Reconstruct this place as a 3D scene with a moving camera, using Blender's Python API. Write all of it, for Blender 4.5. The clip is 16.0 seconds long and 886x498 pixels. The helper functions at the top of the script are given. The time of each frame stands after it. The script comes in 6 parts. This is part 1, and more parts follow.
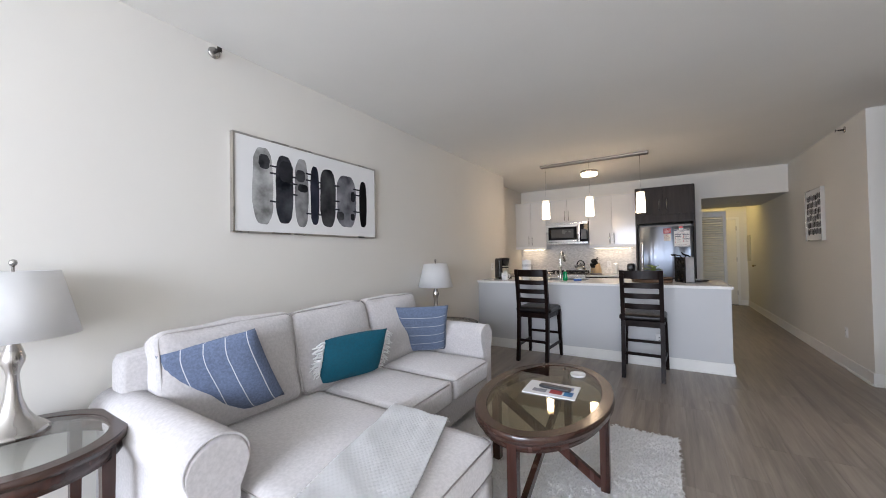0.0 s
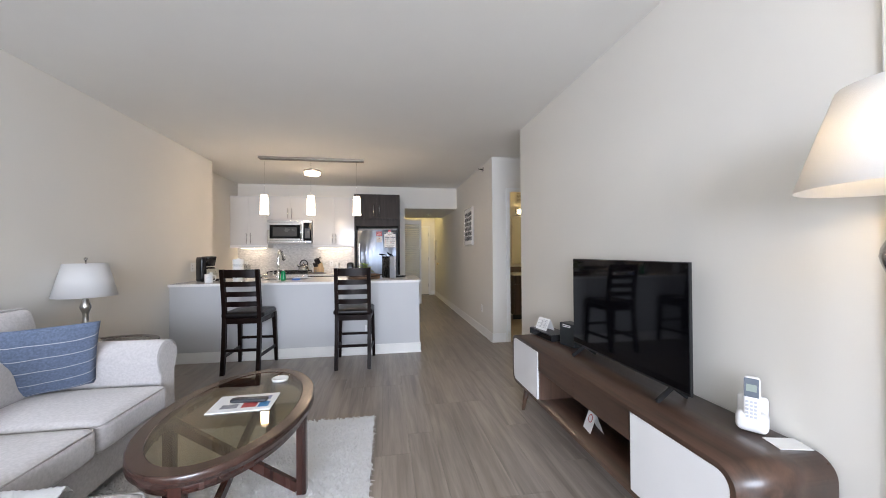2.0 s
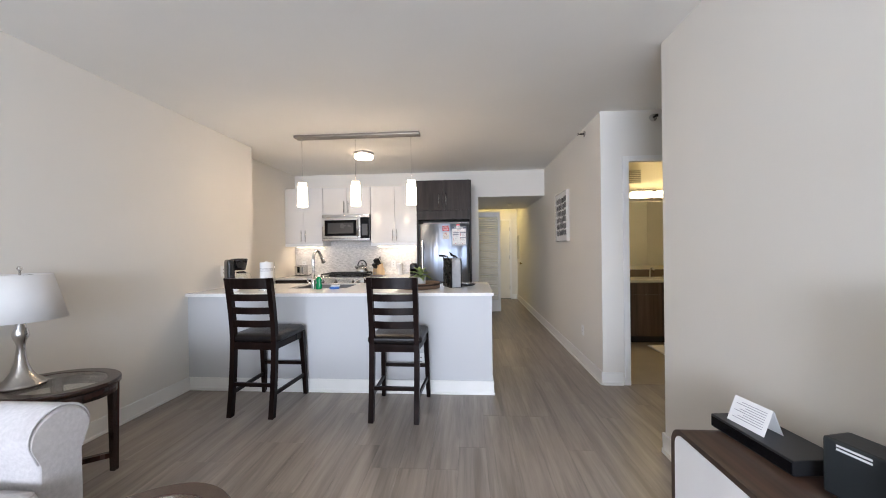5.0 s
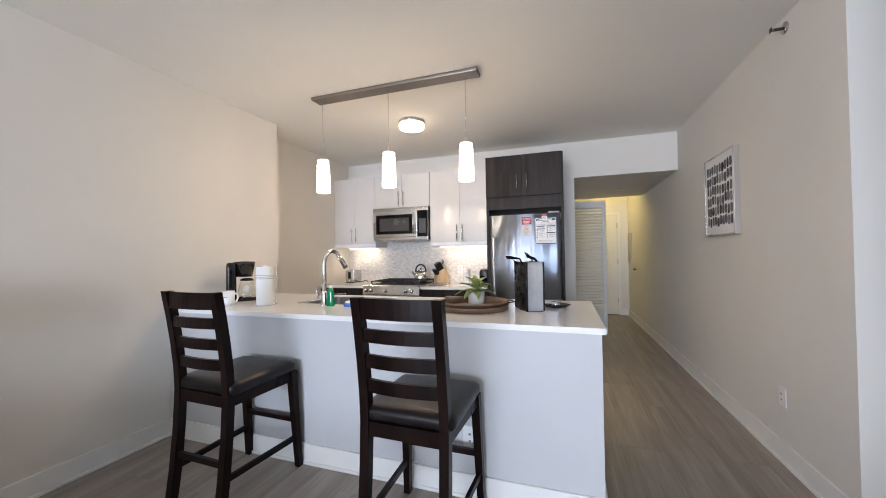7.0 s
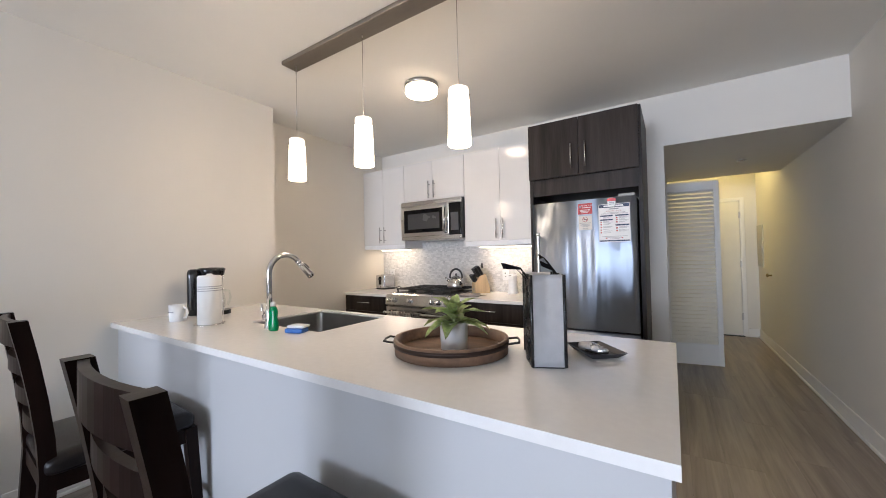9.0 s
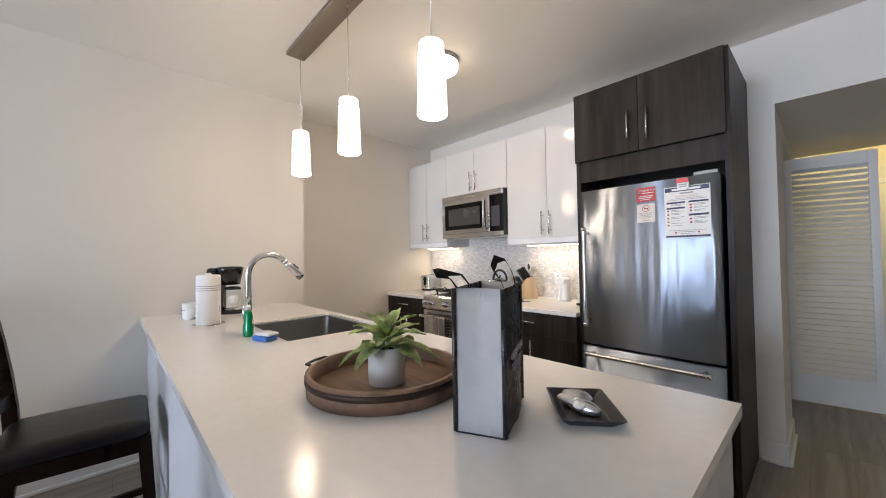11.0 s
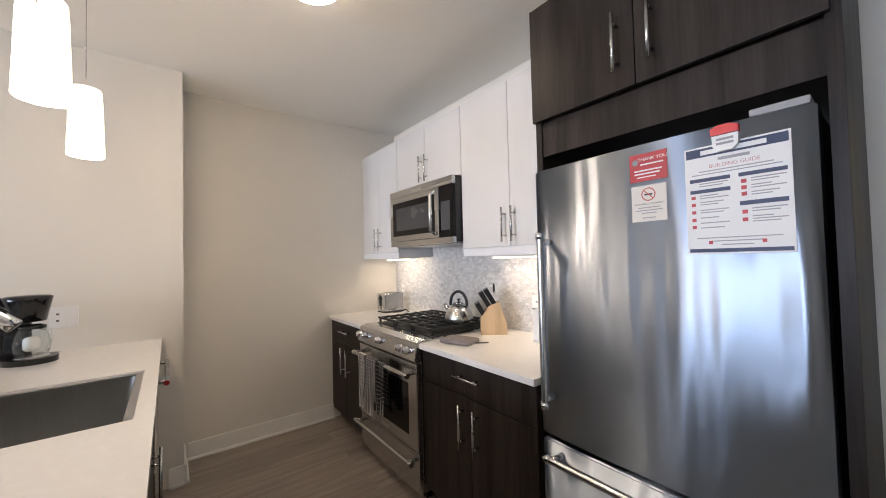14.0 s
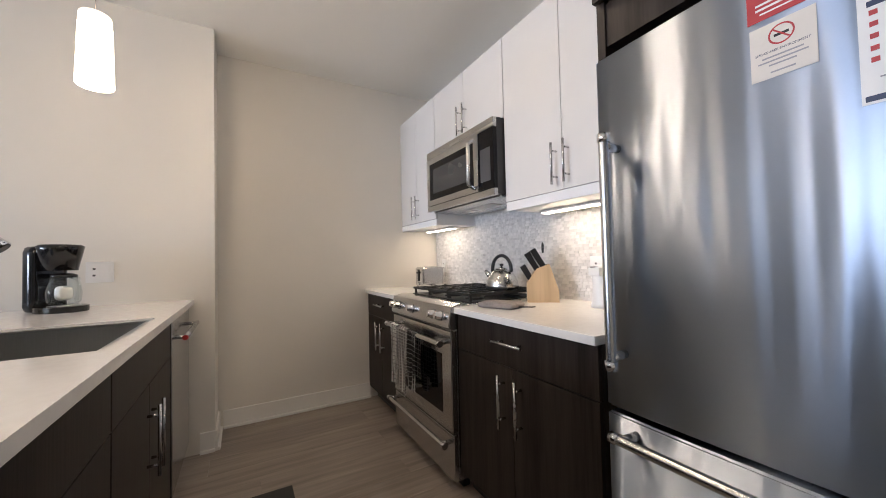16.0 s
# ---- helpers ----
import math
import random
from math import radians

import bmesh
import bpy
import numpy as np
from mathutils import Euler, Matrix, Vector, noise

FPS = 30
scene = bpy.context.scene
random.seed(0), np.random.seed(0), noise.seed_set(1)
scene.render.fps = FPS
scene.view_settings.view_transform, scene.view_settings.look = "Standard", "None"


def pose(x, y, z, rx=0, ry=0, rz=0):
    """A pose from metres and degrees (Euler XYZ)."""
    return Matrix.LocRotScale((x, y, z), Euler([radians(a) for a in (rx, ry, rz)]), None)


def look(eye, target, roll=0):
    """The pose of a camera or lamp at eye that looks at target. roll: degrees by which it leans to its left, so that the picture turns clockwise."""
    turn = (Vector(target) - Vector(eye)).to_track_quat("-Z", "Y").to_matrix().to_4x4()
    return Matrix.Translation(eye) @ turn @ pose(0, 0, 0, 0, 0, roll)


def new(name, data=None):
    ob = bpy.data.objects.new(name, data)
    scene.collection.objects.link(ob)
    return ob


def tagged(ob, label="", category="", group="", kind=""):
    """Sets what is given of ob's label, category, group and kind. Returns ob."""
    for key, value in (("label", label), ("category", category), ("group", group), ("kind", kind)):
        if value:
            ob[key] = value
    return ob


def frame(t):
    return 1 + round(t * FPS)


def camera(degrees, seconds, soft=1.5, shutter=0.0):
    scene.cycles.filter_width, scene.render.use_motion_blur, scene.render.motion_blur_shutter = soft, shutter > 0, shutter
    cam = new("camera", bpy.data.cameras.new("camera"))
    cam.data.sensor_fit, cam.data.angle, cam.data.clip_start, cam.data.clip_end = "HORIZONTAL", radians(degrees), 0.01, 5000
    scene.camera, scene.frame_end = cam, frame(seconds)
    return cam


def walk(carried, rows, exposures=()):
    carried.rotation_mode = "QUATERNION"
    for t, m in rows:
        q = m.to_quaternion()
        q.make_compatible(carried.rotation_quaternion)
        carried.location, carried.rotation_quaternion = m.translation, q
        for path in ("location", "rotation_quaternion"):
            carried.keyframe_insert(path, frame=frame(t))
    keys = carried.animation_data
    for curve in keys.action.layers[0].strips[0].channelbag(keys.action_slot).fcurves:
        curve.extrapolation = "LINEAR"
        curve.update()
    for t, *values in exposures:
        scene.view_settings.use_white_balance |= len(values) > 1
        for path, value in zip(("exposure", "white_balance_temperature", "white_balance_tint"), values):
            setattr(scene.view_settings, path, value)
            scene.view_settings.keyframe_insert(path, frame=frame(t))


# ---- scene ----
cam = camera(102.4, 16.0, soft=0.95)
PATH = [
    (0, (0.176, -0.179, 1.33), (-0.88, 1.519, 1.364), -1.0),
    (0.5, (0.233, -0.146, 1.347), (-0.662, 1.642, 1.371), -0.9),
    (1, (0.254, -0.104, 1.322), (-0.209, 1.842, 1.345), -0.8),
    (1.5, (0.284, -0.093, 1.309), (0.255, 1.907, 1.332), -0.6),
    (2, (0.314, -0.06, 1.303), (0.639, 1.914, 1.322), -0.4),
    (2.5, (0.383, 0.031, 1.29), (0.842, 1.978, 1.304), -0.3),
    (3, (0.515, 0.161, 1.298), (1.02, 2.096, 1.307), -0.5),
    (3.5, (0.554, 0.322, 1.299), (1.04, 2.262, 1.315), -0.4),
    (4, (0.538, 0.606, 1.318), (0.918, 2.57, 1.322), -0.2),
    (4.5, (0.536, 0.921, 1.331), (0.7, 2.914, 1.335), -0.3),
    (5, (0.55, 1.314, 1.354), (0.411, 3.309, 1.352), -0.7),
    (5.2, (0.542, 1.461, 1.355), (0.306, 3.447, 1.355), -0.7),
    (7.5, (0.647, 3.094, 1.302), (-0.044, 4.971, 1.335), -1.1),
    (8, (0.714, 3.392, 1.311), (-0.07, 5.232, 1.347), -1.3),
    (8.5, (0.761, 3.603, 1.306), (-0.22, 5.345, 1.348), -1.2),
    (9, (0.778, 3.842, 1.322), (-0.304, 5.524, 1.36), -1.2),
    (11.5, (0.944, 4.641, 1.323), (-0.552, 5.967, 1.374), -1.1),
    (12, (0.944, 4.884, 1.311), (-0.554, 6.208, 1.377), -1.2),
    (12.5, (0.946, 5.106, 1.347), (-0.571, 6.409, 1.402), -1.6),
    (13, (0.872, 5.307, 1.36), (-0.672, 6.578, 1.412), -1.5),
    (13.5, (0.766, 5.486, 1.41), (-0.794, 6.736, 1.455), -1.5),
    (14, (0.679, 5.627, 1.403), (-0.906, 6.846, 1.458), -1.4),
    (14.5, (0.628, 5.743, 1.374), (-1.037, 6.85, 1.432), -1.4),
    (15, (0.602, 5.796, 1.27), (-1.106, 6.834, 1.332), -1.5),
    (15.5, (0.529, 5.836, 1.191), (-1.203, 6.834, 1.253), -1.3),
    (16, (0.479, 5.848, 1.157), (-1.261, 6.833, 1.216), -1.3),
]
# light levels and the exposure along the walk
DAY, PENDANT, DISC, UNDER, HALL, BULB, BATH = 660.0, 24.0, 52.0, 15.0, 30.0, 62.0, 22.0
EXPOSURES = [(0.0, -0.63, 6450, 10), (1.5, -0.27, 6400, 10), (3.0, -0.3, 6300, 10), (5.0, 0.02, 6250, 10), (7.5, -0.03, 6080, 10), (9.0, -0.07, 6050, 10), (12.5, -0.04, 6020, 10), (16.0, -0.08, 5920, 10)]
walk(cam, [(t, look(eye, target, roll)) for t, eye, target, roll in PATH], EXPOSURES)

# ---- world and daylight ----
world = bpy.data.worlds.new("sky")
scene.world = world
world.use_nodes = True
wn = world.node_tree.nodes
sky = wn.new("ShaderNodeTexSky")
sky.sky_type, sky.sun_disc = "NISHITA", False
sky.sun_elevation, sky.sun_rotation = radians(40), radians(200)
world.node_tree.links.new(sky.outputs[0], wn["Background"].inputs[0])
wn["Background"].inputs[1].default_value = 0.12

sun = new("sun", bpy.data.lights.new("sun", "SUN"))
sun.data.energy, sun.data.angle, sun.data.color = 0.6, radians(20), (1.0, 0.97, 0.93)
sun.matrix_world = look((1, -6, 6), (0, 0, 0))

window_light = new("window_light", bpy.data.lights.new("window_light", "AREA"))
window_light.data.shape, window_light.data.size, window_light.data.size_y = "RECTANGLE", 3.2, 1.9
window_light.data.energy, window_light.data.color = DAY, (0.772, 0.84, 1.0)
window_light.matrix_world = look((-0.2, -4.4, 1.6), (-0.2, 4.0, -3.4))

# ---- materials ----


def mat(name, base, rough=0.5, metal=0.0, var=0.06, scale=6.0, fine=150.0, bump=0.02, stretch=(1, 1, 1), emit=0.0, emit_color=None, per_object=0.0, coat=0.0, spec=0.5, rvar=0.08):
    m = bpy.data.materials.new(name)
    m.use_nodes = True
    n, l = m.node_tree.nodes, m.node_tree.links
    b = n["Principled BSDF"]
    tc, mp = n.new("ShaderNodeTexCoord"), n.new("ShaderNodeMapping")
    mp.inputs["Scale"].default_value = stretch
    l.new(tc.outputs["Object"], mp.inputs[0])
    big, small = n.new("ShaderNodeTexNoise"), n.new("ShaderNodeTexNoise")
    big.inputs["Scale"].default_value, big.inputs["Detail"].default_value = scale, 5
    small.inputs["Scale"].default_value, small.inputs["Detail"].default_value = fine, 3
    l.new(mp.outputs[0], big.inputs["Vector"])
    l.new(mp.outputs[0], small.inputs["Vector"])
    mixed = n.new("ShaderNodeMix")
    mixed.data_type = "RGBA"
    mixed.inputs["A"].default_value = (*[max(0, c * (1 - var)) for c in base], 1)
    mixed.inputs["B"].default_value = (*[min(1, c * (1 + var)) for c in base], 1)
    add = n.new("ShaderNodeMath")
    add.operation = "MULTIPLY_ADD"
    l.new(small.outputs[0], add.inputs[0])
    add.inputs[1].default_value = 0.35
    l.new(big.outputs[0], add.inputs[2])
    shift = n.new("ShaderNodeMath")
    shift.operation = "SUBTRACT"
    shift.inputs[1].default_value = 0.17
    l.new(add.outputs[0], shift.inputs[0])
    ramp = n.new("ShaderNodeMapRange")
    ramp.inputs[1].default_value, ramp.inputs[2].default_value = 0.3, 0.7
    l.new(shift.outputs[0], ramp.inputs[0])
    l.new(ramp.outputs[0], mixed.inputs["Factor"])
    colour = mixed.outputs["Result"]
    if per_object:
        info, hsv = n.new("ShaderNodeObjectInfo"), n.new("ShaderNodeHueSaturation")
        rng = n.new("ShaderNodeMapRange")
        rng.inputs[3].default_value, rng.inputs[4].default_value = 1 - per_object, 1 + per_object
        l.new(info.outputs["Random"], rng.inputs[0])
        l.new(rng.outputs[0], hsv.inputs["Value"])
        l.new(colour, hsv.inputs["Color"])
        colour = hsv.outputs[0]
    l.new(colour, b.inputs["Base Color"])
    rr = n.new("ShaderNodeMapRange")
    rr.inputs[3].default_value, rr.inputs[4].default_value = max(0.02, rough - rvar), min(1, rough + rvar)
    l.new(big.outputs[0], rr.inputs[0])
    l.new(rr.outputs[0], b.inputs["Roughness"])
    b.inputs["Metallic"].default_value = metal
    b.inputs["Specular IOR Level"].default_value = spec
    b.inputs["Coat Weight"].default_value = coat
    b.inputs["Coat Roughness"].default_value = 0.08
    if bump:
        bp = n.new("ShaderNodeBump")
        bp.inputs["Strength"].default_value, bp.inputs["Distance"].default_value = min(1.0, bump * 10), 0.002
        l.new(small.outputs[0], bp.inputs["Height"])
        l.new(bp.outputs[0], b.inputs["Normal"])
    if emit:
        b.inputs["Emission Color"].default_value = (*(emit_color or base), 1)
        b.inputs["Emission Strength"].default_value = emit
    return m


def glass(name, colour=(1, 1, 1), rough=0.0, thin=True):
    """Clear glass: mostly see-through, with a clean reflection."""
    m = bpy.data.materials.new(name)
    m.use_nodes = True
    n, l = m.node_tree.nodes, m.node_tree.links
    n.remove(n["Principled BSDF"])
    tr, gl, fr, mx = n.new("ShaderNodeBsdfTransparent"), n.new("ShaderNodeBsdfGlossy"), n.new("ShaderNodeLayerWeight"), n.new("ShaderNodeMixShader")
    tr.inputs[0].default_value = (*colour, 1)
    gl.inputs["Roughness"].default_value = rough
    fr.inputs[0].default_value = 0.5
    pw, sc = n.new("ShaderNodeMath"), n.new("ShaderNodeMath")
    pw.operation, sc.operation = "POWER", "MULTIPLY_ADD"
    pw.inputs[1].default_value = 3.5
    sc.inputs[1].default_value, sc.inputs[2].default_value = 0.8, 0.035
    l.new(fr.outputs["Facing"], pw.inputs[0])
    l.new(pw.outputs[0], sc.inputs[0])
    l.new(sc.outputs[0], mx.inputs[0])
    l.new(tr.outputs[0], mx.inputs[1])
    l.new(gl.outputs[0], mx.inputs[2])
    l.new(mx.outputs[0], n["Material Output"].inputs[0])
    return m


def shade_cloth(name, colour, glow=0.0):
    """Thin lampshade cloth that lets light through."""
    m = mat(name, colour, 0.9, bump=0.03, fine=400, var=0.03)
    n, l = m.node_tree.nodes, m.node_tree.links
    tl, mx = n.new("ShaderNodeBsdfTranslucent"), n.new("ShaderNodeMixShader")
    tl.inputs[0].default_value = (*colour, 1)
    mx.inputs[0].default_value = 0.45
    l.new(n["Principled BSDF"].outputs[0], mx.inputs[1])
    l.new(tl.outputs[0], mx.inputs[2])
    l.new(mx.outputs[0], n["Material Output"].inputs[0])
    return m


def wood(name, dark, light, rough=0.4, along="y", grain=1.0, per_object=0.0, bump=0.02, coat=0.0, fine=60, spec=0.5):
    s = {"x": (0.06, 1, 1), "y": (1, 0.06, 1), "z": (1, 1, 0.06)}[along]
    base = tuple((a + b) / 2 for a, b in zip(dark, light))
    return mat(name, base, rough, var=grain * (light[0] - dark[0]) / (light[0] + dark[0]), scale=14, fine=fine, bump=bump, stretch=s, per_object=per_object, coat=coat, spec=spec)


def striped(name, base, line, axis, pitch, width, shift=0.0, rough=0.9, fine=500, cross=None):
    """Woven cloth with thin woven stripes (and, with cross, a second set across them)."""
    m = mat(name, base, rough, var=0.22, scale=90, fine=fine, bump=0.05)
    n, l = m.node_tree.nodes, m.node_tree.links
    b = n["Principled BSDF"]
    old = b.inputs["Base Color"].links[0].from_socket
    tc, sp = n.new("ShaderNodeTexCoord"), n.new("ShaderNodeSeparateXYZ")
    l.new(tc.outputs["Object"], sp.inputs[0])
    fac = None
    for ax, p in ((axis, pitch), (cross, pitch)):
        if ax is None:
            continue
        add, mod, less = n.new("ShaderNodeMath"), n.new("ShaderNodeMath"), n.new("ShaderNodeMath")
        add.inputs[1].default_value = 500 * p + shift
        mod.operation, less.operation = "MODULO", "LESS_THAN"
        mod.inputs[1].default_value, less.inputs[1].default_value = p, width
        l.new(sp.outputs[ax], add.inputs[0])
        l.new(add.outputs[0], mod.inputs[0])
        l.new(mod.outputs[0], less.inputs[0])
        if fac is None:
            fac = less.outputs[0]
        else:
            mxm = n.new("ShaderNodeMath")
            mxm.operation = "MAXIMUM"
            l.new(fac, mxm.inputs[0])
            l.new(less.outputs[0], mxm.inputs[1])
            fac = mxm.outputs[0]
    mx = n.new("ShaderNodeMix")
    mx.data_type = "RGBA"
    l.new(fac, mx.inputs["Factor"])
    l.new(old, mx.inputs["A"])
    mx.inputs["B"].default_value = (*line, 1)
    l.new(mx.outputs["Result"], b.inputs["Base Color"])
    return m


WALL = mat("wall_paint", (0.735, 0.71, 0.655), 0.75, var=0.015, scale=1.5, fine=300, bump=0.012, spec=0.3)
CEIL = mat("ceiling_paint", (0.86, 0.85, 0.81), 0.85, var=0.02, scale=1.2, fine=260, bump=0.015, spec=0.2)
TRIM = mat("trim_paint", (0.8, 0.79, 0.76), 0.45, var=0.02, fine=200, bump=0.006)
PLANK = wood("vinyl_plank", (0.2, 0.168, 0.142), (0.36, 0.31, 0.265), 0.36, "y", 1.0, per_object=0.04, bump=0.012, fine=60)
pn_, pl_ = PLANK.node_tree.nodes, PLANK.node_tree.links
pgeo, pinf, pvm, padd = pn_.new("ShaderNodeNewGeometry"), pn_.new("ShaderNodeObjectInfo"), pn_.new("ShaderNodeVectorMath"), pn_.new("ShaderNodeVectorMath")
pvm.operation = "SCALE"
pvm.inputs[0].default_value = (37.0, 90.0, 0.0)
pl_.new(pinf.outputs["Random"], pvm.inputs["Scale"])
pl_.new(pgeo.outputs["Position"], padd.inputs[0])
pl_.new(pvm.outputs[0], padd.inputs[1])
for nd in list(pn_):
    if nd.type == "MAPPING":
        pl_.new(padd.outputs[0], nd.inputs[0])
    if nd.type == "TEX_NOISE":
        nd.inputs["Distortion"].default_value = 0.7
GAP = mat("plank_gap", (0.07, 0.058, 0.05), 0.8, bump=0)
QUARTZ = mat("white_quartz", (0.82, 0.81, 0.79), 0.16, var=0.02, scale=40, fine=600, bump=0, rvar=0.03)
ISLAND = mat("island_paint", (0.54, 0.545, 0.55), 0.45, var=0.015, scale=2, bump=0.004)
GLOSS = mat("gloss_white_door", (0.7, 0.69, 0.67), 0.1, var=0.01, bump=0, rvar=0.03)
DARKCAB = wood("dark_oak_laminate", (0.019, 0.015, 0.013), (0.048, 0.039, 0.034), 0.42, "z", 1.0, bump=0.012, fine=120, spec=0.13)
STEEL = mat("brushed_steel", (0.56, 0.56, 0.555), 0.24, 1.0, var=0.05, scale=3, fine=300, bump=0.004, stretch=(1, 1, 0.02), rvar=0.05)
STEELH = mat("brushed_steel_bar", (0.6, 0.6, 0.59), 0.26, 1.0, var=0.05, scale=3, fine=250, bump=0.004, stretch=(0.03, 1, 1))
CHROME = mat("chrome", (0.75, 0.75, 0.76), 0.08, 1.0, var=0.02, bump=0, rvar=0.02)
NICKEL = mat("brushed_nickel", (0.52, 0.5, 0.475), 0.28, 1.0, var=0.06, scale=5, fine=200, bump=0.004, stretch=(1, 1, 0.05))
BLACK = mat("black_plastic", (0.012, 0.012, 0.013), 0.35, var=0.1, fine=300, bump=0.01)
BLACKGL = mat("black_glass", (0.003, 0.003, 0.004), 0.05, var=0.02, bump=0, rvar=0.02, spec=0.25)
IRON = mat("cast_iron", (0.012, 0.012, 0.012), 0.55, var=0.2, fine=300, bump=0.05)
ESPRESSO = wood("espresso_wood", (0.005, 0.0028, 0.0024), (0.014, 0.007, 0.0055), 0.3, "z", 1.0, bump=0.01, spec=0.11)
LEATHER = mat("dark_leatherette", (0.008, 0.006, 0.006), 0.34, var=0.15, scale=12, fine=350, bump=0.03, spec=0.3)
CHERRY = wood("cherry_wood", (0.022, 0.008, 0.006), (0.06, 0.022, 0.015), 0.26, "z", 1.0, bump=0.006, coat=0.15)
CHERRYT = wood("cherry_wood_top", (0.026, 0.012, 0.009), (0.06, 0.028, 0.02), 0.24, "y", 1.0, bump=0.006, coat=0.3)
WALNUT = wood("walnut_veneer", (0.026, 0.014, 0.0095), (0.09, 0.049, 0.032), 0.32, "y", 1.0, bump=0.01, coat=0.15)
WALNUTZ = wood("walnut_veneer_side", (0.035, 0.02, 0.014), (0.11, 0.064, 0.043), 0.36, "z", 1.0, bump=0.01)
SOFA = mat("oatmeal_chenille", (0.57, 0.547, 0.54), 0.95, var=0.09, scale=70, fine=420, bump=0.06, spec=0.15)
WHITELAC = mat("white_lacquer", (0.8, 0.8, 0.8), 0.35, var=0.01, bump=0.002)
SHADE = shade_cloth("white_shade", (0.88, 0.875, 0.865))
FROST = mat("lit_frosted_glass", (0.9, 0.88, 0.84), 0.3, emit=PENDANT, emit_color=(1.0, 0.74, 0.5), bump=0)
FROSTTOP = mat("lit_glass_top", (0.9, 0.88, 0.84), 0.3, emit=3.0, emit_color=(1.0, 0.74, 0.5), bump=0)
PANEL = mat("lit_diffuser", (0.9, 0.88, 0.84), 0.4, emit=DISC, emit_color=(1.0, 0.74, 0.5), bump=0)
STRIP = mat("lit_strip", (0.9, 0.88, 0.84), 0.4, emit=UNDER * 1.6, emit_color=(1.0, 0.77, 0.54), bump=0)
CLEAR = glass("clear_glass", (0.96, 0.98, 0.97))
TINTED = glass("table_glass", (0.74, 0.72, 0.6))
TILEB = mat("beige_floor_tile", (0.42, 0.36, 0.29), 0.4, var=0.08, scale=5)
BATHWALL = mat("bath_wall_paint", (0.72, 0.66, 0.52), 0.7, var=0.03, scale=2)
MIRROR = mat("mirror", (0.85, 0.86, 0.85), 0.02, 1.0, var=0, bump=0, rvar=0)
WHITE = mat("white_plastic", (0.78, 0.78, 0.77), 0.35, var=0.02, bump=0.003)
PAPER = mat("white_paper", (0.8, 0.8, 0.79), 0.8, var=0.02, fine=500, bump=0.01)



def brushed_door(m):
    """Fine level brushing that draws reflections out upright, and a slow ripple across the sheet."""
    n, l = m.node_tree.nodes, m.node_tree.links
    b = n["Principled BSDF"]
    tc = n.new("ShaderNodeTexCoord")
    prev = None
    for scale, size, dist, strength in (((6.0, 0.0, 0.4), 1.0, 0.02, 1.0), ((15.0, 0.0, 0.5), 1.0, 0.006, 1.0)):
        mp, nz, bp = n.new("ShaderNodeMapping"), n.new("ShaderNodeTexNoise"), n.new("ShaderNodeBump")
        mp.inputs["Scale"].default_value = scale
        nz.inputs["Scale"].default_value, nz.inputs["Detail"].default_value = size, 1.0
        bp.inputs["Strength"].default_value, bp.inputs["Distance"].default_value = strength, dist
        l.new(tc.outputs["Object"], mp.inputs[0])
        l.new(mp.outputs[0], nz.inputs["Vector"])
        l.new(nz.outputs[0], bp.inputs["Height"])
        if prev:
            l.new(prev, bp.inputs["Normal"])
        prev = bp.outputs[0]
    tg = n.new("ShaderNodeTangent")
    tg.direction_type, tg.axis = "RADIAL", "Z"
    l.new(tg.outputs[0], b.inputs["Tangent"])
    b.inputs["Anisotropic"].default_value = 1.0
    b.inputs["Anisotropic Rotation"].default_value = 0.25
    l.new(prev, b.inputs["Normal"])
    return m


# the blue in this steel's colour stands in for sky reflected from the window
FRIDGE = brushed_door(mat("fridge_steel_sky_tint", (0.42, 0.48, 0.575), 0.4, 1.0, var=0.03, scale=3, fine=300, bump=0, rvar=0.04))
# ---- shaping helpers ----


def box(bm, x0, y0, z0, x1, y1, z1, bev=0.0, seg=2):
    r = bmesh.ops.create_cube(bm, size=1.0, matrix=Matrix.LocRotScale(((x0 + x1) / 2, (y0 + y1) / 2, (z0 + z1) / 2), None, (abs(x1 - x0), abs(y1 - y0), abs(z1 - z0))))
    if bev:
        edges = list({e for v in r["verts"] for e in v.link_edges})
        bmesh.ops.bevel(bm, geom=edges, offset=bev, segments=seg, profile=0.6, affect="EDGES")
    return bm


def B(x0, y0, z0, x1, y1, z1, bev=0.0, seg=2):
    return box(bmesh.new(), x0, y0, z0, x1, y1, z1, bev, seg)


def tube(bm, pts, r, seg=10, r1=None):
    """A round bar along a line of points; r1: its radius at the end."""
    pts = [Vector(p) for p in pts]
    rings, up = [], None
    for i, p in enumerate(pts):
        d = (pts[min(i + 1, len(pts) - 1)] - pts[max(i - 1, 0)]).normalized()
        if up is None:
            up = d.orthogonal().normalized()
        up = (up - d * up.dot(d)).normalized()
        side = d.cross(up)
        rad = r if r1 is None else r + (r1 - r) * i / (len(pts) - 1)
        rings.append([bm.verts.new(p + rad * (math.cos(a) * up + math.sin(a) * side)) for a in [2 * math.pi * k / seg for k in range(seg)]])
    for a, b in zip(rings, rings[1:]):
        for k in range(seg):
            f = bm.faces.new((a[k], a[(k + 1) % seg], b[(k + 1) % seg], b[k]))
            f.smooth = True
    bm.faces.new(rings[0][::-1])
    bm.faces.new(rings[-1])
    return bm


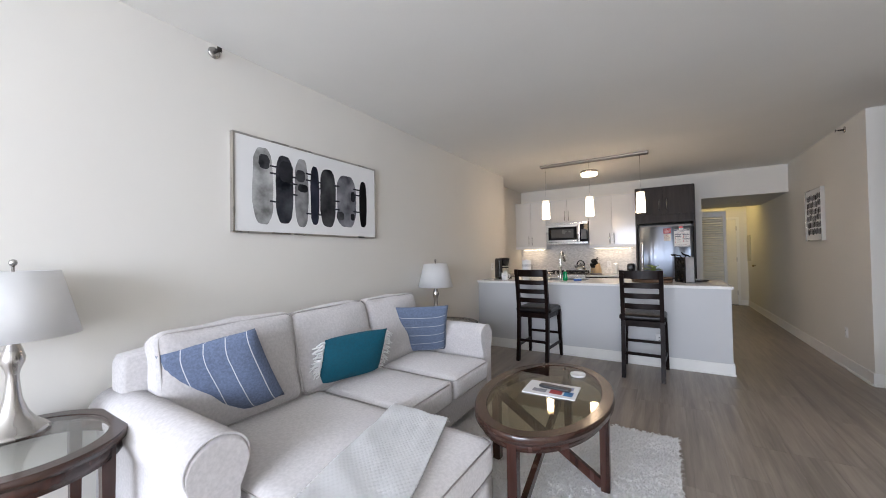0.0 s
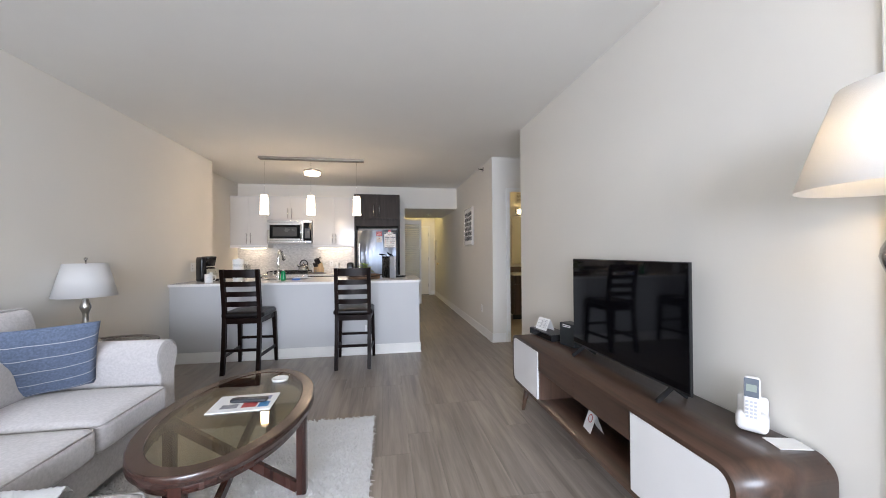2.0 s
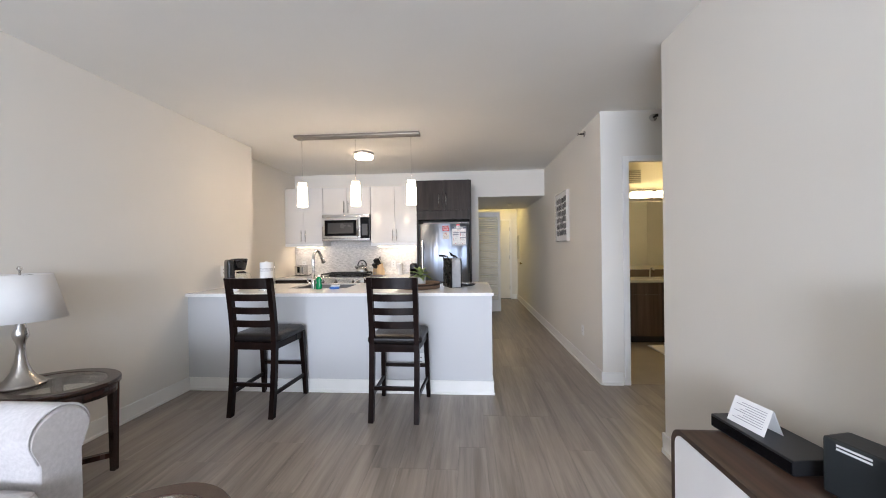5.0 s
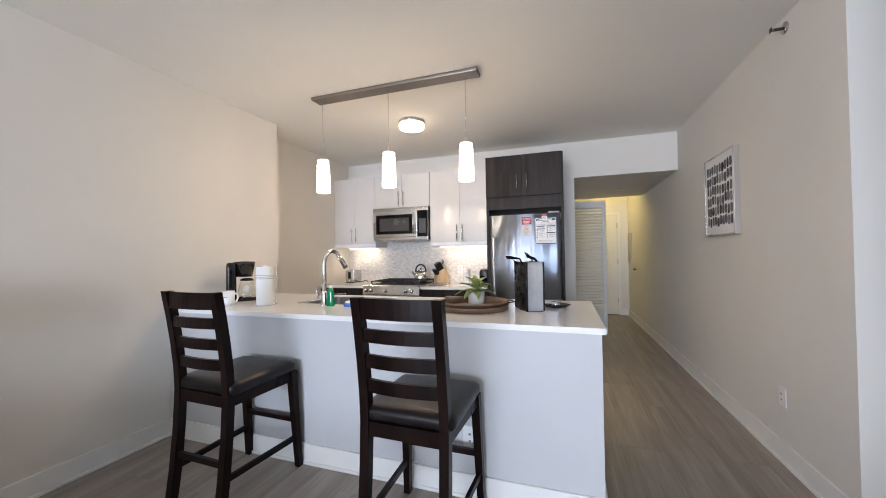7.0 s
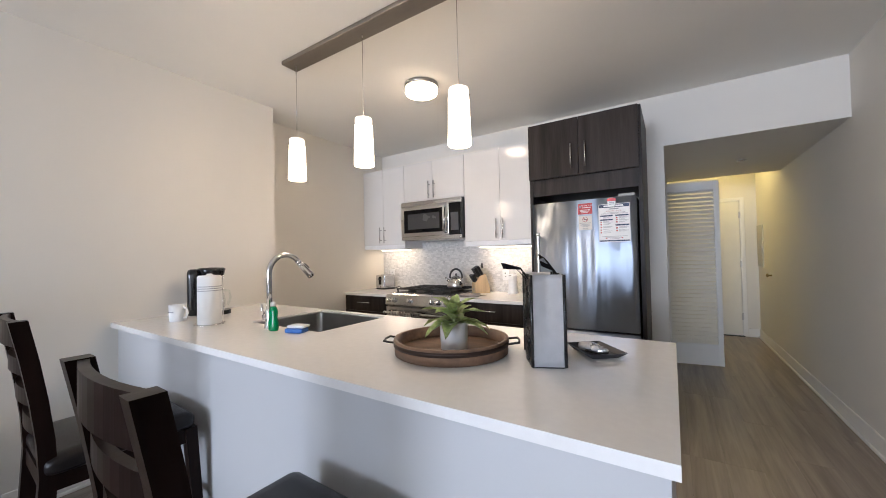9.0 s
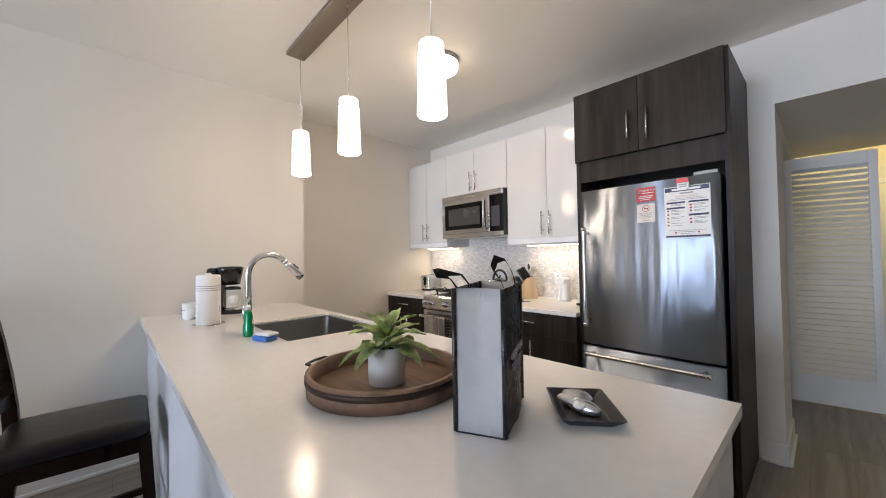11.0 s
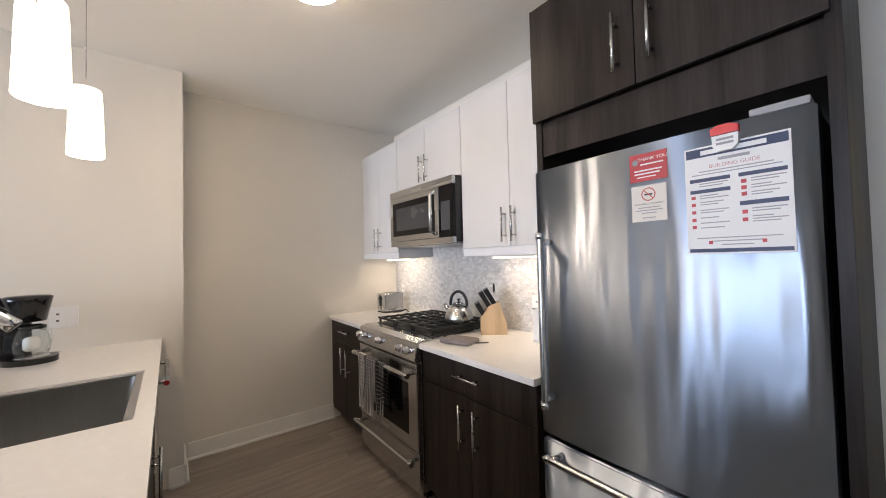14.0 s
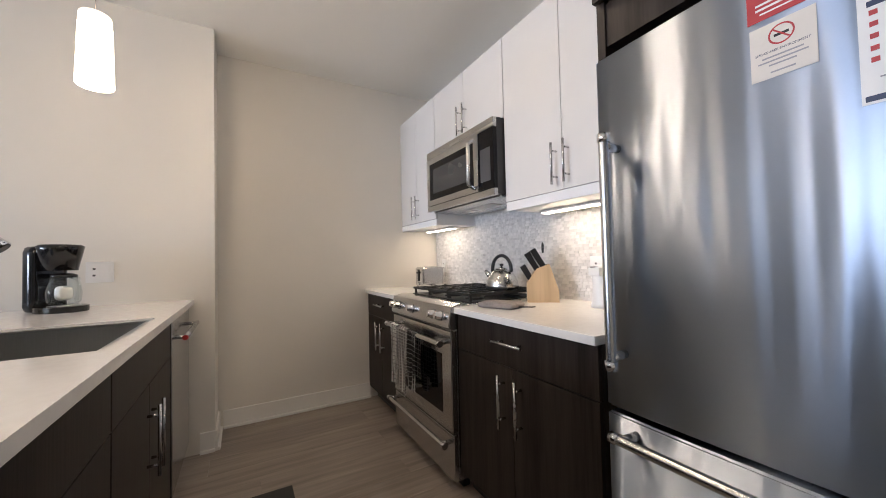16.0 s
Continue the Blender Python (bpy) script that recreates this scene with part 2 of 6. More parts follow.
def bar(bm, p, q, w, d, up=(0, 1, 0), w1=None, d1=None):
    """A square bar from p to q, w by d across, tapered to w1 by d1."""
    p, q = Vector(p), Vector(q)
    dr = (q - p).normalized()
    u = Vector(up)
    u = (u - dr * u.dot(dr)).normalized()
    s = dr.cross(u)
    rings = []
    for pt, a, b in ((p, w, d), (q, w1 or w, d1 or d)):
        rings.append([bm.verts.new(pt + s * i * a / 2 + u * j * b / 2) for i, j in ((-1, -1), (1, -1), (1, 1), (-1, 1))])
    for k in range(4):
        bm.faces.new((rings[0][k], rings[0][(k + 1) % 4], rings[1][(k + 1) % 4], rings[1][k]))
    bm.faces.new(rings[0][::-1])
    bm.faces.new(rings[1])
    bmesh.ops.recalc_face_normals(bm, faces=bm.faces)
    return bm


def lathe(bm, profile, seg=32, c=(0, 0, 0), sx=1.0, sy=1.0, closed=False):
    """Turns (radius, height) pairs round the upright axis at c."""
    rings = [[bm.verts.new((c[0] + sx * r * math.cos(2 * math.pi * k / seg), c[1] + sy * r * math.sin(2 * math.pi * k / seg), c[2] + h)) for k in range(seg)] for r, h in profile]
    pairs = list(zip(rings, rings[1:])) + ([(rings[-1], rings[0])] if closed else [])
    for a, b in pairs:
        for k in range(seg):
            f = bm.faces.new((a[k], a[(k + 1) % seg], b[(k + 1) % seg], b[k]))
            f.smooth = True
    if not closed:
        if profile[0][0] > 1e-4:
            bm.faces.new(rings[0][::-1])
        if profile[-1][0] > 1e-4:
            bm.faces.new(rings[-1])
    bmesh.ops.remove_doubles(bm, verts=bm.verts, dist=1e-5)
    bmesh.ops.recalc_face_normals(bm, faces=bm.faces)
    return bm


def soft(bm, c, size, r=0.05, puff=(0, 0, 0), n=14, lump=0.0, seed=0.0):
    """An upholstered block: rounded edges, faces that swell by puff, slight lumps."""
    hx, hy, hz = [s / 2 for s in size]
    made = bmesh.ops.create_cube(bm, size=2.0)["verts"]
    edges = list({e for v in made for e in v.link_edges})
    bmesh.ops.subdivide_edges(bm, edges=edges, cuts=n, use_grid_fill=True)
    vs = list(bm.verts)
    for v in vs:
        u = [max(-1, min(1, math.copysign(abs(a) ** 0.8, a))) for a in v.co]
        p = Vector((u[0] * hx, u[1] * hy, u[2] * hz))
        q = Vector([max(-(h - r), min(h - r, a)) for a, h in zip(p, (hx, hy, hz))])
        d = p - q
        if d.length > 1e-6:
            p = q + d.normalized() * min(r, max(abs(a) for a in d))
        f = [1 - a * a for a in u]
        p += Vector((math.copysign(puff[0], u[0]) * f[1] * f[2] * abs(u[0]), math.copysign(puff[1], u[1]) * f[0] * f[2] * abs(u[1]), math.copysign(puff[2], u[2]) * f[0] * f[1] * abs(u[2])))
        if lump:
            k = noise.noise(p * 6 + Vector((seed, seed, seed)))
            p += p.normalized() * lump * k
        v.co = p + Vector(c)
    for fa in bm.faces:
        fa.smooth = True
    return bm


def pillow(bm, w, h, t, n=18):
    """A stuffed cushion in the xz plane, thick along y."""
    grid = {}
    for s in (-1, 1):
        for i in range(n + 1):
            for j in range(n + 1):
                u, v = 2 * i / n - 1, 2 * j / n - 1
                edge = abs(u) > 0.999 or abs(v) > 0.999
                if edge and s == 1:
                    grid[s, i, j] = grid[-1, i, j]
                    continue
                k = ((1 - u ** 4) * (1 - v ** 4)) ** 0.6
                pin = 1 - 0.035 * (1 - u * u) * abs(v) ** 3
                pin2 = 1 - 0.035 * (1 - v * v) * abs(u) ** 3
                wob = 0.01 * noise.noise(Vector((u * 2, v * 2, s * 3.0)))
                grid[s, i, j] = bm.verts.new((u * w / 2 * pin2, s * (t / 2 * k + wob * k), v * h / 2 * pin))
    for s in (-1, 1):
        for i in range(n):
            for j in range(n):
                q = [grid[s, i, j], grid[s, i + 1, j], grid[s, i + 1, j + 1], grid[s, i, j + 1]]
                f = bm.faces.new(q if s == -1 else q[::-1])
                f.smooth = True
    return bm


def prism(bm, outline, y0, y1):
    """An outline of (x, z) pairs drawn out along y."""
    a = [bm.verts.new((x, y0, z)) for x, z in outline]
    b = [bm.verts.new((x, y1, z)) for x, z in outline]
    bm.faces.new(a)
    bm.faces.new(b[::-1])
    for k in range(len(a)):
        bm.faces.new((a[k], b[k], b[(k + 1) % len(a)], a[(k + 1) % len(a)]))
    bmesh.ops.recalc_face_normals(bm, faces=bm.faces)
    return bm


def sheet(outline, z0, z1):
    """An outline of (x, y) pairs drawn up from z0 to z1."""
    bm = bmesh.new()
    a = [bm.verts.new((x, y, z0)) for x, y in outline]
    b = [bm.verts.new((x, y, z1)) for x, y in outline]
    bm.faces.new(a)
    bm.faces.new(b)
    for k in range(len(a)):
        bm.faces.new((a[k], b[k], b[(k + 1) % len(a)], a[(k + 1) % len(a)]))
    bmesh.ops.recalc_face_normals(bm, faces=bm.faces)
    return bm


def turn(bm, m):
    bmesh.ops.transform(bm, matrix=m, verts=bm.verts)
    return bm


def mesh_of(name, bm, material):
    me = bpy.data.meshes.new(name)
    bm.to_mesh(me)
    bm.free()
    me.materials.append(material)
    return me


def part(name, bm, material, parent=None, label="", at=None):
    ob = new(name, mesh_of(name, bm, material))
    if parent is not None:
        ob.parent = parent
    if at is not None:
        ob.matrix_basis = at
    return tagged(ob, label) if label else ob


def thing(name, label, category, at=None, group="", kind=""):
    ob = new(name)
    ob.empty_display_size = 0.1
    if at is not None:
        ob.matrix_basis = at
    return tagged(ob, label, category, group, kind)


def structure(name, bm, material, label="", category=""):
    ob = part(name, bm, material)
    return tagged(ob, label, category or "wall", "", "structure")


# ---- rooms ----
H = 2.68            # ceiling
WL, KL = -2.2, -2.52  # living room's and kitchen's left walls
WT, WH = 1.83, 1.86   # television wall, hall wall
YB, YK, YE = -4.6, 7.48, 10.9  # window wall, kitchen back wall, hall end
YT, YN = 3.745, 4.91  # end of the television wall, front of the hall wall
T = 0.14

structure("wall_west", B(WL - 0.5, YB, 0, WL, 5.7, H), WALL, "off-white painted plaster wall behind the sofa")
structure("wall_kitchen_west", B(KL - 0.18, 5.7, 0, KL, YK + T, H), WALL, "off-white painted recessed kitchen side wall")
structure("wall_kitchen_north", B(KL, YK, 0, 0.74, YK + T, H), WALL, "off-white painted kitchen back wall")
structure("wall_hall_beam", B(0.74, YK, 2.235, WH, 9.45, H), WALL, "white painted dropped soffit over the hall")
structure("wall_hall_west", B(0.6, YK + T, 0, 0.74, 8.05, H), WALL, "off-white painted hall side wall")
structure("wall_hall_west_far", B(0.6, 8.92, 0, 0.74, YE, H), WALL, "off-white painted hall side wall")
structure("wall_closet_head", B(0.6, 8.05, 2.13, 0.74, 8.92, H), WALL, "off-white wall over the closet opening")
structure("wall_closet_back", B(-0.1, 7.9, 0, 0.0, 9.0, H), WALL, "plain closet back wall")
structure("wall_hall_east", B(WH, YN, 0, WH + 0.14, YE, H), WALL, "off-white painted wall along the hall")
structure("wall_tv", B(WT, 0.78, 0, WT + T, YT, H), WALL, "off-white painted wall behind the television")
structure("wall_tv_head", B(WT, -0.1, 2.1, WT + T, 0.78, H), WALL, "off-white wall above a side door")
structure("wall_tv_south", B(WT, YB, 0, WT + T, -0.1, H), WALL, "off-white wall beside the window")
DX0, DX1, DZ = 2.12, 2.92, 2.2
structure("wall_bath_west", B(WH + 0.14, YN, 0, DX0 - 0.02, YN + 0.12, H), WALL, "white painted wall beside the bathroom door")
structure("wall_bath_head", B(DX0 - 0.02, YN, DZ, DX1, YN + 0.12, H), WALL, "white painted wall over the bathroom door")
structure("wall_bath_east", B(DX1, YN, 0, 4.2, YN + 0.12, H), WALL, "white painted wall beside the bathroom door")
structure("wall_passage_end", B(4.2, YT - 0.3, 0, 4.3, 7.2, H), WALL, "plain wall closing the side passage")
structure("wall_passage_south", B(WT + T, YT - T, 0, 4.2, YT, H), WALL, "plain wall of the side passage")
structure("wall_bath_north", B(WH + 0.14, 6.95, 0, 4.2, 7.1, H), BATHWALL, "cream bathroom wall behind the vanity")
structure("wall_hall_north", B(0.6, YE, 0, WH + 0.14, YE + 0.1, H), WALL, "cream painted wall at the hall's end")
structure("ceiling", B(-2.8, YB - 0.15, H, 4.4, YE + 0.2, H + 0.12), CEIL, "smooth white painted ceiling", "ceiling")
# window wall with its opening
structure("wall_south_sill", B(-2.2, YB - 0.15, 0, WT, YB, 0.42), WALL, "low wall under the window")
structure("wall_south_head", B(-2.2, YB - 0.15, 2.5, WT, YB, H), WALL, "wall band over the window")
structure("wall_south_left", B(-2.7, YB - 0.15, 0, -1.9, YB, H), WALL, "wall beside the window")
structure("wall_south_right", B(1.5, YB - 0.15, 0, WT + T, YB, H), WALL, "wall beside the window")
win = thing("window_1", "wide window with white metal frame", "window", kind="structure")
for x in (-1.9, -0.78, 0.35, 1.46):
    part("window_frame", B(x, YB - 0.1, 0.42, x + 0.05, YB - 0.05, 2.5), TRIM, win)
for x in (-1.85, -0.73, 0.40):
    g = part("pane", B(x, YB - 0.085, 0.43, x + 1.06, YB - 0.079, 2.49), CLEAR, win)
    g.visible_shadow = False
part("window_sill", B(-1.9, YB - 0.02, 0.4, 1.5, YB + 0.05, 0.43, 0.005), TRIM, win)
structure("ground", B(-60, -120, -12.2, 60, 60, -12), mat("street", (0.12, 0.12, 0.12), 0.9), "grey ground far below the window", "ground")

floor = structure("floor", B(-2.8, YB - 0.15, -0.1, 4.4, YE + 0.2, -0.006), GAP, "grey-brown wood-look vinyl plank floor", "floor")
structure("bath_floor", B(WH + 0.14, YN + 0.02, -0.006, 4.2, 7.0, 0.004), TILEB, "beige tiled bathroom floor", "floor")


def skirting(name, x0, y0, x1, y1, side):
    """A tall flat baseboard with a small shoe moulding, along x or along y; side: which way it stands off the wall."""
    bm = bmesh.new()
    if x0 == x1:
        box(bm, x0, y0, 0, x0 + side * 0.014, y1, 0.125, 0.003)
        box(bm, x0, y0, 0, x0 + side * 0.028, y1, 0.02, 0.006)
    else:
        box(bm, x0, y0, 0, x1, y0 + side * 0.014, 0.125, 0.003)
        box(bm, x0, y0, 0, x1, y0 + side * 0.028, 0.02, 0.006)
    return structure(name, bm, TRIM, "white painted wooden baseboard", "baseboard")


skirting("baseboard_west", WL, YB, WL, 4.66, 1)
skirting("baseboard_nib", WL, 5.62, WL, 5.7, 1)
skirting("baseboard_nib_end", KL, 5.7, WL + 0.014, 5.7, 1)
skirting("baseboard_kitchen", KL, 5.73, KL, 6.8, 1)
skirting("baseboard_hall_east", WH, YN - 0.012, WH, YE, -1)
skirting("baseboard_tv", WT, 0.86, WT, YT, -1)
skirting("baseboard_tv_end", WT - 0.014, YT, WT + T, YT, 1)
skirting("baseboard_bath", WH - 0.014, YN, DX0 - 0.07, YN, -1)
skirting("baseboard_fridge", 0.62, YK, 0.74, YK, -1)
skirting("baseboard_hall_west", 0.74, YK - 0.012, 0.74, 8.0, 1)
skirting("baseboard_hall_north", 1.72, YE, WH, YE, -1)


def casing(name, x0, x1, y, z, side, w=0.055):
    """Flat white casing round a door opening in a wall that runs along x."""
    bm = bmesh.new()
    d = side * 0.016
    box(bm, x0 - w, y, 0, x0, y + d, z + w, 0.003)
    box(bm, x1, y, 0, x1 + w, y + d, z + w, 0.003)
    box(bm, x0, y, z, x1, y + d, z + w, 0.003)
    return structure(name, bm, TRIM, "white painted door casing", "door frame")


casing("trim_bath_door", DX0, DX1 - 0.06, YN, DZ - 0.02, -1)
structure("trim_bath_jamb", B(DX0 - 0.02, YN, 0, DX0, YN + 0.12, DZ), TRIM, "white painted door jamb", "door frame")
# side door next to the floor lamp
sd = thing("door_1", "closed white painted door beside the floor lamp", "door", kind="structure")
part("door_frame", B(WT - 0.012, 0.72, 0, WT + 0.1, 0.79, 2.16, 0.003), WALL, sd)
part("door_frame", B(WT - 0.016, -0.12, 0, WT + 0.1, -0.05, 2.16, 0.003), TRIM, sd)
part("door_leaf", B(WT + 0.03, -0.05, 0.01, WT + 0.07, 0.72, 2.09, 0.003), WALL, sd)
# entrance door at the hall's end
hd = thing("door_2", "white flat entrance door with three hinges, closed", "door", kind="structure")
part("door_leaf", B(0.83, YE - 0.02, 0.012, 1.65, YE - 0.004, 2.06, 0.003), mat("door_paint", (0.78, 0.75, 0.66), 0.4, var=0.02), hd)
for z in (0.25, 1.05, 1.8):
    part("hinge", B(1.645, YE - 0.035, z, 1.665, YE - 0.018, z + 0.1, 0.002), NICKEL, hd)
part("threshold", B(0.79, YE - 0.06, 0.0, 1.67, YE, 0.012), BLACK, hd)
casing("trim_entrance", 0.83, 1.66, YE, 2.07, -1)

# ---- kitchen: base units, uppers, worktops ----


def pull(p, q, parent, off=(0, -0.035, 0), r=0.006):
    """A steel bar handle from p to q standing off the door on two posts."""
    p, q, off = Vector(p), Vector(q), Vector(off)
    bm = bmesh.new()
    d = (q - p).normalized()
    tube(bm, [p + off - d * 0.012, q + off + d * 0.012], r, 12)
    for s in (p + d * 0.025, q - d * 0.025):
        tube(bm, [s, s + off], r * 0.85, 8)
    return part("handle", bm, STEELH, parent, "brushed steel bar handle")


YF = 6.795  # front of the base cabinets
CT = 0.915  # kitchen worktop


def base_unit(x0, x1, label, drawer=True, split=None):
    u = thing("base_cabinet", label, "cabinet", pose(0, 0, 0), "kitchen base cabinets")
    part("body", B(x0, YF + 0.02, 0.1, x1, YK, CT - 0.03), DARKCAB, u)
    part("toe_kick", B(x0, YF + 0.07, 0, x1, YF + 0.09, 0.1), BLACK, u)
    z1 = CT - 0.035
    zd = z1 - 0.17
    mid = split or (x0 + x1) / 2
    dr = part("drawer", B(x0 + 0.002, YF, zd + 0.002, x1 - 0.002, YF + 0.019, z1, 0.0015), DARKCAB, u)
    pull((mid - 0.08, YF, zd + 0.1), (mid + 0.08, YF, zd + 0.1), dr)
    for a, b, hx in ((x0, mid, mid - 0.052), (mid, x1, mid + 0.052)):
        d = part("door", B(a + 0.002, YF, 0.1, b - 0.002, YF + 0.019, zd - 0.002, 0.0015), DARKCAB, u)
        pull((hx, YF, zd - 0.24), (hx, YF, zd - 0.045), d)
    return u


base_unit(KL, -1.857, "dark brown wood-grain base cabinet with a drawer and two doors")
base_unit(-1.06, -0.245, "wide dark brown wood-grain base cabinet beside the fridge")
worktop = thing("worktop", "white quartz kitchen worktop in two lengths beside the range", "worktop")
part("slab", B(KL, YF - 0.022, CT - 0.03, -1.857, YK, CT, 0.003), QUARTZ, worktop)
part("slab", B(-1.062, YF - 0.022, CT - 0.03, -0.24, YK, CT, 0.003), QUARTZ, worktop)

YU = 7.12  # front of the wall cabinets
ZU0, ZU1 = 1.42, 2.39


def wall_unit(x0, x1, z0, z1, label, hz, rail=True):
    u = thing("wall_cabinet", label, "cabinet", pose(0, 0, 0), "kitchen wall cabinets")
    part("body", B(x0, YU + 0.02, z0, x1, YK, z1), WHITELAC, u)
    mid = (x0 + x1) / 2
    for a, b, hx in ((x0, mid, mid - 0.035), (mid, x1, mid + 0.035)):
        d = part("door", B(a + 0.0015, YU, z0 + (0.045 if rail else 0.0), b - 0.0015, YU + 0.019, z1, 0.0015), GLOSS, u)
        pull((hx, YU, hz), (hx, YU, hz + 0.17), d)
    if rail:
        part("light_rail", B(x0, YU + 0.004, z0 - 0.005, x1, YU + 0.02, z0 + 0.042, 0.001), WHITELAC, u)
    return u


wall_unit(KL, -1.862, ZU0, ZU1, "glossy white two-door wall cabinet", 1.5)
wall_unit(-1.86, -1.052, 1.945, ZU1, "short glossy white wall cabinet over the microwave", 1.98, False)
wall_unit(-1.05, -0.245, ZU0, ZU1, "glossy white two-door wall cabinet beside the fridge", 1.5)
for x0, x1 in ((-2.4, -1.95), (-0.98, -0.32)):
    l_ = thing("under_cabinet_light", "slim lit strip lamp under a wall cabinet", "lamp", pose(0, 0, 0), "under-cabinet lamps")
    part("housing", B(x0, 7.3, ZU0 - 0.016, x1, 7.36, ZU0 - 0.002, 0.003), WHITE, l_)
    part("diffuser", B(x0 + 0.01, 7.305, ZU0 - 0.02, x1 - 0.01, 7.355, ZU0 - 0.0165), STRIP, l_)

# tall dark surround of the fridge
YS = 6.835
FX0, FX1 = -0.2, 0.57
tall = thing("fridge_surround", "dark wood-grain tall cabinet built round the fridge", "cabinet")
part("side_panel", B(FX1 + 0.012, YS, 0, FX1 + 0.04, YK, 2.415, 0.001), DARKCAB, tall)
part("side_panel", B(-0.243, YS + 0.005, 0, -0.215, YK, 2.415, 0.001), DARKCAB, tall)
part("filler", B(-0.215, YS + 0.012, 1.81, FX1 + 0.012, YS + 0.024, 1.945), DARKCAB, tall)
part("body", B(-0.215, YS + 0.024, 1.81, FX1 + 0.012, YK, 2.415), DARKCAB, tall)
for a, b, hx in ((-0.243, 0.168, 0.114), (0.168, FX1 + 0.024, 0.222)):
    d = part("door", B(a + 0.002, YS - 0.019, 1.95, b - 0.002, YS - 0.001, 2.415, 0.0015), DARKCAB, tall)
    pull((hx, YS - 0.019, 2.012), (hx, YS - 0.019, 2.188), d)

# ---- fridge ----
FY = 6.772
fr = thing("refrigerator", "stainless steel bottom-freezer refrigerator with notices on it", "refrigerator")
part("body", B(FX0 + 0.005, FY + 0.075, 0.02, FX1 - 0.005, YK - 0.05, 1.735), mat("fridge_body", (0.03, 0.03, 0.032), 0.4), fr)


def bowed(x0, x1, y, depth, z0, z1, sag=0.012, n=18):
    """A door whose front bows slightly outwards."""
    out = [(x0 + (x1 - x0) * k / n, y - sag * (1 - (2 * k / n - 1) ** 2)) for k in range(n + 1)] + [(x1, y + depth), (x0, y + depth)]
    bm = sheet(out, z0, z1)
    ed = [e for e in bm.edges if abs(e.verts[0].co.z - e.verts[1].co.z) < 1e-6]
    bmesh.ops.bevel(bm, geom=ed, offset=0.006, segments=2, affect="EDGES")
    for f in bm.faces:
        if abs(f.normal.y) > 0.7:
            f.smooth = True
    return bm


ud = part("upper_door", bowed(FX0, FX1, FY, 0.065, 0.727, 1.735), FRIDGE, fr)
fd = part("freezer_drawer", bowed(FX0, FX1, FY, 0.065, 0.06, 0.712), FRIDGE, fr)


def thick_handle(p, q, parent, off):
    p, q, off = Vector(p), Vector(q), Vector(off)
    d = (q - p).normalized()
    bm = bmesh.new()
    tube(bm, [p + off - d * 0.03, p + off - d * 0.027, q + off + d * 0.027, q + off + d * 0.03], 0.0135, 16)
    for s in (p, q):
        tube(bm, [s + off * 0.05, s + off * 0.5, s + off], 0.012, 12, 0.014)
    part("handle", bm, STEELH, parent, "thick brushed steel handle")
    for s, e in ((p - d * 0.034, p - d * 0.01), (q + d * 0.01, q + d * 0.034)):
        part("handle_cap", tube(bmesh.new(), [s + off, e + off], 0.0165, 16), CHROME, parent, "polished handle end cap")


thick_handle((FX0 + 0.06, FY, 0.885), (FX0 + 0.06, FY, 1.455), ud, (0, -0.064, 0))
thick_handle((FX0 + 0.085, FY, 0.672), (FX1 - 0.085, FY, 0.672), fd, (0, -0.064, 0))
part("hinge_cover", B(FX1 - 0.12, FY + 0.005, 1.737, FX1 - 0.01, FY + 0.1, 1.757, 0.006), mat("grey_plastic", (0.3, 0.3, 0.31), 0.4), fr)
part("kick_grille", B(FX0 + 0.01, FY + 0.03, 0.0, FX1 - 0.01, FY + 0.05, 0.055), BLACK, fr)

# ---- range ----
RX0, RX1 = -1.849, -1.07
rg = thing("gas_range", "stainless steel slide-in gas range with black grates", "range")
part("body", B(RX0, YF + 0.0, 0.05, RX1, YK - 0.01, 0.9), STEEL, rg)
part("toe_kick", B(RX0 + 0.02, YF + 0.03, 0, RX1 - 0.02, YF + 0.07, 0.05), BLACK, rg)
cp = bmesh.new()
prof = [(YF - 0.035, 0.80), (YF - 0.05, 0.815), (YF - 0.03, 0.915), (YF + 0.03, 0.93), (YF + 0.03, 0.80)]
a = [cp.verts.new((RX0, y, z)) for y, z in prof]
b = [cp.verts.new((RX1, y, z)) for y, z in prof]
cp.faces.new(a), cp.faces.new(b[::-1])
for k in range(5):
    cp.faces.new((a[k], b[k], b[(k + 1) % 5], a[(k + 1) % 5]))
bmesh.ops.recalc_face_normals(cp, faces=cp.faces)
bmesh.ops.bevel(cp, geom=list(cp.edges), offset=0.004, segments=2, affect="EDGES")
panel = part("control_panel", cp, STEELH, rg)
for x in (-1.8, -1.727, -1.52, -1.245, -1.165):
    k_ = bmesh.new()
    lathe(k_, [(0.026, 0), (0.026, 0.008), (0.021, 0.012), (0.019, 0.035), (0.016, 0.038), (0.0, 0.038)], 20)
    turn(k_, Matrix.Translation((x, YF - 0.041, 0.862)) @ Euler((radians(80), 0, 0)).to_matrix().to_4x4())
    part("knob", k_, CHROME, panel, "polished steel knob")
od = part("oven_door", B(RX0 + 0.004, YF - 0.035, 0.285, RX1 - 0.004, YF, 0.79, 0.004), STEEL, rg)
part("oven_window", B(RX0 + 0.1, YF - 0.0365, 0.36, RX1 - 0.1, YF - 0.034, 0.665, 0.001), BLACKGL, od)
thick_handle((RX0 + 0.05, YF - 0.035, 0.735), (RX1 - 0.05, YF - 0.035, 0.735), od, (0, -0.055, 0))
part("badge", B(-1.51, YF - 0.037, 0.31, -1.41, YF - 0.0352, 0.33), CHROME, od)
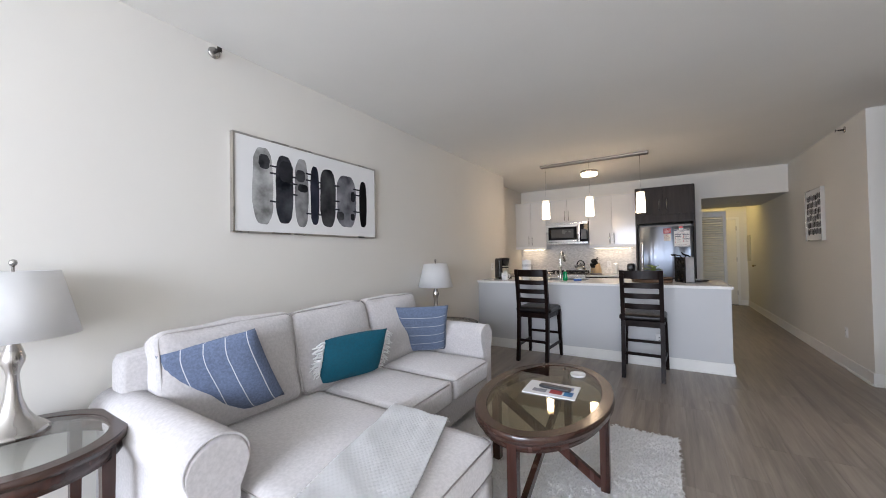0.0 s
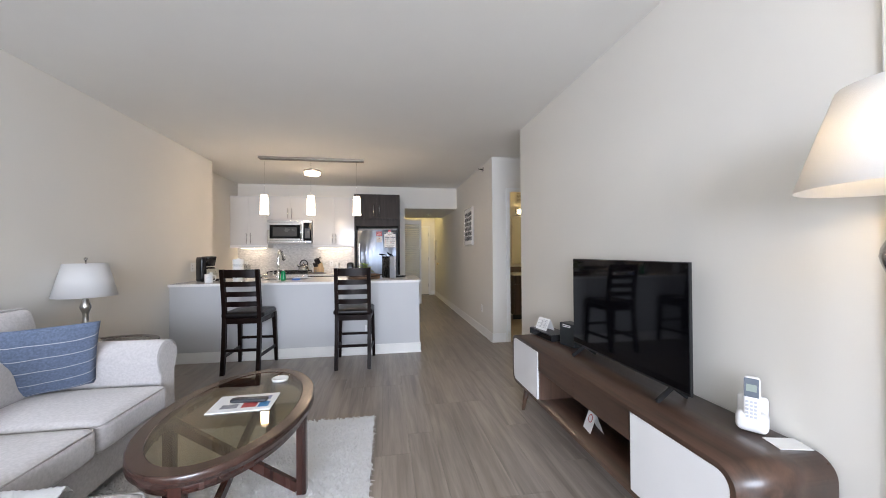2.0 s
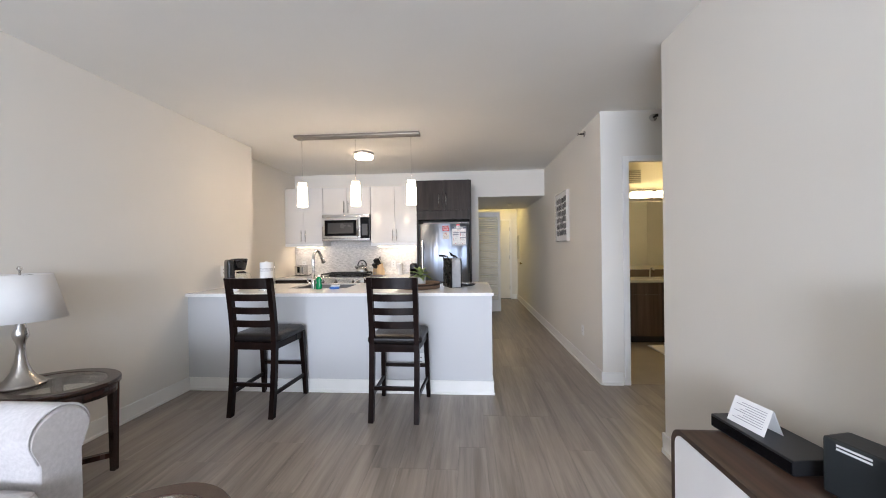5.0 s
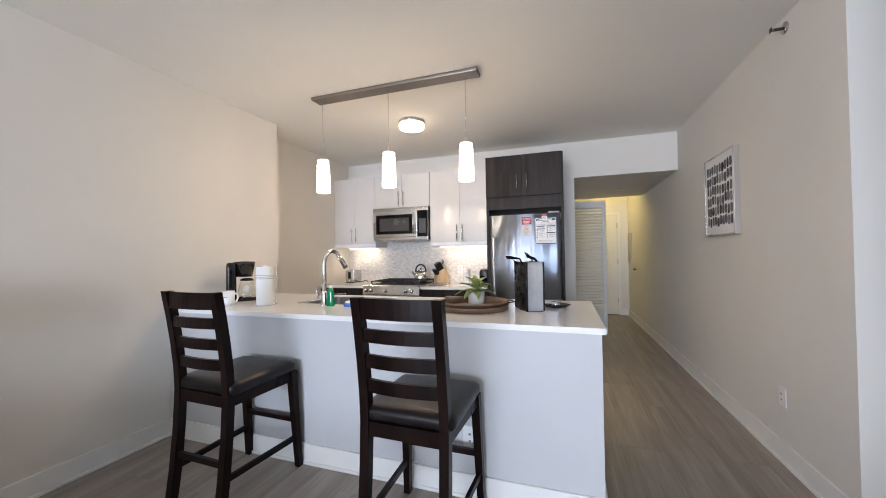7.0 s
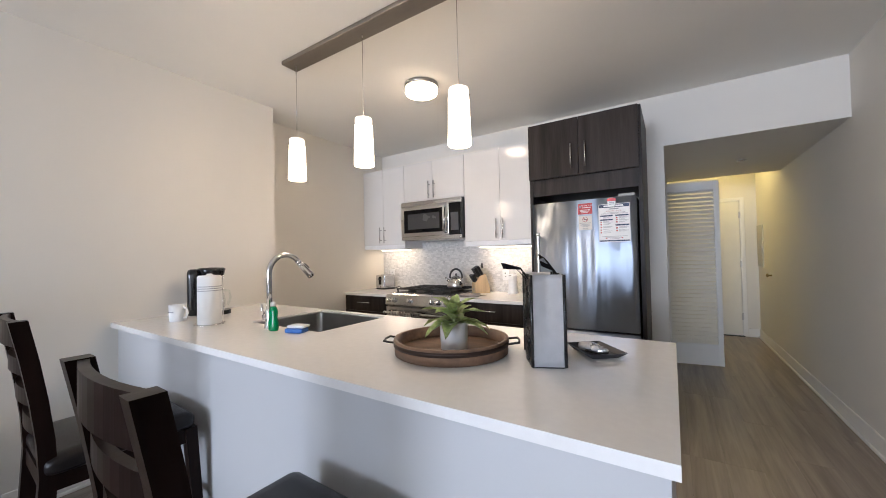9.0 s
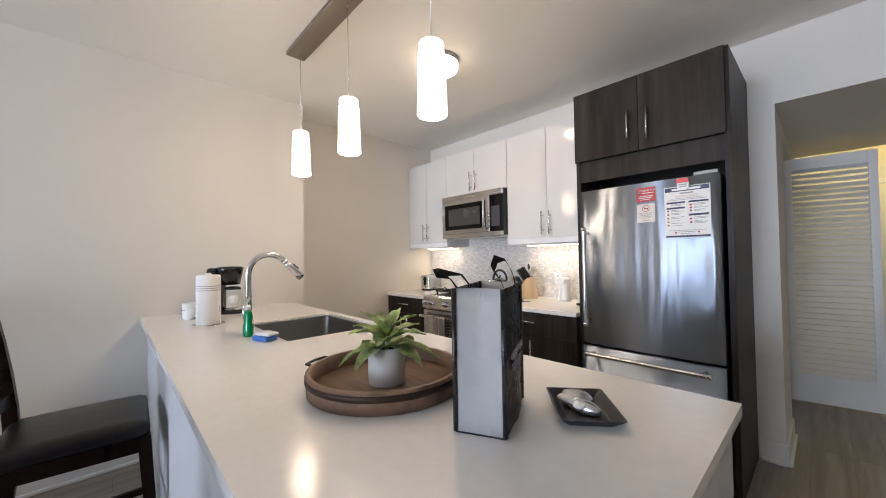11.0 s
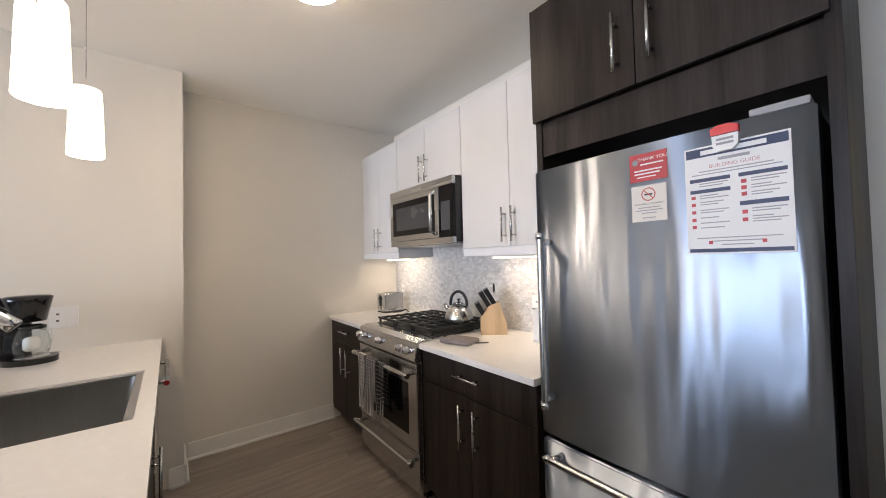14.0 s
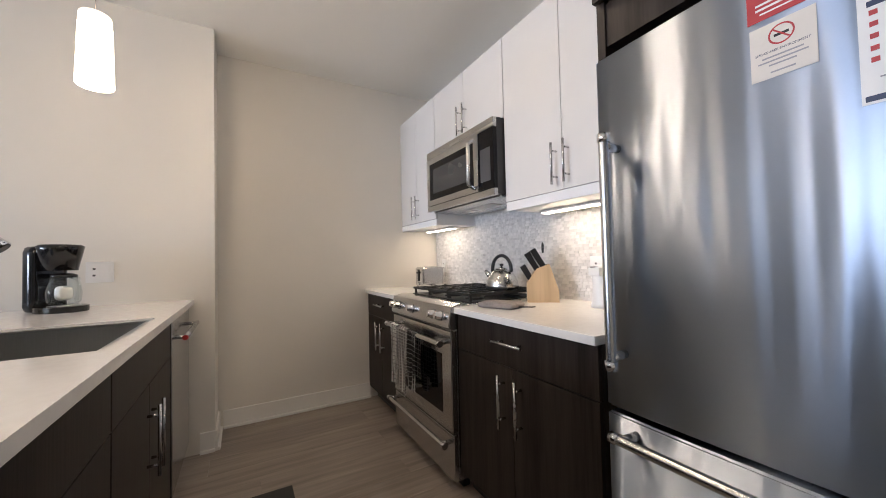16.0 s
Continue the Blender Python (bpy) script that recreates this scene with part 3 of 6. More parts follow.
sd_ = part("storage_drawer", B(RX0 + 0.004, YF - 0.03, 0.045, RX1 - 0.004, YF, 0.275, 0.004), STEEL, rg)
thick_handle((RX0 + 0.04, YF - 0.03, 0.235), (RX1 - 0.04, YF - 0.03, 0.235), sd_, (0, -0.05, 0))
part("cooktop", B(RX0 - 0.004, YF + 0.02, 0.9, RX1 + 0.004, YK - 0.02, 0.924, 0.003), STEELH, rg)
part("burner_pan", B(RX0 + 0.03, YF + 0.1, 0.9245, RX1 - 0.03, YK - 0.06, 0.928, 0.001), IRON, rg)
for x in (-1.69, -1.46, -1.23):
    for y in (YF + 0.22, YF + 0.5):
        bm = bmesh.new()
        lathe(bm, [(0.055, 0.928), (0.055, 0.936), (0.036, 0.938), (0.036, 0.948), (0, 0.949)], 20, (x, y, 0))
        part("burner", bm, IRON, rg)
for gx0 in (RX0 + 0.035, RX0 + 0.27, RX0 + 0.505):
    bm = bmesh.new()
    gx1 = gx0 + 0.23
    y0, y1 = YF + 0.11, YK - 0.07
    for x in (gx0 + 0.008, gx1 - 0.008):
        bar(bm, (x, y0, 0.962), (x, y1, 0.962), 0.012, 0.014, (0, 0, 1))
    for k in range(7):
        y = y0 + (y1 - y0) * k / 6
        bar(bm, (gx0, y, 0.965), (gx1, y, 0.965), 0.011, 0.014, (0, 0, 1))
    bar(bm, ((gx0 + gx1) / 2, y0, 0.963), ((gx0 + gx1) / 2, y1, 0.963), 0.01, 0.012, (0, 0, 1))
    for x in (gx0 + 0.008, gx1 - 0.008):
        for y in (y0 + 0.01, y1 - 0.01):
            bar(bm, (x, y, 0.928), (x, y, 0.96), 0.012, 0.012)
    part("grate", bm, IRON, rg, "black cast-iron pan grate")

# ---- microwave ----
MX0, MX1, MZ0, MZ1, MY = -1.85, -1.058, 1.5, 1.938, 7.045
mw = thing("microwave", "stainless steel over-the-range microwave with a black window", "microwave")
part("body", B(MX0, MY + 0.03, MZ0 + 0.012, MX1, YK, MZ1), mat("microwave_case", (0.03, 0.03, 0.032), 0.4), mw)
part("vent_base", B(MX0 + 0.01, MY + 0.05, MZ0, MX1 - 0.01, YK - 0.02, MZ0 + 0.011), STEELH, mw)
mdoor = part("door", B(MX0, MY, MZ0 + 0.045, -1.205, MY + 0.029, MZ1 - 0.055, 0.003), STEELH, mw)
part("window", B(MX0 + 0.045, MY - 0.002, MZ0 + 0.085, -1.25, MY + 0.001, MZ1 - 0.095, 0.001), BLACKGL, mdoor)
part("window_screen", B(MX0 + 0.1, MY - 0.0035, MZ0 + 0.125, -1.32, MY - 0.0015, MZ1 - 0.14), mat("dark_screen", (0.05, 0.05, 0.05), 0.25), mdoor)
bm = bmesh.new()
tube(bm, [(-1.245, MY - 0.003, MZ0 + 0.07), (-1.245, MY - 0.04, MZ0 + 0.09), (-1.245, MY - 0.04, MZ1 - 0.1), (-1.245, MY - 0.003, MZ1 - 0.08)], 0.011, 12)
part("handle", bm, STEELH, mdoor, "brushed steel door handle")
part("control_panel", B(-1.203, MY + 0.002, MZ0 + 0.045, MX1, MY + 0.029, MZ1 - 0.055, 0.003), BLACKGL, mw)
part("control_keys", B(-1.18, MY + 0.0005, MZ0 + 0.09, -1.085, MY + 0.0015, MZ1 - 0.16), mat("key_print", (0.06, 0.06, 0.065), 0.35), mw)
part("top_trim", B(MX0, MY + 0.002, MZ1 - 0.053, MX1, MY + 0.029, MZ1, 0.003), STEELH, mw)
part("bottom_trim", B(MX0, MY + 0.002, MZ0 + 0.005, MX1, MY + 0.029, MZ0 + 0.043, 0.003), STEELH, mw)
part("badge", B(-1.52, MY, MZ1 - 0.04, -1.4, MY + 0.003, MZ1 - 0.025), CHROME, mw)
part("task_lamp", B(-1.6, 7.2, MZ0 - 0.004, -1.3, 7.3, MZ0 - 0.001), mat("lamp_cover", (0.6, 0.6, 0.58), 0.3), mw)

# ---- island ----
IY0, IY1, IX1, IZ = 4.632, 5.59, 0.765, 0.945
isl = thing("island", "white painted kitchen island with baseboard", "island")
part("front_panel", B(WL, IY0, 0, IX1, IY0 + 0.1, IZ - 0.03), ISLAND, isl)
part("end_panel", B(IX1 - 0.1, IY0 + 0.1, 0, IX1, IY1 - 0.04, IZ - 0.03), ISLAND, isl)
bm = bmesh.new()
box(bm, WL + 0.02, IY0 - 0.013, 0, IX1 + 0.013, IY0, 0.125, 0.003)
box(bm, IX1, IY0, 0, IX1 + 0.013, IY1 - 0.04, 0.125, 0.003)
box(bm, WL + 0.02, IY0 - 0.024, 0, IX1 + 0.02, IY0, 0.018, 0.005)
part("baseboard", bm, TRIM, isl)
SX0, SX1, SY0, SY1 = -1.385, -0.75, 5.03, 5.54


def island_unit(x0, x1, label):
    u = thing("base_cabinet", label, "cabinet", pose(0, 0, 0), "island base cabinets")
    yb = IY1 - 0.045
    hole = x0 < SX0 + 0.1
    if hole:
        part("body", B(x0, IY0 + 0.12, 0.1, x1, yb, 0.62), DARKCAB, u)
        part("apron", B(x0, yb - 0.02, 0.62, x1, yb, IZ - 0.03), DARKCAB, u)
    else:
        part("body", B(x0, IY0 + 0.12, 0.1, x1, yb, IZ - 0.03), DARKCAB, u)
    part("toe_kick", B(x0, yb - 0.08, 0, x1, yb - 0.06, 0.1), BLACK, u)
    zd = IZ - 0.2
    dr = part("drawer", B(x0 + 0.002, yb, zd, x1 - 0.002, yb + 0.018, IZ - 0.036, 0.0015), DARKCAB, u)
    mid = (x0 + x1) / 2
    if not hole:
        pull((mid - 0.09, yb + 0.018, zd + 0.08), (mid + 0.09, yb + 0.018, zd + 0.08), dr, (0, 0.035, 0))
    for a_, b_, hx in ((x0, mid, mid - 0.035), (mid, x1, mid + 0.035)):
        d_ = part("door", B(a_ + 0.002, yb, 0.1, b_ - 0.002, yb + 0.018, zd - 0.004, 0.0015), DARKCAB, u)
        pull((hx, yb + 0.018, zd - 0.3), (hx, yb + 0.018, zd - 0.08), d_, (0, 0.035, 0))


island_unit(-1.56, -0.72, "dark wood-grain sink cabinet in the island")
island_unit(-0.715, 0.68, "dark wood-grain cabinet in the island with a drawer")
dw = thing("dishwasher", "stainless steel dishwasher set into the island", "dishwasher")
part("body", B(-2.17, IY0 + 0.12, 0.1, -1.565, IY1 - 0.05, IZ - 0.035), BLACK, dw)
dd = part("door", B(-2.165, IY1 - 0.05, 0.1, -1.567, IY1 - 0.02, IZ - 0.05, 0.004), STEEL, dw)
bm = bmesh.new()
tube(bm, [(-2.12, IY1 + 0.025, IZ - 0.13), (-1.61, IY1 + 0.025, IZ - 0.13)], 0.012, 14)
for x in (-2.09, -1.64):
    tube(bm, [(x, IY1 - 0.02, IZ - 0.13), (x, IY1 + 0.025, IZ - 0.13)], 0.01, 10)
part("handle", bm, STEELH, dd, "brushed steel towel-bar handle")
bm = bmesh.new()
tube(bm, [(-1.609, IY1 + 0.025, IZ - 0.13), (-1.602, IY1 + 0.025, IZ - 0.13)], 0.0125, 14)
part("medallion", bm, mat("red_medallion", (0.35, 0.01, 0.01), 0.3), dd, "red handle end medallion")
part("toe_kick", B(-2.165, IY1 - 0.1, 0, -1.567, IY1 - 0.08, 0.1), BLACK, dw)

itop = thing("island_worktop", "white quartz island worktop with a sink cut-out", "worktop")
bm = bmesh.new()
TY0, TX1 = IY0 - 0.037, IX1 + 0.016
box(bm, WL, TY0, IZ - 0.03, SX0, IY1, IZ)
box(bm, SX1, TY0, IZ - 0.03, TX1, IY1, IZ)
box(bm, SX0, TY0, IZ - 0.03, SX1, SY0, IZ)
box(bm, SX0, SY1, IZ - 0.03, SX1, IY1, IZ)
bmesh.ops.remove_doubles(bm, verts=bm.verts, dist=1e-5)
part("slab", bm, QUARTZ, itop)
sink = thing("sink", "undermount stainless steel single-bowl sink", "sink")
bm = bmesh.new()
rings_ = []
for o_, z_ in ((0.02, IZ - 0.013), (0.024, IZ - 0.03), (0.028, 0.74), (0.05, 0.712), (0.09, 0.706)):
    c_ = 0.03 + o_ * 0.3
    loop_ = []
    for px_, py_, a0 in ((SX1 - o_ - c_, SY1 - o_ - c_, 0), (SX0 + o_ + c_, SY1 - o_ - c_, 90), (SX0 + o_ + c_, SY0 + o_ + c_, 180), (SX1 - o_ - c_, SY0 + o_ + c_, 270)):
        loop_ += [bm.verts.new((px_ + c_ * math.cos(radians(a0 + 15 * k)), py_ + c_ * math.sin(radians(a0 + 15 * k)), z_)) for k in range(7)]
    rings_.append(loop_)
for ra, rb in zip(rings_, rings_[1:]):
    for k in range(28):
        bm.faces.new((ra[k], ra[(k + 1) % 28], rb[(k + 1) % 28], rb[k])).smooth = True
bm.faces.new(rings_[-1])
bmesh.ops.recalc_face_normals(bm, faces=bm.faces)
# bowl steel is darker than the rim's: the shade inside is put into its colour
part("bowl", bm, mat("shaded_sink_steel", (0.26, 0.26, 0.255), 0.34, 1.0, var=0.1, scale=5, fine=250, bump=0.006, stretch=(1, 1, 0.05)), sink)
bm = bmesh.new()
lathe(bm, [(0.045, 0.7045), (0.045, 0.708), (0.03, 0.7085), (0.028, 0.706), (0, 0.706)], 24, ((SX0 + SX1) / 2, (SY0 + SY1) / 2, 0))
part("drain", bm, CHROME, sink)
bm = bmesh.new()
w_ = 0.026
box(bm, SX0, SY0, IZ - 0.013, SX0 + w_, SY1, IZ - 0.008)
box(bm, SX1 - w_, SY0, IZ - 0.013, SX1, SY1, IZ - 0.008)
box(bm, SX0 + w_, SY0, IZ - 0.013, SX1 - w_, SY0 + w_, IZ - 0.008)
box(bm, SX0 + w_, SY1 - w_, IZ - 0.013, SX1 - w_, SY1, IZ - 0.008)
part("rim", bm, mat("sink_rim_steel", (0.36, 0.36, 0.355), 0.32, 1.0, var=0.08, scale=5, fine=250, bump=0.004), sink)

# faucet
fx, fy = -1.078, 4.965
fa = thing("faucet", "tall chrome gooseneck pull-down kitchen faucet", "faucet", pose(fx, fy, IZ))
part("base", lathe(bmesh.new(), [(0.029, 0), (0.029, 0.005), (0.025, 0.009), (0.0235, 0.05), (0.022, 0.095), (0.0175, 0.105), (0.0, 0.108)], 28), CHROME, fa)
arc = [(0, 0, 0.08), (0, 0, 0.2), (0, 0, 0.285)] + [(0, 0.1 - 0.1 * math.cos(a), 0.3 + 0.1 * math.sin(a)) for a in [math.pi * k / 18 for k in range(15)]]
part("spout", tube(bmesh.new(), arc, 0.0155, 16), CHROME, fa)
e = Vector(arc[-1])
dn = (e - Vector(arc[-2])).normalized()
part("collar", tube(bmesh.new(), [e - dn * 0.004, e + dn * 0.012], 0.0178, 16), CHROME, fa)
head = part("spray_head", tube(bmesh.new(), [e + dn * 0.012, e + dn * 0.04, e + dn * 0.1, e + dn * 0.128], 0.0165, 18, 0.0235), CHROME, fa)
part("nozzle_face", tube(bmesh.new(), [e + dn * 0.128, e + dn * 0.131], 0.02, 18), BLACK, head)
side_ = dn.cross(Vector((1, 0, 0))).normalized()
part("spray_button", bar(bmesh.new(), e + dn * 0.045 - side_ * 0.0175, e + dn * 0.085 - side_ * 0.0205, 0.014, 0.008, (1, 0, 0)), BLACK, head)
bm = bmesh.new()
tube(bm, [(-0.018, 0, 0.06), (-0.056, 0, 0.064)], 0.013, 14)
tube(bm, [(-0.05, 0, 0.064), (-0.062, -0.006, 0.095), (-0.058, -0.012, 0.135)], 0.0095, 12, 0.006)
part("lever", bm, CHROME, fa)

# ---- pendants, ceiling lamp ----
track = thing("pendant_light", "brushed nickel ceiling bar with three lit glass pendants", "pendant lamp")
part("canopy", B(-1.44, 5.29, H - 0.028, 0.02, 5.41, H, 0.006), mat("bronze_nickel", (0.3, 0.27, 0.24), 0.42, 1.0, var=0.08, scale=5, fine=200, bump=0.004, stretch=(0.05, 1, 1)), track)
PY = 5.355
for x in (-1.37, -0.735, -0.085):
    bm = bmesh.new()
    tube(bm, [(x, PY, H - 0.02), (x, PY, 2.15)], 0.0018, 6)
    part("cable", bm, STEELH, track)
    bm = bmesh.new()
    lathe(bm, [(0.0, 2.155), (0.012, 2.155), (0.012, 2.125), (0.0, 2.125)], 14, (x, PY, 0))
    part("lamp_holder", bm, CHROME, track)
    bm = bmesh.new()
    lathe(bm, [(0.0, 2.098), (0.0505, 2.098), (0.0575, 1.865), (0.0545, 1.861), (0.0, 1.861)], 32, (x, PY, 0))
    shade_ = part("glass_shade", bm, FROST, track, "lit white glass cylinder shade")
    bm = bmesh.new()
    lathe(bm, [(0.0, 2.142), (0.046, 2.142), (0.049, 2.136), (0.0504, 2.0985), (0.0, 2.0985)], 32, (x, PY, 0))
    part("shade_top", bm, FROSTTOP, shade_)
    bm = bmesh.new()
    tube(bm, [(x - 0.065, PY, 2.1), (x + 0.065, PY, 2.1)], 0.002, 6)
    part("pin", bm, CHROME, track)
cl = thing("ceiling_light", "round flush ceiling lamp, lit, with a nickel band", "ceiling lamp")
cx, cy = -0.86, 6.12
bm = bmesh.new()
lathe(bm, [(0.135, H), (0.135, H - 0.03), (0.125, H - 0.03), (0.125, H)], 40, (cx, cy, 0))
part("band", bm, NICKEL, cl)
bm = bmesh.new()
lathe(bm, [(0.128, H - 0.03), (0.128, H - 0.062), (0.122, H - 0.07)], 40, (cx, cy, 0))
part("glass_side", bm, mat("lit_glass_side", (0.9, 0.88, 0.84), 0.4, emit=9.0, emit_color=(1.0, 0.74, 0.5), bump=0), cl)
bm = bmesh.new()
lathe(bm, [(0.122, H - 0.0705), (0.1, H - 0.074), (0.06, H - 0.076), (0.0, H - 0.0765)], 40, (cx, cy, 0))
part("diffuser", bm, PANEL, cl)
# hall lamp above the soffit's end, bathroom lamps
hl = thing("hall_ceiling_light", "round lit ceiling lamp in the hall", "ceiling lamp")
bm = bmesh.new()
lathe(bm, [(0.14, H), (0.14, H - 0.05), (0.12, H - 0.07), (0, H - 0.075)], 32, (1.3, 10.2, 0))
part("diffuser", bm, mat("lit_hall_diffuser", (0.9, 0.85, 0.75), 0.4, emit=HALL, emit_color=(1.0, 0.75, 0.28), bump=0), hl)

# ---- living room: sofa with chaise ----
sofa = thing("sectional_sofa", "light grey chenille sectional sofa with a chaise", "sofa")
SB = WL + 0.02  # back of the sofa
part("base", soft(bmesh.new(), (-1.66, 1.6, 0.18), (1.0, 2.16, 0.2), 0.03, n=6), SOFA, sofa)
part("chaise_base", soft(bmesh.new(), (-0.87, 0.99, 0.18), (0.66, 0.84, 0.2), 0.03, n=6), SOFA, sofa)
for x, y in ((-2.1, 0.5), (-2.1, 2.68), (-1.25, 2.68), (-0.62, 0.65), (-0.62, 1.33)):
    part("foot", lathe(bmesh.new(), [(0.022, 0.0), (0.03, 0.09)], 14, (x, y, 0)), ESPRESSO, sofa)
part("back_frame", soft(bmesh.new(), (SB + 0.11, 1.595, 0.53), (0.2, 2.3, 0.72), 0.06, n=10), SOFA, sofa)


def arm(y0, y1):
    """A sock arm: rounded top roll, upright front face, a welt round the front."""
    w = y1 - y0
    out = [(y0 + 0.02, 0.09), (y1 - 0.02, 0.09), (y1 - 0.025, 0.5)]
    yc, zc, r = (y0 + y1) / 2, 0.605, w / 2 + 0.01
    out += [(yc + r * math.cos(a), zc + r * 0.92 * math.sin(a)) for a in [radians(-25 + 230 * k / 22) for k in range(23)]]
    out += [(y0 + 0.025, 0.5)]
    bm = bmesh.new()
    xs = (SB + 0.02, -1.7, -1.26, -1.192, -1.178)
    sc = (1, 1, 1, 0.985, 0.93)
    rings = [[bm.verts.new((x, yc + (y - yc) * s, 0.35 + (z - 0.35) * s)) for y, z in out] for x, s in zip(xs, sc)]
    for a, b in zip(rings, rings[1:]):
        for k in range(len(out)):
            f = bm.faces.new((a[k], a[(k + 1) % len(out)], b[(k + 1) % len(out)], b[k]))
            f.smooth = True
    bm.faces.new(rings[0])
    bm.faces.new(rings[-1][::-1])
    bmesh.ops.recalc_face_normals(bm, faces=bm.faces)
    ob = part("arm", bm, SOFA, sofa)
    welt = [(-1.186, yc + (y - yc) * 0.99, 0.35 + (z - 0.35) * 0.99) for y, z in out]
    part("piping", tube(bmesh.new(), welt[2:], 0.005, 6), SOFA, ob)


arm(0.375, 0.58)
arm(2.605, 2.815)


def welt(hy, hz, r, depth, n=6):
    """A closed line round an upholstered block's face, where the rounded edge begins; depth: how far behind the face."""
    k = math.sqrt(max(0.0, r * r - (r - depth) ** 2)) + 0.002
    line = []
    for sy, sz, a0 in ((1, 1, 0), (-1, 1, 90), (-1, -1, 180), (1, -1, 270)):
        line += [(sy * (hy - r) + k * math.cos(radians(a0 + 90 * q / n)), sz * (hz - r) + k * math.sin(radians(a0 + 90 * q / n))) for q in range(n + 1)]
    return line + line[:1]


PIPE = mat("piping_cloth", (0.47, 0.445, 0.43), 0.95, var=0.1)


def cushion(name, c, size, r, puff, lump, seed):
    """A seat cushion with piping round its upper and lower edges."""
    ob = part(name, soft(bmesh.new(), c, size, r, puff, 18, lump, seed), SOFA, sofa)
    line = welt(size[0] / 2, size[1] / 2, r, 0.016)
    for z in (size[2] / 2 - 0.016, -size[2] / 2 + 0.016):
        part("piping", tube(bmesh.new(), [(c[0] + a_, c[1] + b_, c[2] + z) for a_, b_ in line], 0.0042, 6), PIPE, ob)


cushion("seat_cushion", (-1.59, 1.722, 0.36), (0.96, 0.575, 0.165), 0.045, (0.0, 0.0, 0.024), 0.007, 1)
cushion("seat_cushion", (-1.59, 2.303, 0.36), (0.96, 0.575, 0.165), 0.045, (0.0, 0.0, 0.024), 0.007, 2)
cushion("chaise_cushion", (-1.305, 1.008, 0.36), (1.53, 0.845, 0.165), 0.045, (0.0, 0.0, 0.022), 0.007, 3)
for y, w, s, tip in ((0.9, 0.735, 5, -12), (1.595, 0.68, 6, -14), (2.25, 0.66, 7, -13)):
    at_ = pose(SB + 0.275, y, 0.70, random.Random(s).uniform(-1.5, 1.5), tip, 0)
    ob = part("back_cushion", turn(soft(bmesh.new(), (0, 0, 0), (0.2, w, 0.54), 0.055, (0.06, 0.0, 0.02), 22, 0.016, s), at_), SOFA, sofa)
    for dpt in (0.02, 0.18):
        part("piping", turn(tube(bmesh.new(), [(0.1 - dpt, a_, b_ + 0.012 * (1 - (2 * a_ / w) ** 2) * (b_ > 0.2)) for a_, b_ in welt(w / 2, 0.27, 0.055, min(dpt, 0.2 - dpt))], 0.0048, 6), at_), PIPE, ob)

DENIM = striped("blue_chambray", (0.125, 0.16, 0.245), (0.6, 0.61, 0.63), 0, 0.098, 0.004, 0.02)
DENIMV = striped("blue_chambray_rows", (0.14, 0.18, 0.265), (0.6, 0.61, 0.63), 2, 0.085, 0.004, 0.02)
TEAL = mat("teal_cotton", (0.0, 0.075, 0.115), 0.9, var=0.12, scale=60, fine=500, bump=0.06)
WOOL = mat("white_cotton", (0.84, 0.83, 0.82), 0.95, var=0.04, scale=30, fine=300, bump=0.02)
p1 = thing("throw_pillow", "blue pillow with thin white stripes leaning on the sofa", "pillow", pose(-1.775, 0.8, 0.715, 26, 0, 54) @ pose(0, 0, 0, 0, -15, 0), "striped pillows")
part("cover", pillow(bmesh.new(), 0.44, 0.49, 0.17), DENIM, p1)
p2 = thing("throw_pillow", "teal lumbar pillow with white fringe on the sofa", "pillow", pose(-1.65, 1.575, 0.655, 24, 0, 74) @ pose(0, 0, 0, 0, -1, 0))
part("cover", pillow(bmesh.new(), 0.46, 0.345, 0.15), TEAL, p2)
random.seed(4)
for s in (-1, 1):
    bm = bmesh.new()
    for k in range(34):
        z = -0.155 + 0.31 * k / 33
        x = s * 0.225
        tube(bm, [(x, 0, z), (x + s * random.uniform(0.015, 0.03), random.uniform(-0.015, 0.015), z - 0.01), (x + s * random.uniform(0.045, 0.07), random.uniform(-0.02, 0.02), z - random.uniform(0.02, 0.05))], 0.0055, 5, 0.004)
    part("fringe", bm, WOOL, p2, "white cotton fringe")
p3 = thing("throw_pillow", "blue pillow with white cross stripes by the far arm", "pillow", pose(-1.68, 2.42, 0.675, 22, 0, 42), "striped pillows")
part("cover", pillow(bmesh.new(), 0.46, 0.46, 0.15), DENIMV, p3)

KNIT = mat("white_knit", (0.9, 0.895, 0.89), 0.95, var=0.03, fine=300, bump=0.05, spec=0.2)
for m_ in (KNIT, SOFA, DENIM, DENIMV, TEAL, WOOL):
    m_.node_tree.nodes["Principled BSDF"].inputs["Diffuse Roughness"].default_value = 1.0
# knitted throw laid over the chaise
thr = thing("throw_blanket", "white knitted throw draped across the chaise", "blanket")
bm = bmesh.new()
nu, nv = 140, 64
c0, ux, vy = Vector((-1.17, 1.44, 0)), Vector((0.25, -0.97, 0)).normalized(), Vector((1.0, -0.02, 0)).normalized()
L, W = 0.95, 0.42
rows_ = []
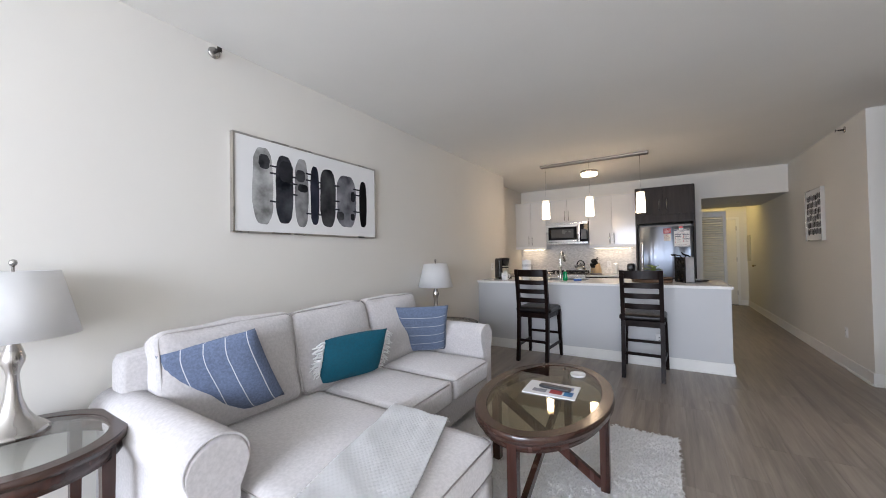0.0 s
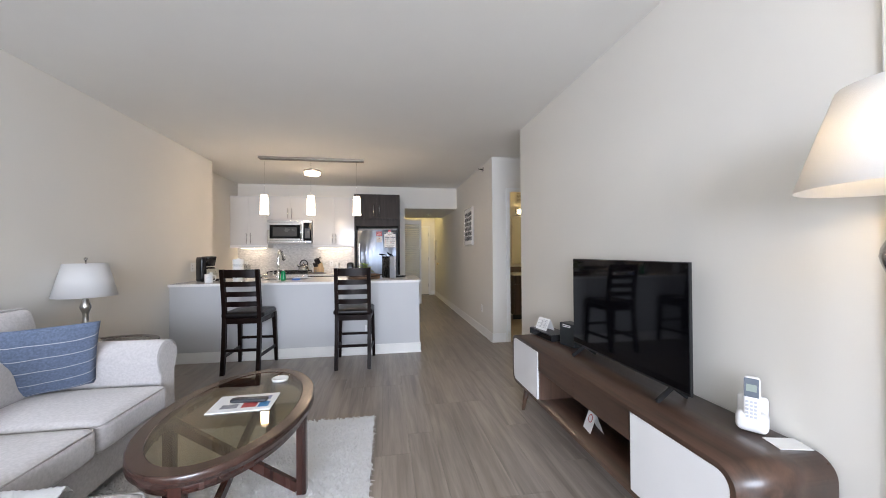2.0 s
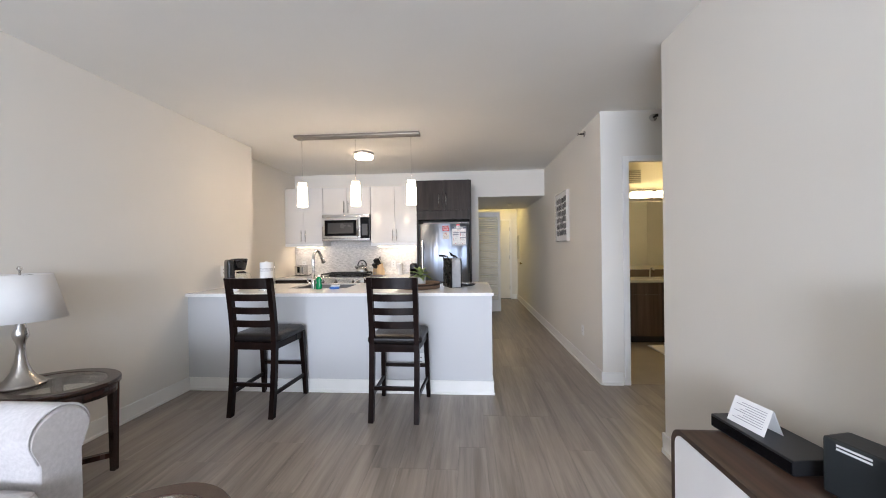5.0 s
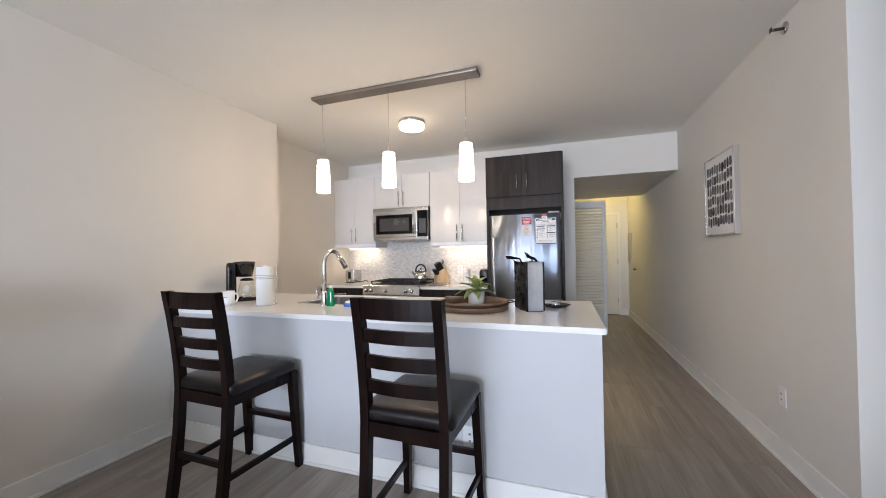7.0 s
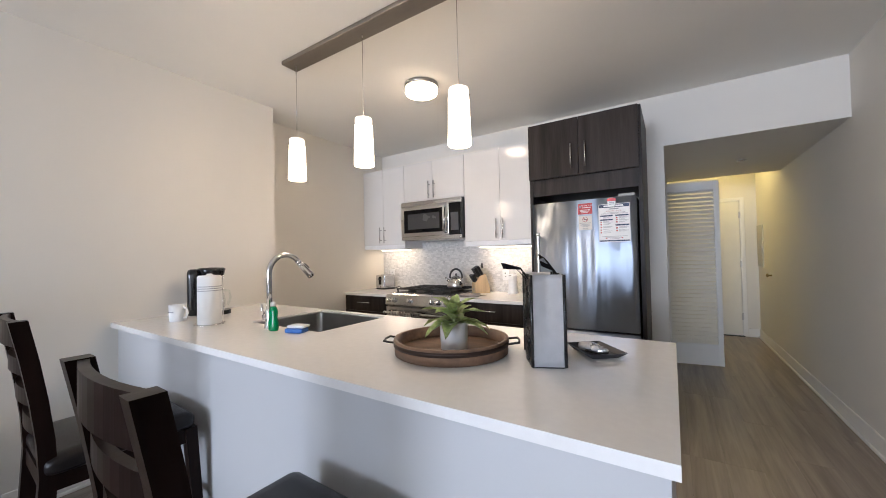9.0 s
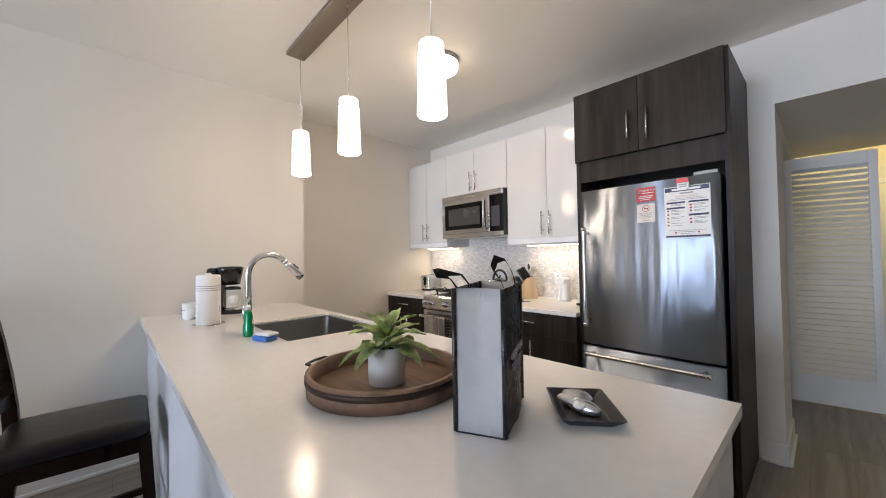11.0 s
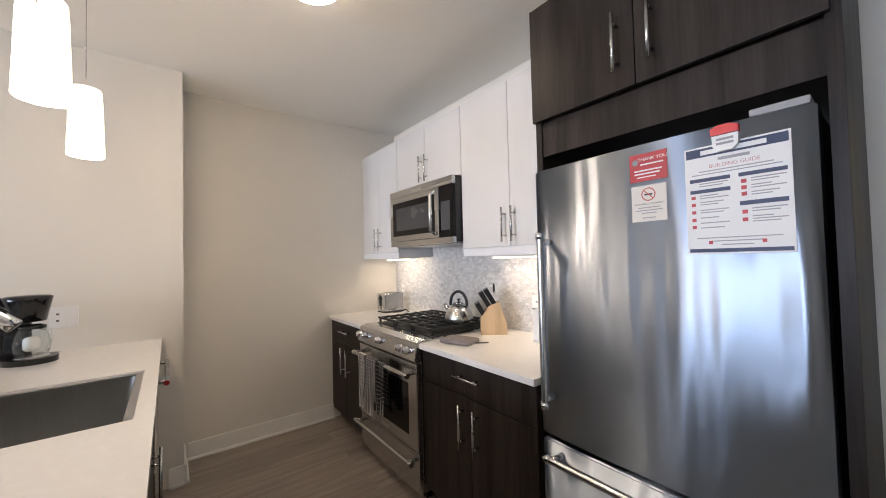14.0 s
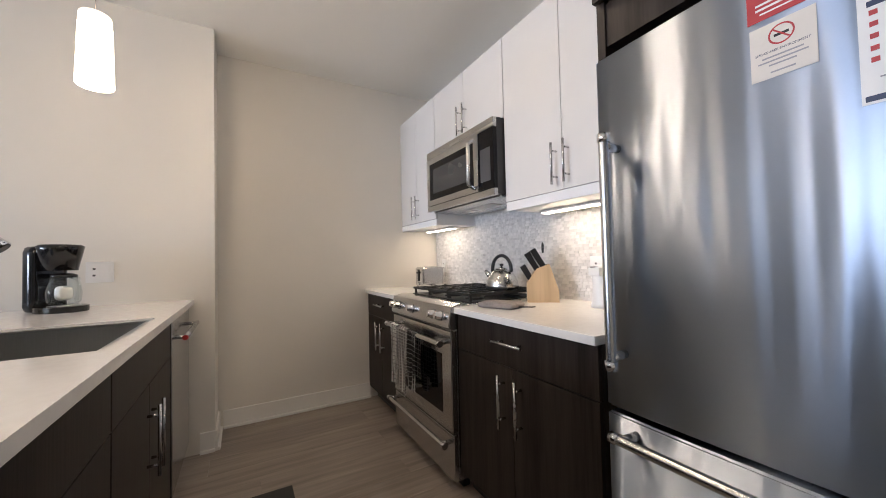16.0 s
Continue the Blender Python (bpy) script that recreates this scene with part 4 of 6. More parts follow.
for i in range(nu + 1):
    row = []
    for j in range(nv + 1):
        u, v = i / nu, j / nv
        p = c0 + ux * (L * u - 0.03) + vy * (W * v * (0.86 + 0.2 * u))
        z = 0.482 + 0.008 * noise.noise(Vector((u * 5, v * 3, 0)))
        back = max(0.0, 0.055 - L * u)
        z -= back * 0.9
        knit = 0.004 * noise.noise(Vector((u * 9, v * 7, 2))) + 0.003 * ((i // 2 + j // 2) % 2)
        row.append(bm.verts.new((p.x, p.y, z + knit)))
    rows_.append(row)
for a, b in zip(rows_, rows_[1:]):
    for k in range(nv):
        f = bm.faces.new((b[k], b[k + 1], a[k + 1], a[k]))
        f.smooth = True
bmesh.ops.solidify(bm, geom=list(bm.faces), thickness=0.022)
bmesh.ops.recalc_face_normals(bm, faces=list(bm.faces))
part("knit", bm, KNIT, thr)

# ---- shag rug ----
RX = 0.235
rug = thing("shag_rug", "white shaggy area rug under the coffee table", "rug")
part("backing", B(-1.75, 0.3, 0.0, RX - 0.01, 2.8, 0.012), WOOL, rug)
SHAG = shade_cloth("shag_wool", (0.95, 0.945, 0.94))
rng = np.random.default_rng(9)
N = 70000
bx, by = rng.uniform(-1.74, RX - 0.012, N), rng.uniform(0.31, 2.795, N)
az, lean, ln = rng.uniform(0, 2 * np.pi, N), rng.uniform(0.95, 1.5, N), rng.uniform(0.026, 0.042, N)
dx, dy = np.cos(az), np.sin(az)
w2 = 0.0042
vv = np.zeros((N, 5, 3))
for k, f in ((0, 0.0), (2, 0.6)):
    h = 0.012 + ln * f * np.cos(lean * f)
    r = ln * f * np.sin(lean * f)
    for q, sgn in ((0, -1), (1, 1)):
        vv[:, k + q] = np.stack([bx + dx * r - sgn * dy * w2, by + dy * r + sgn * dx * w2, h], 1)
vv[:, 4] = np.stack([bx + dx * ln * np.sin(lean), by + dy * ln * np.sin(lean), 0.012 + ln * np.cos(lean)], 1)
ids = np.arange(N)[:, None] * 5
quads, tris = (ids + np.array([[0, 1, 3, 2]])).tolist(), (ids + np.array([[2, 3, 4]])).tolist()
me = bpy.data.meshes.new("shag")
me.from_pydata(vv.reshape(-1, 3).tolist(), [], quads + tris)
me.materials.append(SHAG)
sh = new("shag", me)
sh.parent = rug
tagged(sh, kind="stuff")

# ---- oval coffee table and the two side tables ----


def ring_top(a, b, z0, z1, w, n=72):
    """An oval ring with a rounded edge: half-axes a and b, ring width w."""
    bm = bmesh.new()
    prof = [(0, z0), (0, z1 - 0.006), (0.006, z1), (w - 0.006, z1), (w, z1 - 0.006), (w, z0 + 0.004), (w - 0.004, z0)]
    rings = []
    for k in range(n):
        t_ = 2 * math.pi * k / n
        rings.append([bm.verts.new(((a - d) * math.cos(t_), (b - d) * math.sin(t_), z)) for d, z in prof])
    for k in range(n):
        A, C = rings[k], rings[(k + 1) % n]
        for m_ in range(len(prof)):
            f = bm.faces.new((A[m_], C[m_], C[(m_ + 1) % len(prof)], A[(m_ + 1) % len(prof)]))
            f.smooth = m_ not in (2,)
    bmesh.ops.recalc_face_normals(bm, faces=bm.faces)
    return bm


def oval(a, b, z0, z1, n=64):
    return sheet([(a * math.cos(2 * math.pi * k / n), b * math.sin(2 * math.pi * k / n)) for k in range(n)], z0, z1)


ct = thing("coffee_table", "oval dark cherry coffee table with a glass top", "coffee table", pose(-0.445, 1.955, 0.026))
CZ = 0.485
part("top_ring", ring_top(0.365, 0.6, CZ - 0.042, CZ, 0.068), CHERRYT, ct)
g = part("glass_top", oval(0.299, 0.534, CZ - 0.013, CZ - 0.003), TINTED, ct, "bevelled tinted glass inset")
g.visible_shadow = False
legs = [(0.318, 0.0), (-0.318, 0.0), (0.0, 0.548), (0.0, -0.548)]
for x, y in legs:
    bm = B(x - 0.024, y - 0.024, 0.0, x + 0.024, y + 0.024, CZ - 0.046, 0.003)
    part("leg", bm, CHERRY, ct)
part("apron", ring_top(0.335, 0.57, CZ - 0.085, CZ - 0.046, 0.022), CHERRY, ct)
for p_, q_ in (((0.3, 0, 0.03), (-0.3, 0, CZ - 0.07)), ((0, -0.53, 0.03), (0, 0.53, CZ - 0.07))):
    part("brace", bar(bmesh.new(), p_, q_, 0.03, 0.045, (0, 0, 1)), CHERRY, ct)


def side_table(x, y, a, b, z, label):
    t_ = thing("side_table", label, "side table", pose(x, y, 0.0), "matching side tables")
    part("top_ring", ring_top(a, b, z - 0.03, z, 0.065), CHERRYT, t_)
    gg = part("glass_top", oval(a - 0.063, b - 0.063, z - 0.012, z - 0.003, 48), CLEAR, t_, "clear glass inset")
    gg.visible_shadow = False
    part("apron", ring_top(a - 0.02, b - 0.02, z - 0.085, z - 0.031, 0.02), CHERRY, t_)
    for k in range(4):
        an = radians(45 + 90 * k)
        lx, ly = (a - 0.04) * math.cos(an), (b - 0.04) * math.sin(an)
        bm = bmesh.new()
        bar(bm, (lx, ly, 0), (lx, ly, z - 0.032), 0.03, 0.03, (1, 0, 0), 0.042, 0.042)
        part("leg", bm, CHERRY, t_)
    bm = bmesh.new()
    for k in range(2):
        an, an2 = radians(45 + 90 * k), radians(225 + 90 * k)
        bar(bm, ((a - 0.04) * math.cos(an), (b - 0.04) * math.sin(an), 0.1 + 0.032 * k), ((a - 0.04) * math.cos(an2), (b - 0.04) * math.sin(an2), 0.1 + 0.032 * k), 0.03, 0.03, (0, 0, 1))
    part("stretcher", bm, CHERRY, t_)


side_table(-1.86, 0.12, 0.33, 0.3, 0.66, "round dark cherry side table with a glass inset")
side_table(-1.86, 3.24, 0.31, 0.25, 0.60, "round dark cherry side table past the sofa's far arm")


def table_lamp(x, y, z, label):
    l_ = thing("table_lamp", label, "table lamp", pose(x, y, z), "matching table lamps")
    bm = bmesh.new()
    lathe(bm, [(0.0, 0), (0.105, 0.0), (0.105, 0.006), (0.095, 0.014), (0.065, 0.04), (0.042, 0.08), (0.027, 0.13), (0.02, 0.19), (0.018, 0.225), (0.023, 0.25), (0.033, 0.275), (0.035, 0.295), (0.027, 0.325), (0.016, 0.36), (0.013, 0.40), (0.0, 0.4)], 36)
    part("base", bm, NICKEL, l_, "brushed nickel turned base")
    bm = bmesh.new()
    tube(bm, [(0, 0, 0.4), (0, 0, 0.66)], 0.005, 8)
    part("stem", bm, NICKEL, l_)
    bm = bmesh.new()
    lathe(bm, [(0.195, 0.375), (0.132, 0.635), (0.13, 0.635), (0.193, 0.375)], 48, closed=True)
    part("shade", bm, SHADE, l_, "white fabric drum shade")
    bm = bmesh.new()
    for k in range(3):
        an = 2 * math.pi * k / 3
        tube(bm, [(0, 0, 0.628), (0.13 * math.cos(an), 0.13 * math.sin(an), 0.628)], 0.002, 5)
    part("spider", bm, NICKEL, l_)
    bm = bmesh.new()
    lathe(bm, [(0.0, 0.655), (0.008, 0.657), (0.013, 0.668), (0.01, 0.68), (0.0, 0.684)], 16)
    part("finial", bm, NICKEL, l_)


table_lamp(-2.02, 0.12, 0.66, "brushed nickel table lamp with a white shade")
table_lamp(-2.025, 3.19, 0.60, "brushed nickel table lamp with a white shade, far end")

# ---- floor lamp, lit ----
fl = thing("floor_lamp", "tall brushed nickel floor lamp, lit, with a white shade", "floor lamp", pose(1.59, 0.62, 0))
bm = bmesh.new()
lathe(bm, [(0.0, 0), (0.14, 0), (0.14, 0.008), (0.12, 0.022), (0.05, 0.04), (0.03, 0.07), (0.026, 0.12), (0.022, 0.3), (0.0185, 0.62), (0.0185, 0.9), (0.0185, 1.165), (0.02, 1.17), (0.021, 1.19), (0.03, 1.225), (0.043, 1.262), (0.048, 1.285), (0.045, 1.305), (0.032, 1.335), (0.024, 1.365), (0.021, 1.395), (0.0205, 1.43), (0.0, 1.43)], 36)
part("pole", bm, NICKEL, fl)
bm = bmesh.new()
lathe(bm, [(0.0, 1.43), (0.03, 1.431), (0.034, 1.437), (0.026, 1.445), (0.022, 1.455), (0.03, 1.462), (0.026, 1.47), (0.0, 1.47)], 20)
part("crystal_collar", bm, mat("clear_collar", (0.7, 0.7, 0.68), 0.1, 0.3, bump=0), fl, "clear moulded collar under the shade")
bm = bmesh.new()
lathe(bm, [(0.205, 1.46), (0.12, 1.72), (0.118, 1.72), (0.203, 1.46)], 56, closed=True)
part("shade", bm, SHADE, fl, "white empire shade glowing from within")
bm = bmesh.new()
lathe(bm, [(0.0, 1.5), (0.018, 1.5), (0.03, 1.55), (0.03, 1.585), (0.015, 1.61), (0.0, 1.615)], 20)
part("bulb", bm, mat("lit_bulb", (0.9, 0.85, 0.75), 0.3, emit=BULB, emit_color=(1.0, 0.7, 0.36), bump=0), fl)

# ---- media console ----
cn = thing("media_console", "walnut media console with white lacquer end doors", "media console")
CX0, CX1, CY0, CY1, C0, C1 = 1.41, 1.812, 0.91, 2.905, 0.2, 0.596
R = 0.075


def band(y0, y1, z0, z1, r, t_):
    """The closed band of the body seen from the front: rounded corners, thickness t_."""
    def loop(o):
        pts = []
        for cy_, cz_, a0 in ((y1 - r, z1 - r, 0), (y0 + r, z1 - r, 90), (y0 + r, z0 + r, 180), (y1 - r, z0 + r, 270)):
            for k in range(9):
                an = radians(a0 + 90 * k / 8)
                pts.append((cy_ + (r - o) * math.cos(an), cz_ + (r - o) * math.sin(an)))
        return pts
    bm_ = bmesh.new()
    rings_ = [[bm_.verts.new((x, y, z)) for y, z in loop(o)] for x, o in ((CX0, 0), (CX1, 0), (CX1, t_), (CX0, t_))]
    n_ = len(rings_[0])
    for q in range(4):
        A, C = rings_[q], rings_[(q + 1) % 4]
        for k in range(n_):
            f = bm_.faces.new((A[k], A[(k + 1) % n_], C[(k + 1) % n_], C[k]))
            f.smooth = q in (0, 2)
    bmesh.ops.recalc_face_normals(bm_, faces=bm_.faces)
    return bm_


part("body", band(CY0, CY1, C0, C1, R, 0.022), WALNUT, cn)
part("back_panel", B(CX1 - 0.014, CY0 + 0.02, C0 + 0.02, CX1 - 0.004, CY1 - 0.02, C1 - 0.02), WALNUTZ, cn)
ya, yb = CY0 + 0.5, CY1 - 0.5
for y in (ya, yb):
    part("divider", B(CX0 + 0.012, y - 0.01, C0 + 0.022, CX1 - 0.016, y + 0.01, C1 - 0.022), WALNUTZ, cn)
ym = (ya + yb) / 2
for a, b in ((ya + 0.012, ym - 0.001), (ym + 0.001, yb - 0.012)):
    part("drawer", B(CX0 + 0.004, a, C1 - 0.16, CX0 + 0.024, b, C1 - 0.024, 0.002), WALNUT, cn)
part("shelf", B(CX0 + 0.03, ya + 0.012, C1 - 0.178, CX1 - 0.016, yb - 0.012, C1 - 0.162), WALNUTZ, cn)


def end_door(y0, y1, flip):
    r = R - 0.024
    pts = []
    for k in range(9):
        an = radians(90 * k / 8)
        pts.append((r - r * math.cos(an), r - r * math.sin(an)))
    a_, b_, z0, z1 = y0, y1, C0 + 0.024, C1 - 0.024
    if flip:
        out = [(a_, z0), (b_ - r, z0)] + [(b_ - r + r * math.sin(radians(90 * k / 8)), z0 + r - r * math.cos(radians(90 * k / 8))) for k in range(9)] + [(b_ - r + r * math.cos(radians(90 * k / 8)), z1 - r + r * math.sin(radians(90 * k / 8))) for k in range(9)] + [(a_, z1)]
    else:
        out = [(b_, z1), (a_ + r, z1)] + [(a_ + r - r * math.sin(radians(90 * k / 8)), z1 - r + r * math.cos(radians(90 * k / 8))) for k in range(9)] + [(a_ + r - r * math.cos(radians(90 * k / 8)), z0 + r - r * math.sin(radians(90 * k / 8))) for k in range(9)] + [(b_, z0)]
    bm_ = bmesh.new()
    f0 = [bm_.verts.new((CX0 + 0.001, y, z)) for y, z in out]
    f1 = [bm_.verts.new((CX0 + 0.02, y, z)) for y, z in out]
    bm_.faces.new(f0), bm_.faces.new(f1[::-1])
    for k in range(len(out)):
        bm_.faces.new((f0[k], f1[k], f1[(k + 1) % len(out)], f0[(k + 1) % len(out)]))
    bmesh.ops.recalc_face_normals(bm_, faces=bm_.faces)
    part("door", bm_, WHITELAC, cn, "flat white lacquer door")


end_door(CY0 + 0.024, ya - 0.002, False)
end_door(yb + 0.002, CY1 - 0.024, True)
for x, y, dx, dy in ((CX0 + 0.05, CY0 + 0.2, -0.02, -0.05), (CX0 + 0.05, CY1 - 0.2, -0.02, 0.05), (CX1 - 0.06, CY0 + 0.2, 0.01, -0.05), (CX1 - 0.06, CY1 - 0.2, 0.01, 0.05)):
    bm = bmesh.new()
    tube(bm, [(x + dx, y + dy, 0), (x, y, C0 + 0.002)], 0.014, 14, 0.024)
    part("leg", bm, WALNUTZ, cn)

# television
tv = thing("television", "flat black television on two feet, switched off", "television")
part("case", B(1.642, 1.315, 0.655, 1.655, 2.30, 1.252, 0.003), BLACK, tv)
part("screen", B(1.6395, 1.321, 0.667, 1.6425, 2.294, 1.247, 0.001), BLACKGL, tv)
part("back_bulge", B(1.656, 1.45, 0.68, 1.71, 2.17, 0.98, 0.012), BLACK, tv)
part("maker_mark", B(1.6385, 1.79, 0.658, 1.642, 1.83, 0.664), STEELH, tv)
for y in (1.43, 2.18):
    bm = bmesh.new()
    bar(bm, (1.655, y, 0.66), (1.56, y - 0.01, C1 + 0.006), 0.02, 0.012)
    bar(bm, (1.655, y, 0.66), (1.74, y + 0.01, C1 + 0.006), 0.02, 0.012)
    part("foot", bm, BLACK, tv)

# ---- counter stools ----


def stool(m, label):
    s = thing("counter_stool", label, "bar stool", m, "counter stools")
    zs = 0.60
    for x in (-0.18, 0.18):
        # rear leg and back post in one bent piece
        bm = bmesh.new()
        pts = [(x, -0.255, 0), (x, -0.23, 0.18), (x, -0.21, 0.4), (x, -0.2, 0.6), (x, -0.206, 0.72), (x, -0.222, 0.86), (x, -0.243, 1.0), (x, -0.268, 1.135)]
        rings_ = [[bm.verts.new((px + i_ * 0.02, py + j_ * 0.022, pz)) for i_, j_ in ((-1, -1), (1, -1), (1, 1), (-1, 1))] for px, py, pz in pts]
        for a_, b_ in zip(rings_, rings_[1:]):
            for k_ in range(4):
                bm.faces.new((a_[k_], a_[(k_ + 1) % 4], b_[(k_ + 1) % 4], b_[k_]))
        bm.faces.new(rings_[0][::-1]), bm.faces.new(rings_[-1])
        part("back_post", bm, ESPRESSO, s)
        bm = bmesh.new()
        bar(bm, (x * 1.16, 0.255, 0), (x * 1.08, 0.215, zs), 0.034, 0.034, (0, 1, 0), 0.044, 0.044)
        part("leg", bm, ESPRESSO, s)
        part("side_rail", bar(bmesh.new(), (x * 1.0, -0.21, zs - 0.03), (x * 1.08, 0.22, zs - 0.03), 0.022, 0.06, (0, 0, 1)), ESPRESSO, s)
        part("side_stretcher", bar(bmesh.new(), (x * 1.02, -0.235, 0.185), (x * 1.13, 0.24, 0.185), 0.018, 0.03, (0, 0, 1)), ESPRESSO, s)
    part("front_rail", B(-0.19, 0.2, zs - 0.06, 0.19, 0.222, zs), ESPRESSO, s)
    part("rear_rail", B(-0.165, -0.215, zs - 0.06, 0.165, -0.193, zs), ESPRESSO, s)
    part("front_stretcher", B(-0.19, 0.222, 0.28, 0.19, 0.244, 0.31, 0.002), ESPRESSO, s)
    part("rear_stretcher", B(-0.165, -0.232, 0.24, 0.165, -0.21, 0.27, 0.002), ESPRESSO, s)
    for z, h in ((1.09, 0.085), (0.975, 0.055), (0.865, 0.055), (0.755, 0.055)):
        bm = bmesh.new()
        yb_ = -0.2 - 0.065 * max(0, (z - 0.72) / 0.4)
        n_ = 10
        out = [(-0.178 + 0.356 * k / n_, yb_ - 0.022 * (1 - (2 * k / n_ - 1) ** 2) - 0.008) for k in range(n_ + 1)]
        out += [(x_, y_ + 0.018) for x_, y_ in out[::-1]]
        part("slat", sheet(out, z - h / 2, z + h / 2), ESPRESSO, s)
    part("seat", soft(bmesh.new(), (0, 0.01, zs + 0.03), (0.44, 0.45, 0.065), 0.028, (0, 0, 0.014), 12), LEATHER, s, "padded black leatherette seat")


stool(pose(-1.215, 4.345, 0, 0, 0, -2), "dark wooden ladder-back counter stool with a padded seat")
stool(pose(-0.037, 4.31, 0, 0, 0, -1), "dark wooden ladder-back counter stool near the island's end")

# ---- hall: louvred door, panel, stops ----
lv = thing("louvered_door", "white louvered closet door standing open across the hall", "door", pose(0.7, 8.815, 0.015, 0, 0, 9.5))
LW, LH = 0.545, 2.1
LP = mat("louver_paint", (0.76, 0.755, 0.73), 0.45, var=0.02)
for x0, x1 in ((0, 0.05), (LW - 0.05, LW)):
    part("stile", B(x0, 0, 0, x1, 0.03, LH, 0.003), LP, lv)
for z0, z1 in ((0, 0.24), (LH - 0.1, LH)):
    part("rail", B(0.05, 0.002, z0, LW - 0.05, 0.028, z1, 0.002), LP, lv)
slat = mesh_of("slat", turn(B(0.05, -0.029, -0.0035, LW - 0.05, 0.029, 0.0035, 0.0015, 1), pose(0, 0.015, 0, 38, 0, 0)), LP)
n_ = 37
for k in range(n_):
    ob = new("slat", slat)
    ob.parent = lv
    ob.matrix_basis = pose(0, 0, 0.255 + (LH - 0.37) * k / (n_ - 1))
part("latch_plate", B(LW - 0.002, 0.006, 1.0, LW + 0.002, 0.024, 1.1), NICKEL, lv)
ep = thing("electrical_panel", "flat grey metal breaker panel on the hall wall", "breaker panel")
part("cover", B(WH - 0.014, 10.5, 1.07, WH, 10.86, 1.67, 0.004), mat("panel_grey", (0.5, 0.48, 0.42), 0.45, var=0.03), ep)
part("latch", B(WH - 0.02, 10.52, 1.33, WH - 0.0142, 10.55, 1.38, 0.002), NICKEL, ep)
ds = thing("door_stop", "small brass wall door stop in the hall", "door stop")
part("knob", turn(lathe(bmesh.new(), [(0.012, 0), (0.01, 0.03), (0.024, 0.035), (0.026, 0.05), (0.0, 0.06)], 16), Matrix.Translation((WH, 10.07, 0.975)) @ Euler((0, radians(-90), 0)).to_matrix().to_4x4()), mat("brass", (0.3, 0.22, 0.1), 0.3, 1.0), ds)
det = thing("sprinkler_cover", "flat round sprinkler cover in the hall soffit", "sprinkler")
part("plate", lathe(bmesh.new(), [(0.0, 2.229), (0.04, 2.229), (0.042, 2.235), (0.0, 2.235)], 24, (1.40, 8.55, 0)), NICKEL, det)


def sprinkler(x, y, z, yaw, label):
    s = thing("sprinkler", label, "sprinkler", pose(x, y, z, 0, 0, yaw), "side-wall sprinklers")
    M = Euler((0, radians(90), 0)).to_matrix().to_4x4()
    part("rosette", turn(lathe(bmesh.new(), [(0.036, 0), (0.034, 0.008), (0.014, 0.012), (0.0, 0.012)], 24), M), NICKEL, s)
    bm = bmesh.new()
    tube(bm, [(0.01, 0, 0), (0.05, 0, 0)], 0.009, 10)
    for q in (-1, 1):
        tube(bm, [(0.03, 0, 0), (0.045, q * 0.014, 0), (0.07, 0.0, 0)], 0.003, 6)
    part("nozzle", bm, mat("dark_bronze", (0.05, 0.045, 0.04), 0.4, 0.8), s)
    part("deflector", B(0.068, -0.014, -0.014, 0.071, 0.014, 0.014, 0.001), mat("dark_bronze_plate", (0.05, 0.045, 0.04), 0.4, 0.8), s)


sprinkler(WL, 0.955, 2.625, 0, "dark side-wall fire sprinkler above the picture")
sprinkler(WH, 5.38, 2.61, 180, "dark side-wall fire sprinkler on the hall wall")
sprinkler(2.36, YN, 2.6, -90, "dark side-wall fire sprinkler over the bathroom door")


def plate(m, w, label, slots=1, switch=False):
    """A wall plate in the xz plane that looks towards -y."""
    p_ = thing("outlet", label, "outlet", m, "wall plates")
    part("cover", B(-w / 2, -0.006, -0.058, w / 2, 0, 0.058, 0.002), WHITE, p_)
    for k in range(slots):
        x_ = (k - (slots - 1) / 2) * 0.046
        part("insert", B(x_ - 0.017, -0.0085, -0.034, x_ + 0.017, -0.0062, 0.034, 0.001), WHITE, p_)
        if not (switch and k == slots - 1):
            for z_ in (-0.018, 0.018):
                part("slot", B(x_ - 0.006, -0.0092, z_ - 0.005, x_ + 0.006, -0.0087, z_ + 0.005), mat("slot_dark", (0.1, 0.1, 0.1), 0.5), p_)


plate(pose(WH, 5.51, 0.4, 0, 0, -90), 0.074, "white wall outlet low on the hall wall")
plate(pose(WL, 5.16, 1.13, 0, 0, 90), 0.118, "white double outlet and switch over the island", 2, True)
plate(pose(-2.36, YK - 0.012, 1.1), 0.074, "white outlet in the tiled backsplash")
plate(pose(-0.75, YK - 0.012, 1.1), 0.074, "white outlet in the tiled backsplash by the fridge")
plate(pose(0.1, IY0, 0.32), 0.074, "white outlet low on the island front")

# ---- bathroom seen through the door ----
BY = 6.95
BROWN = wood("brown_bath_wood", (0.05, 0.032, 0.022), (0.13, 0.085, 0.06), 0.4, "z", 1.0)
vn = thing("bathroom_vanity", "brown wood-grain bathroom vanity with a cream top", "vanity")
part("body", B(2.75, 6.45, 0.1, 4.15, BY, 0.85), BROWN, vn)
part("toe_kick", B(2.76, 6.5, 0.0, 4.14, 6.52, 0.1), BLACK, vn)
for x0 in (2.76, 3.23, 3.7):
    part("door", B(x0, 6.432, 0.12, x0 + 0.46, 6.449, 0.68, 0.002), BROWN, vn)
    part("drawer", B(x0, 6.432, 0.69, x0 + 0.46, 6.449, 0.84, 0.002), BROWN, vn)
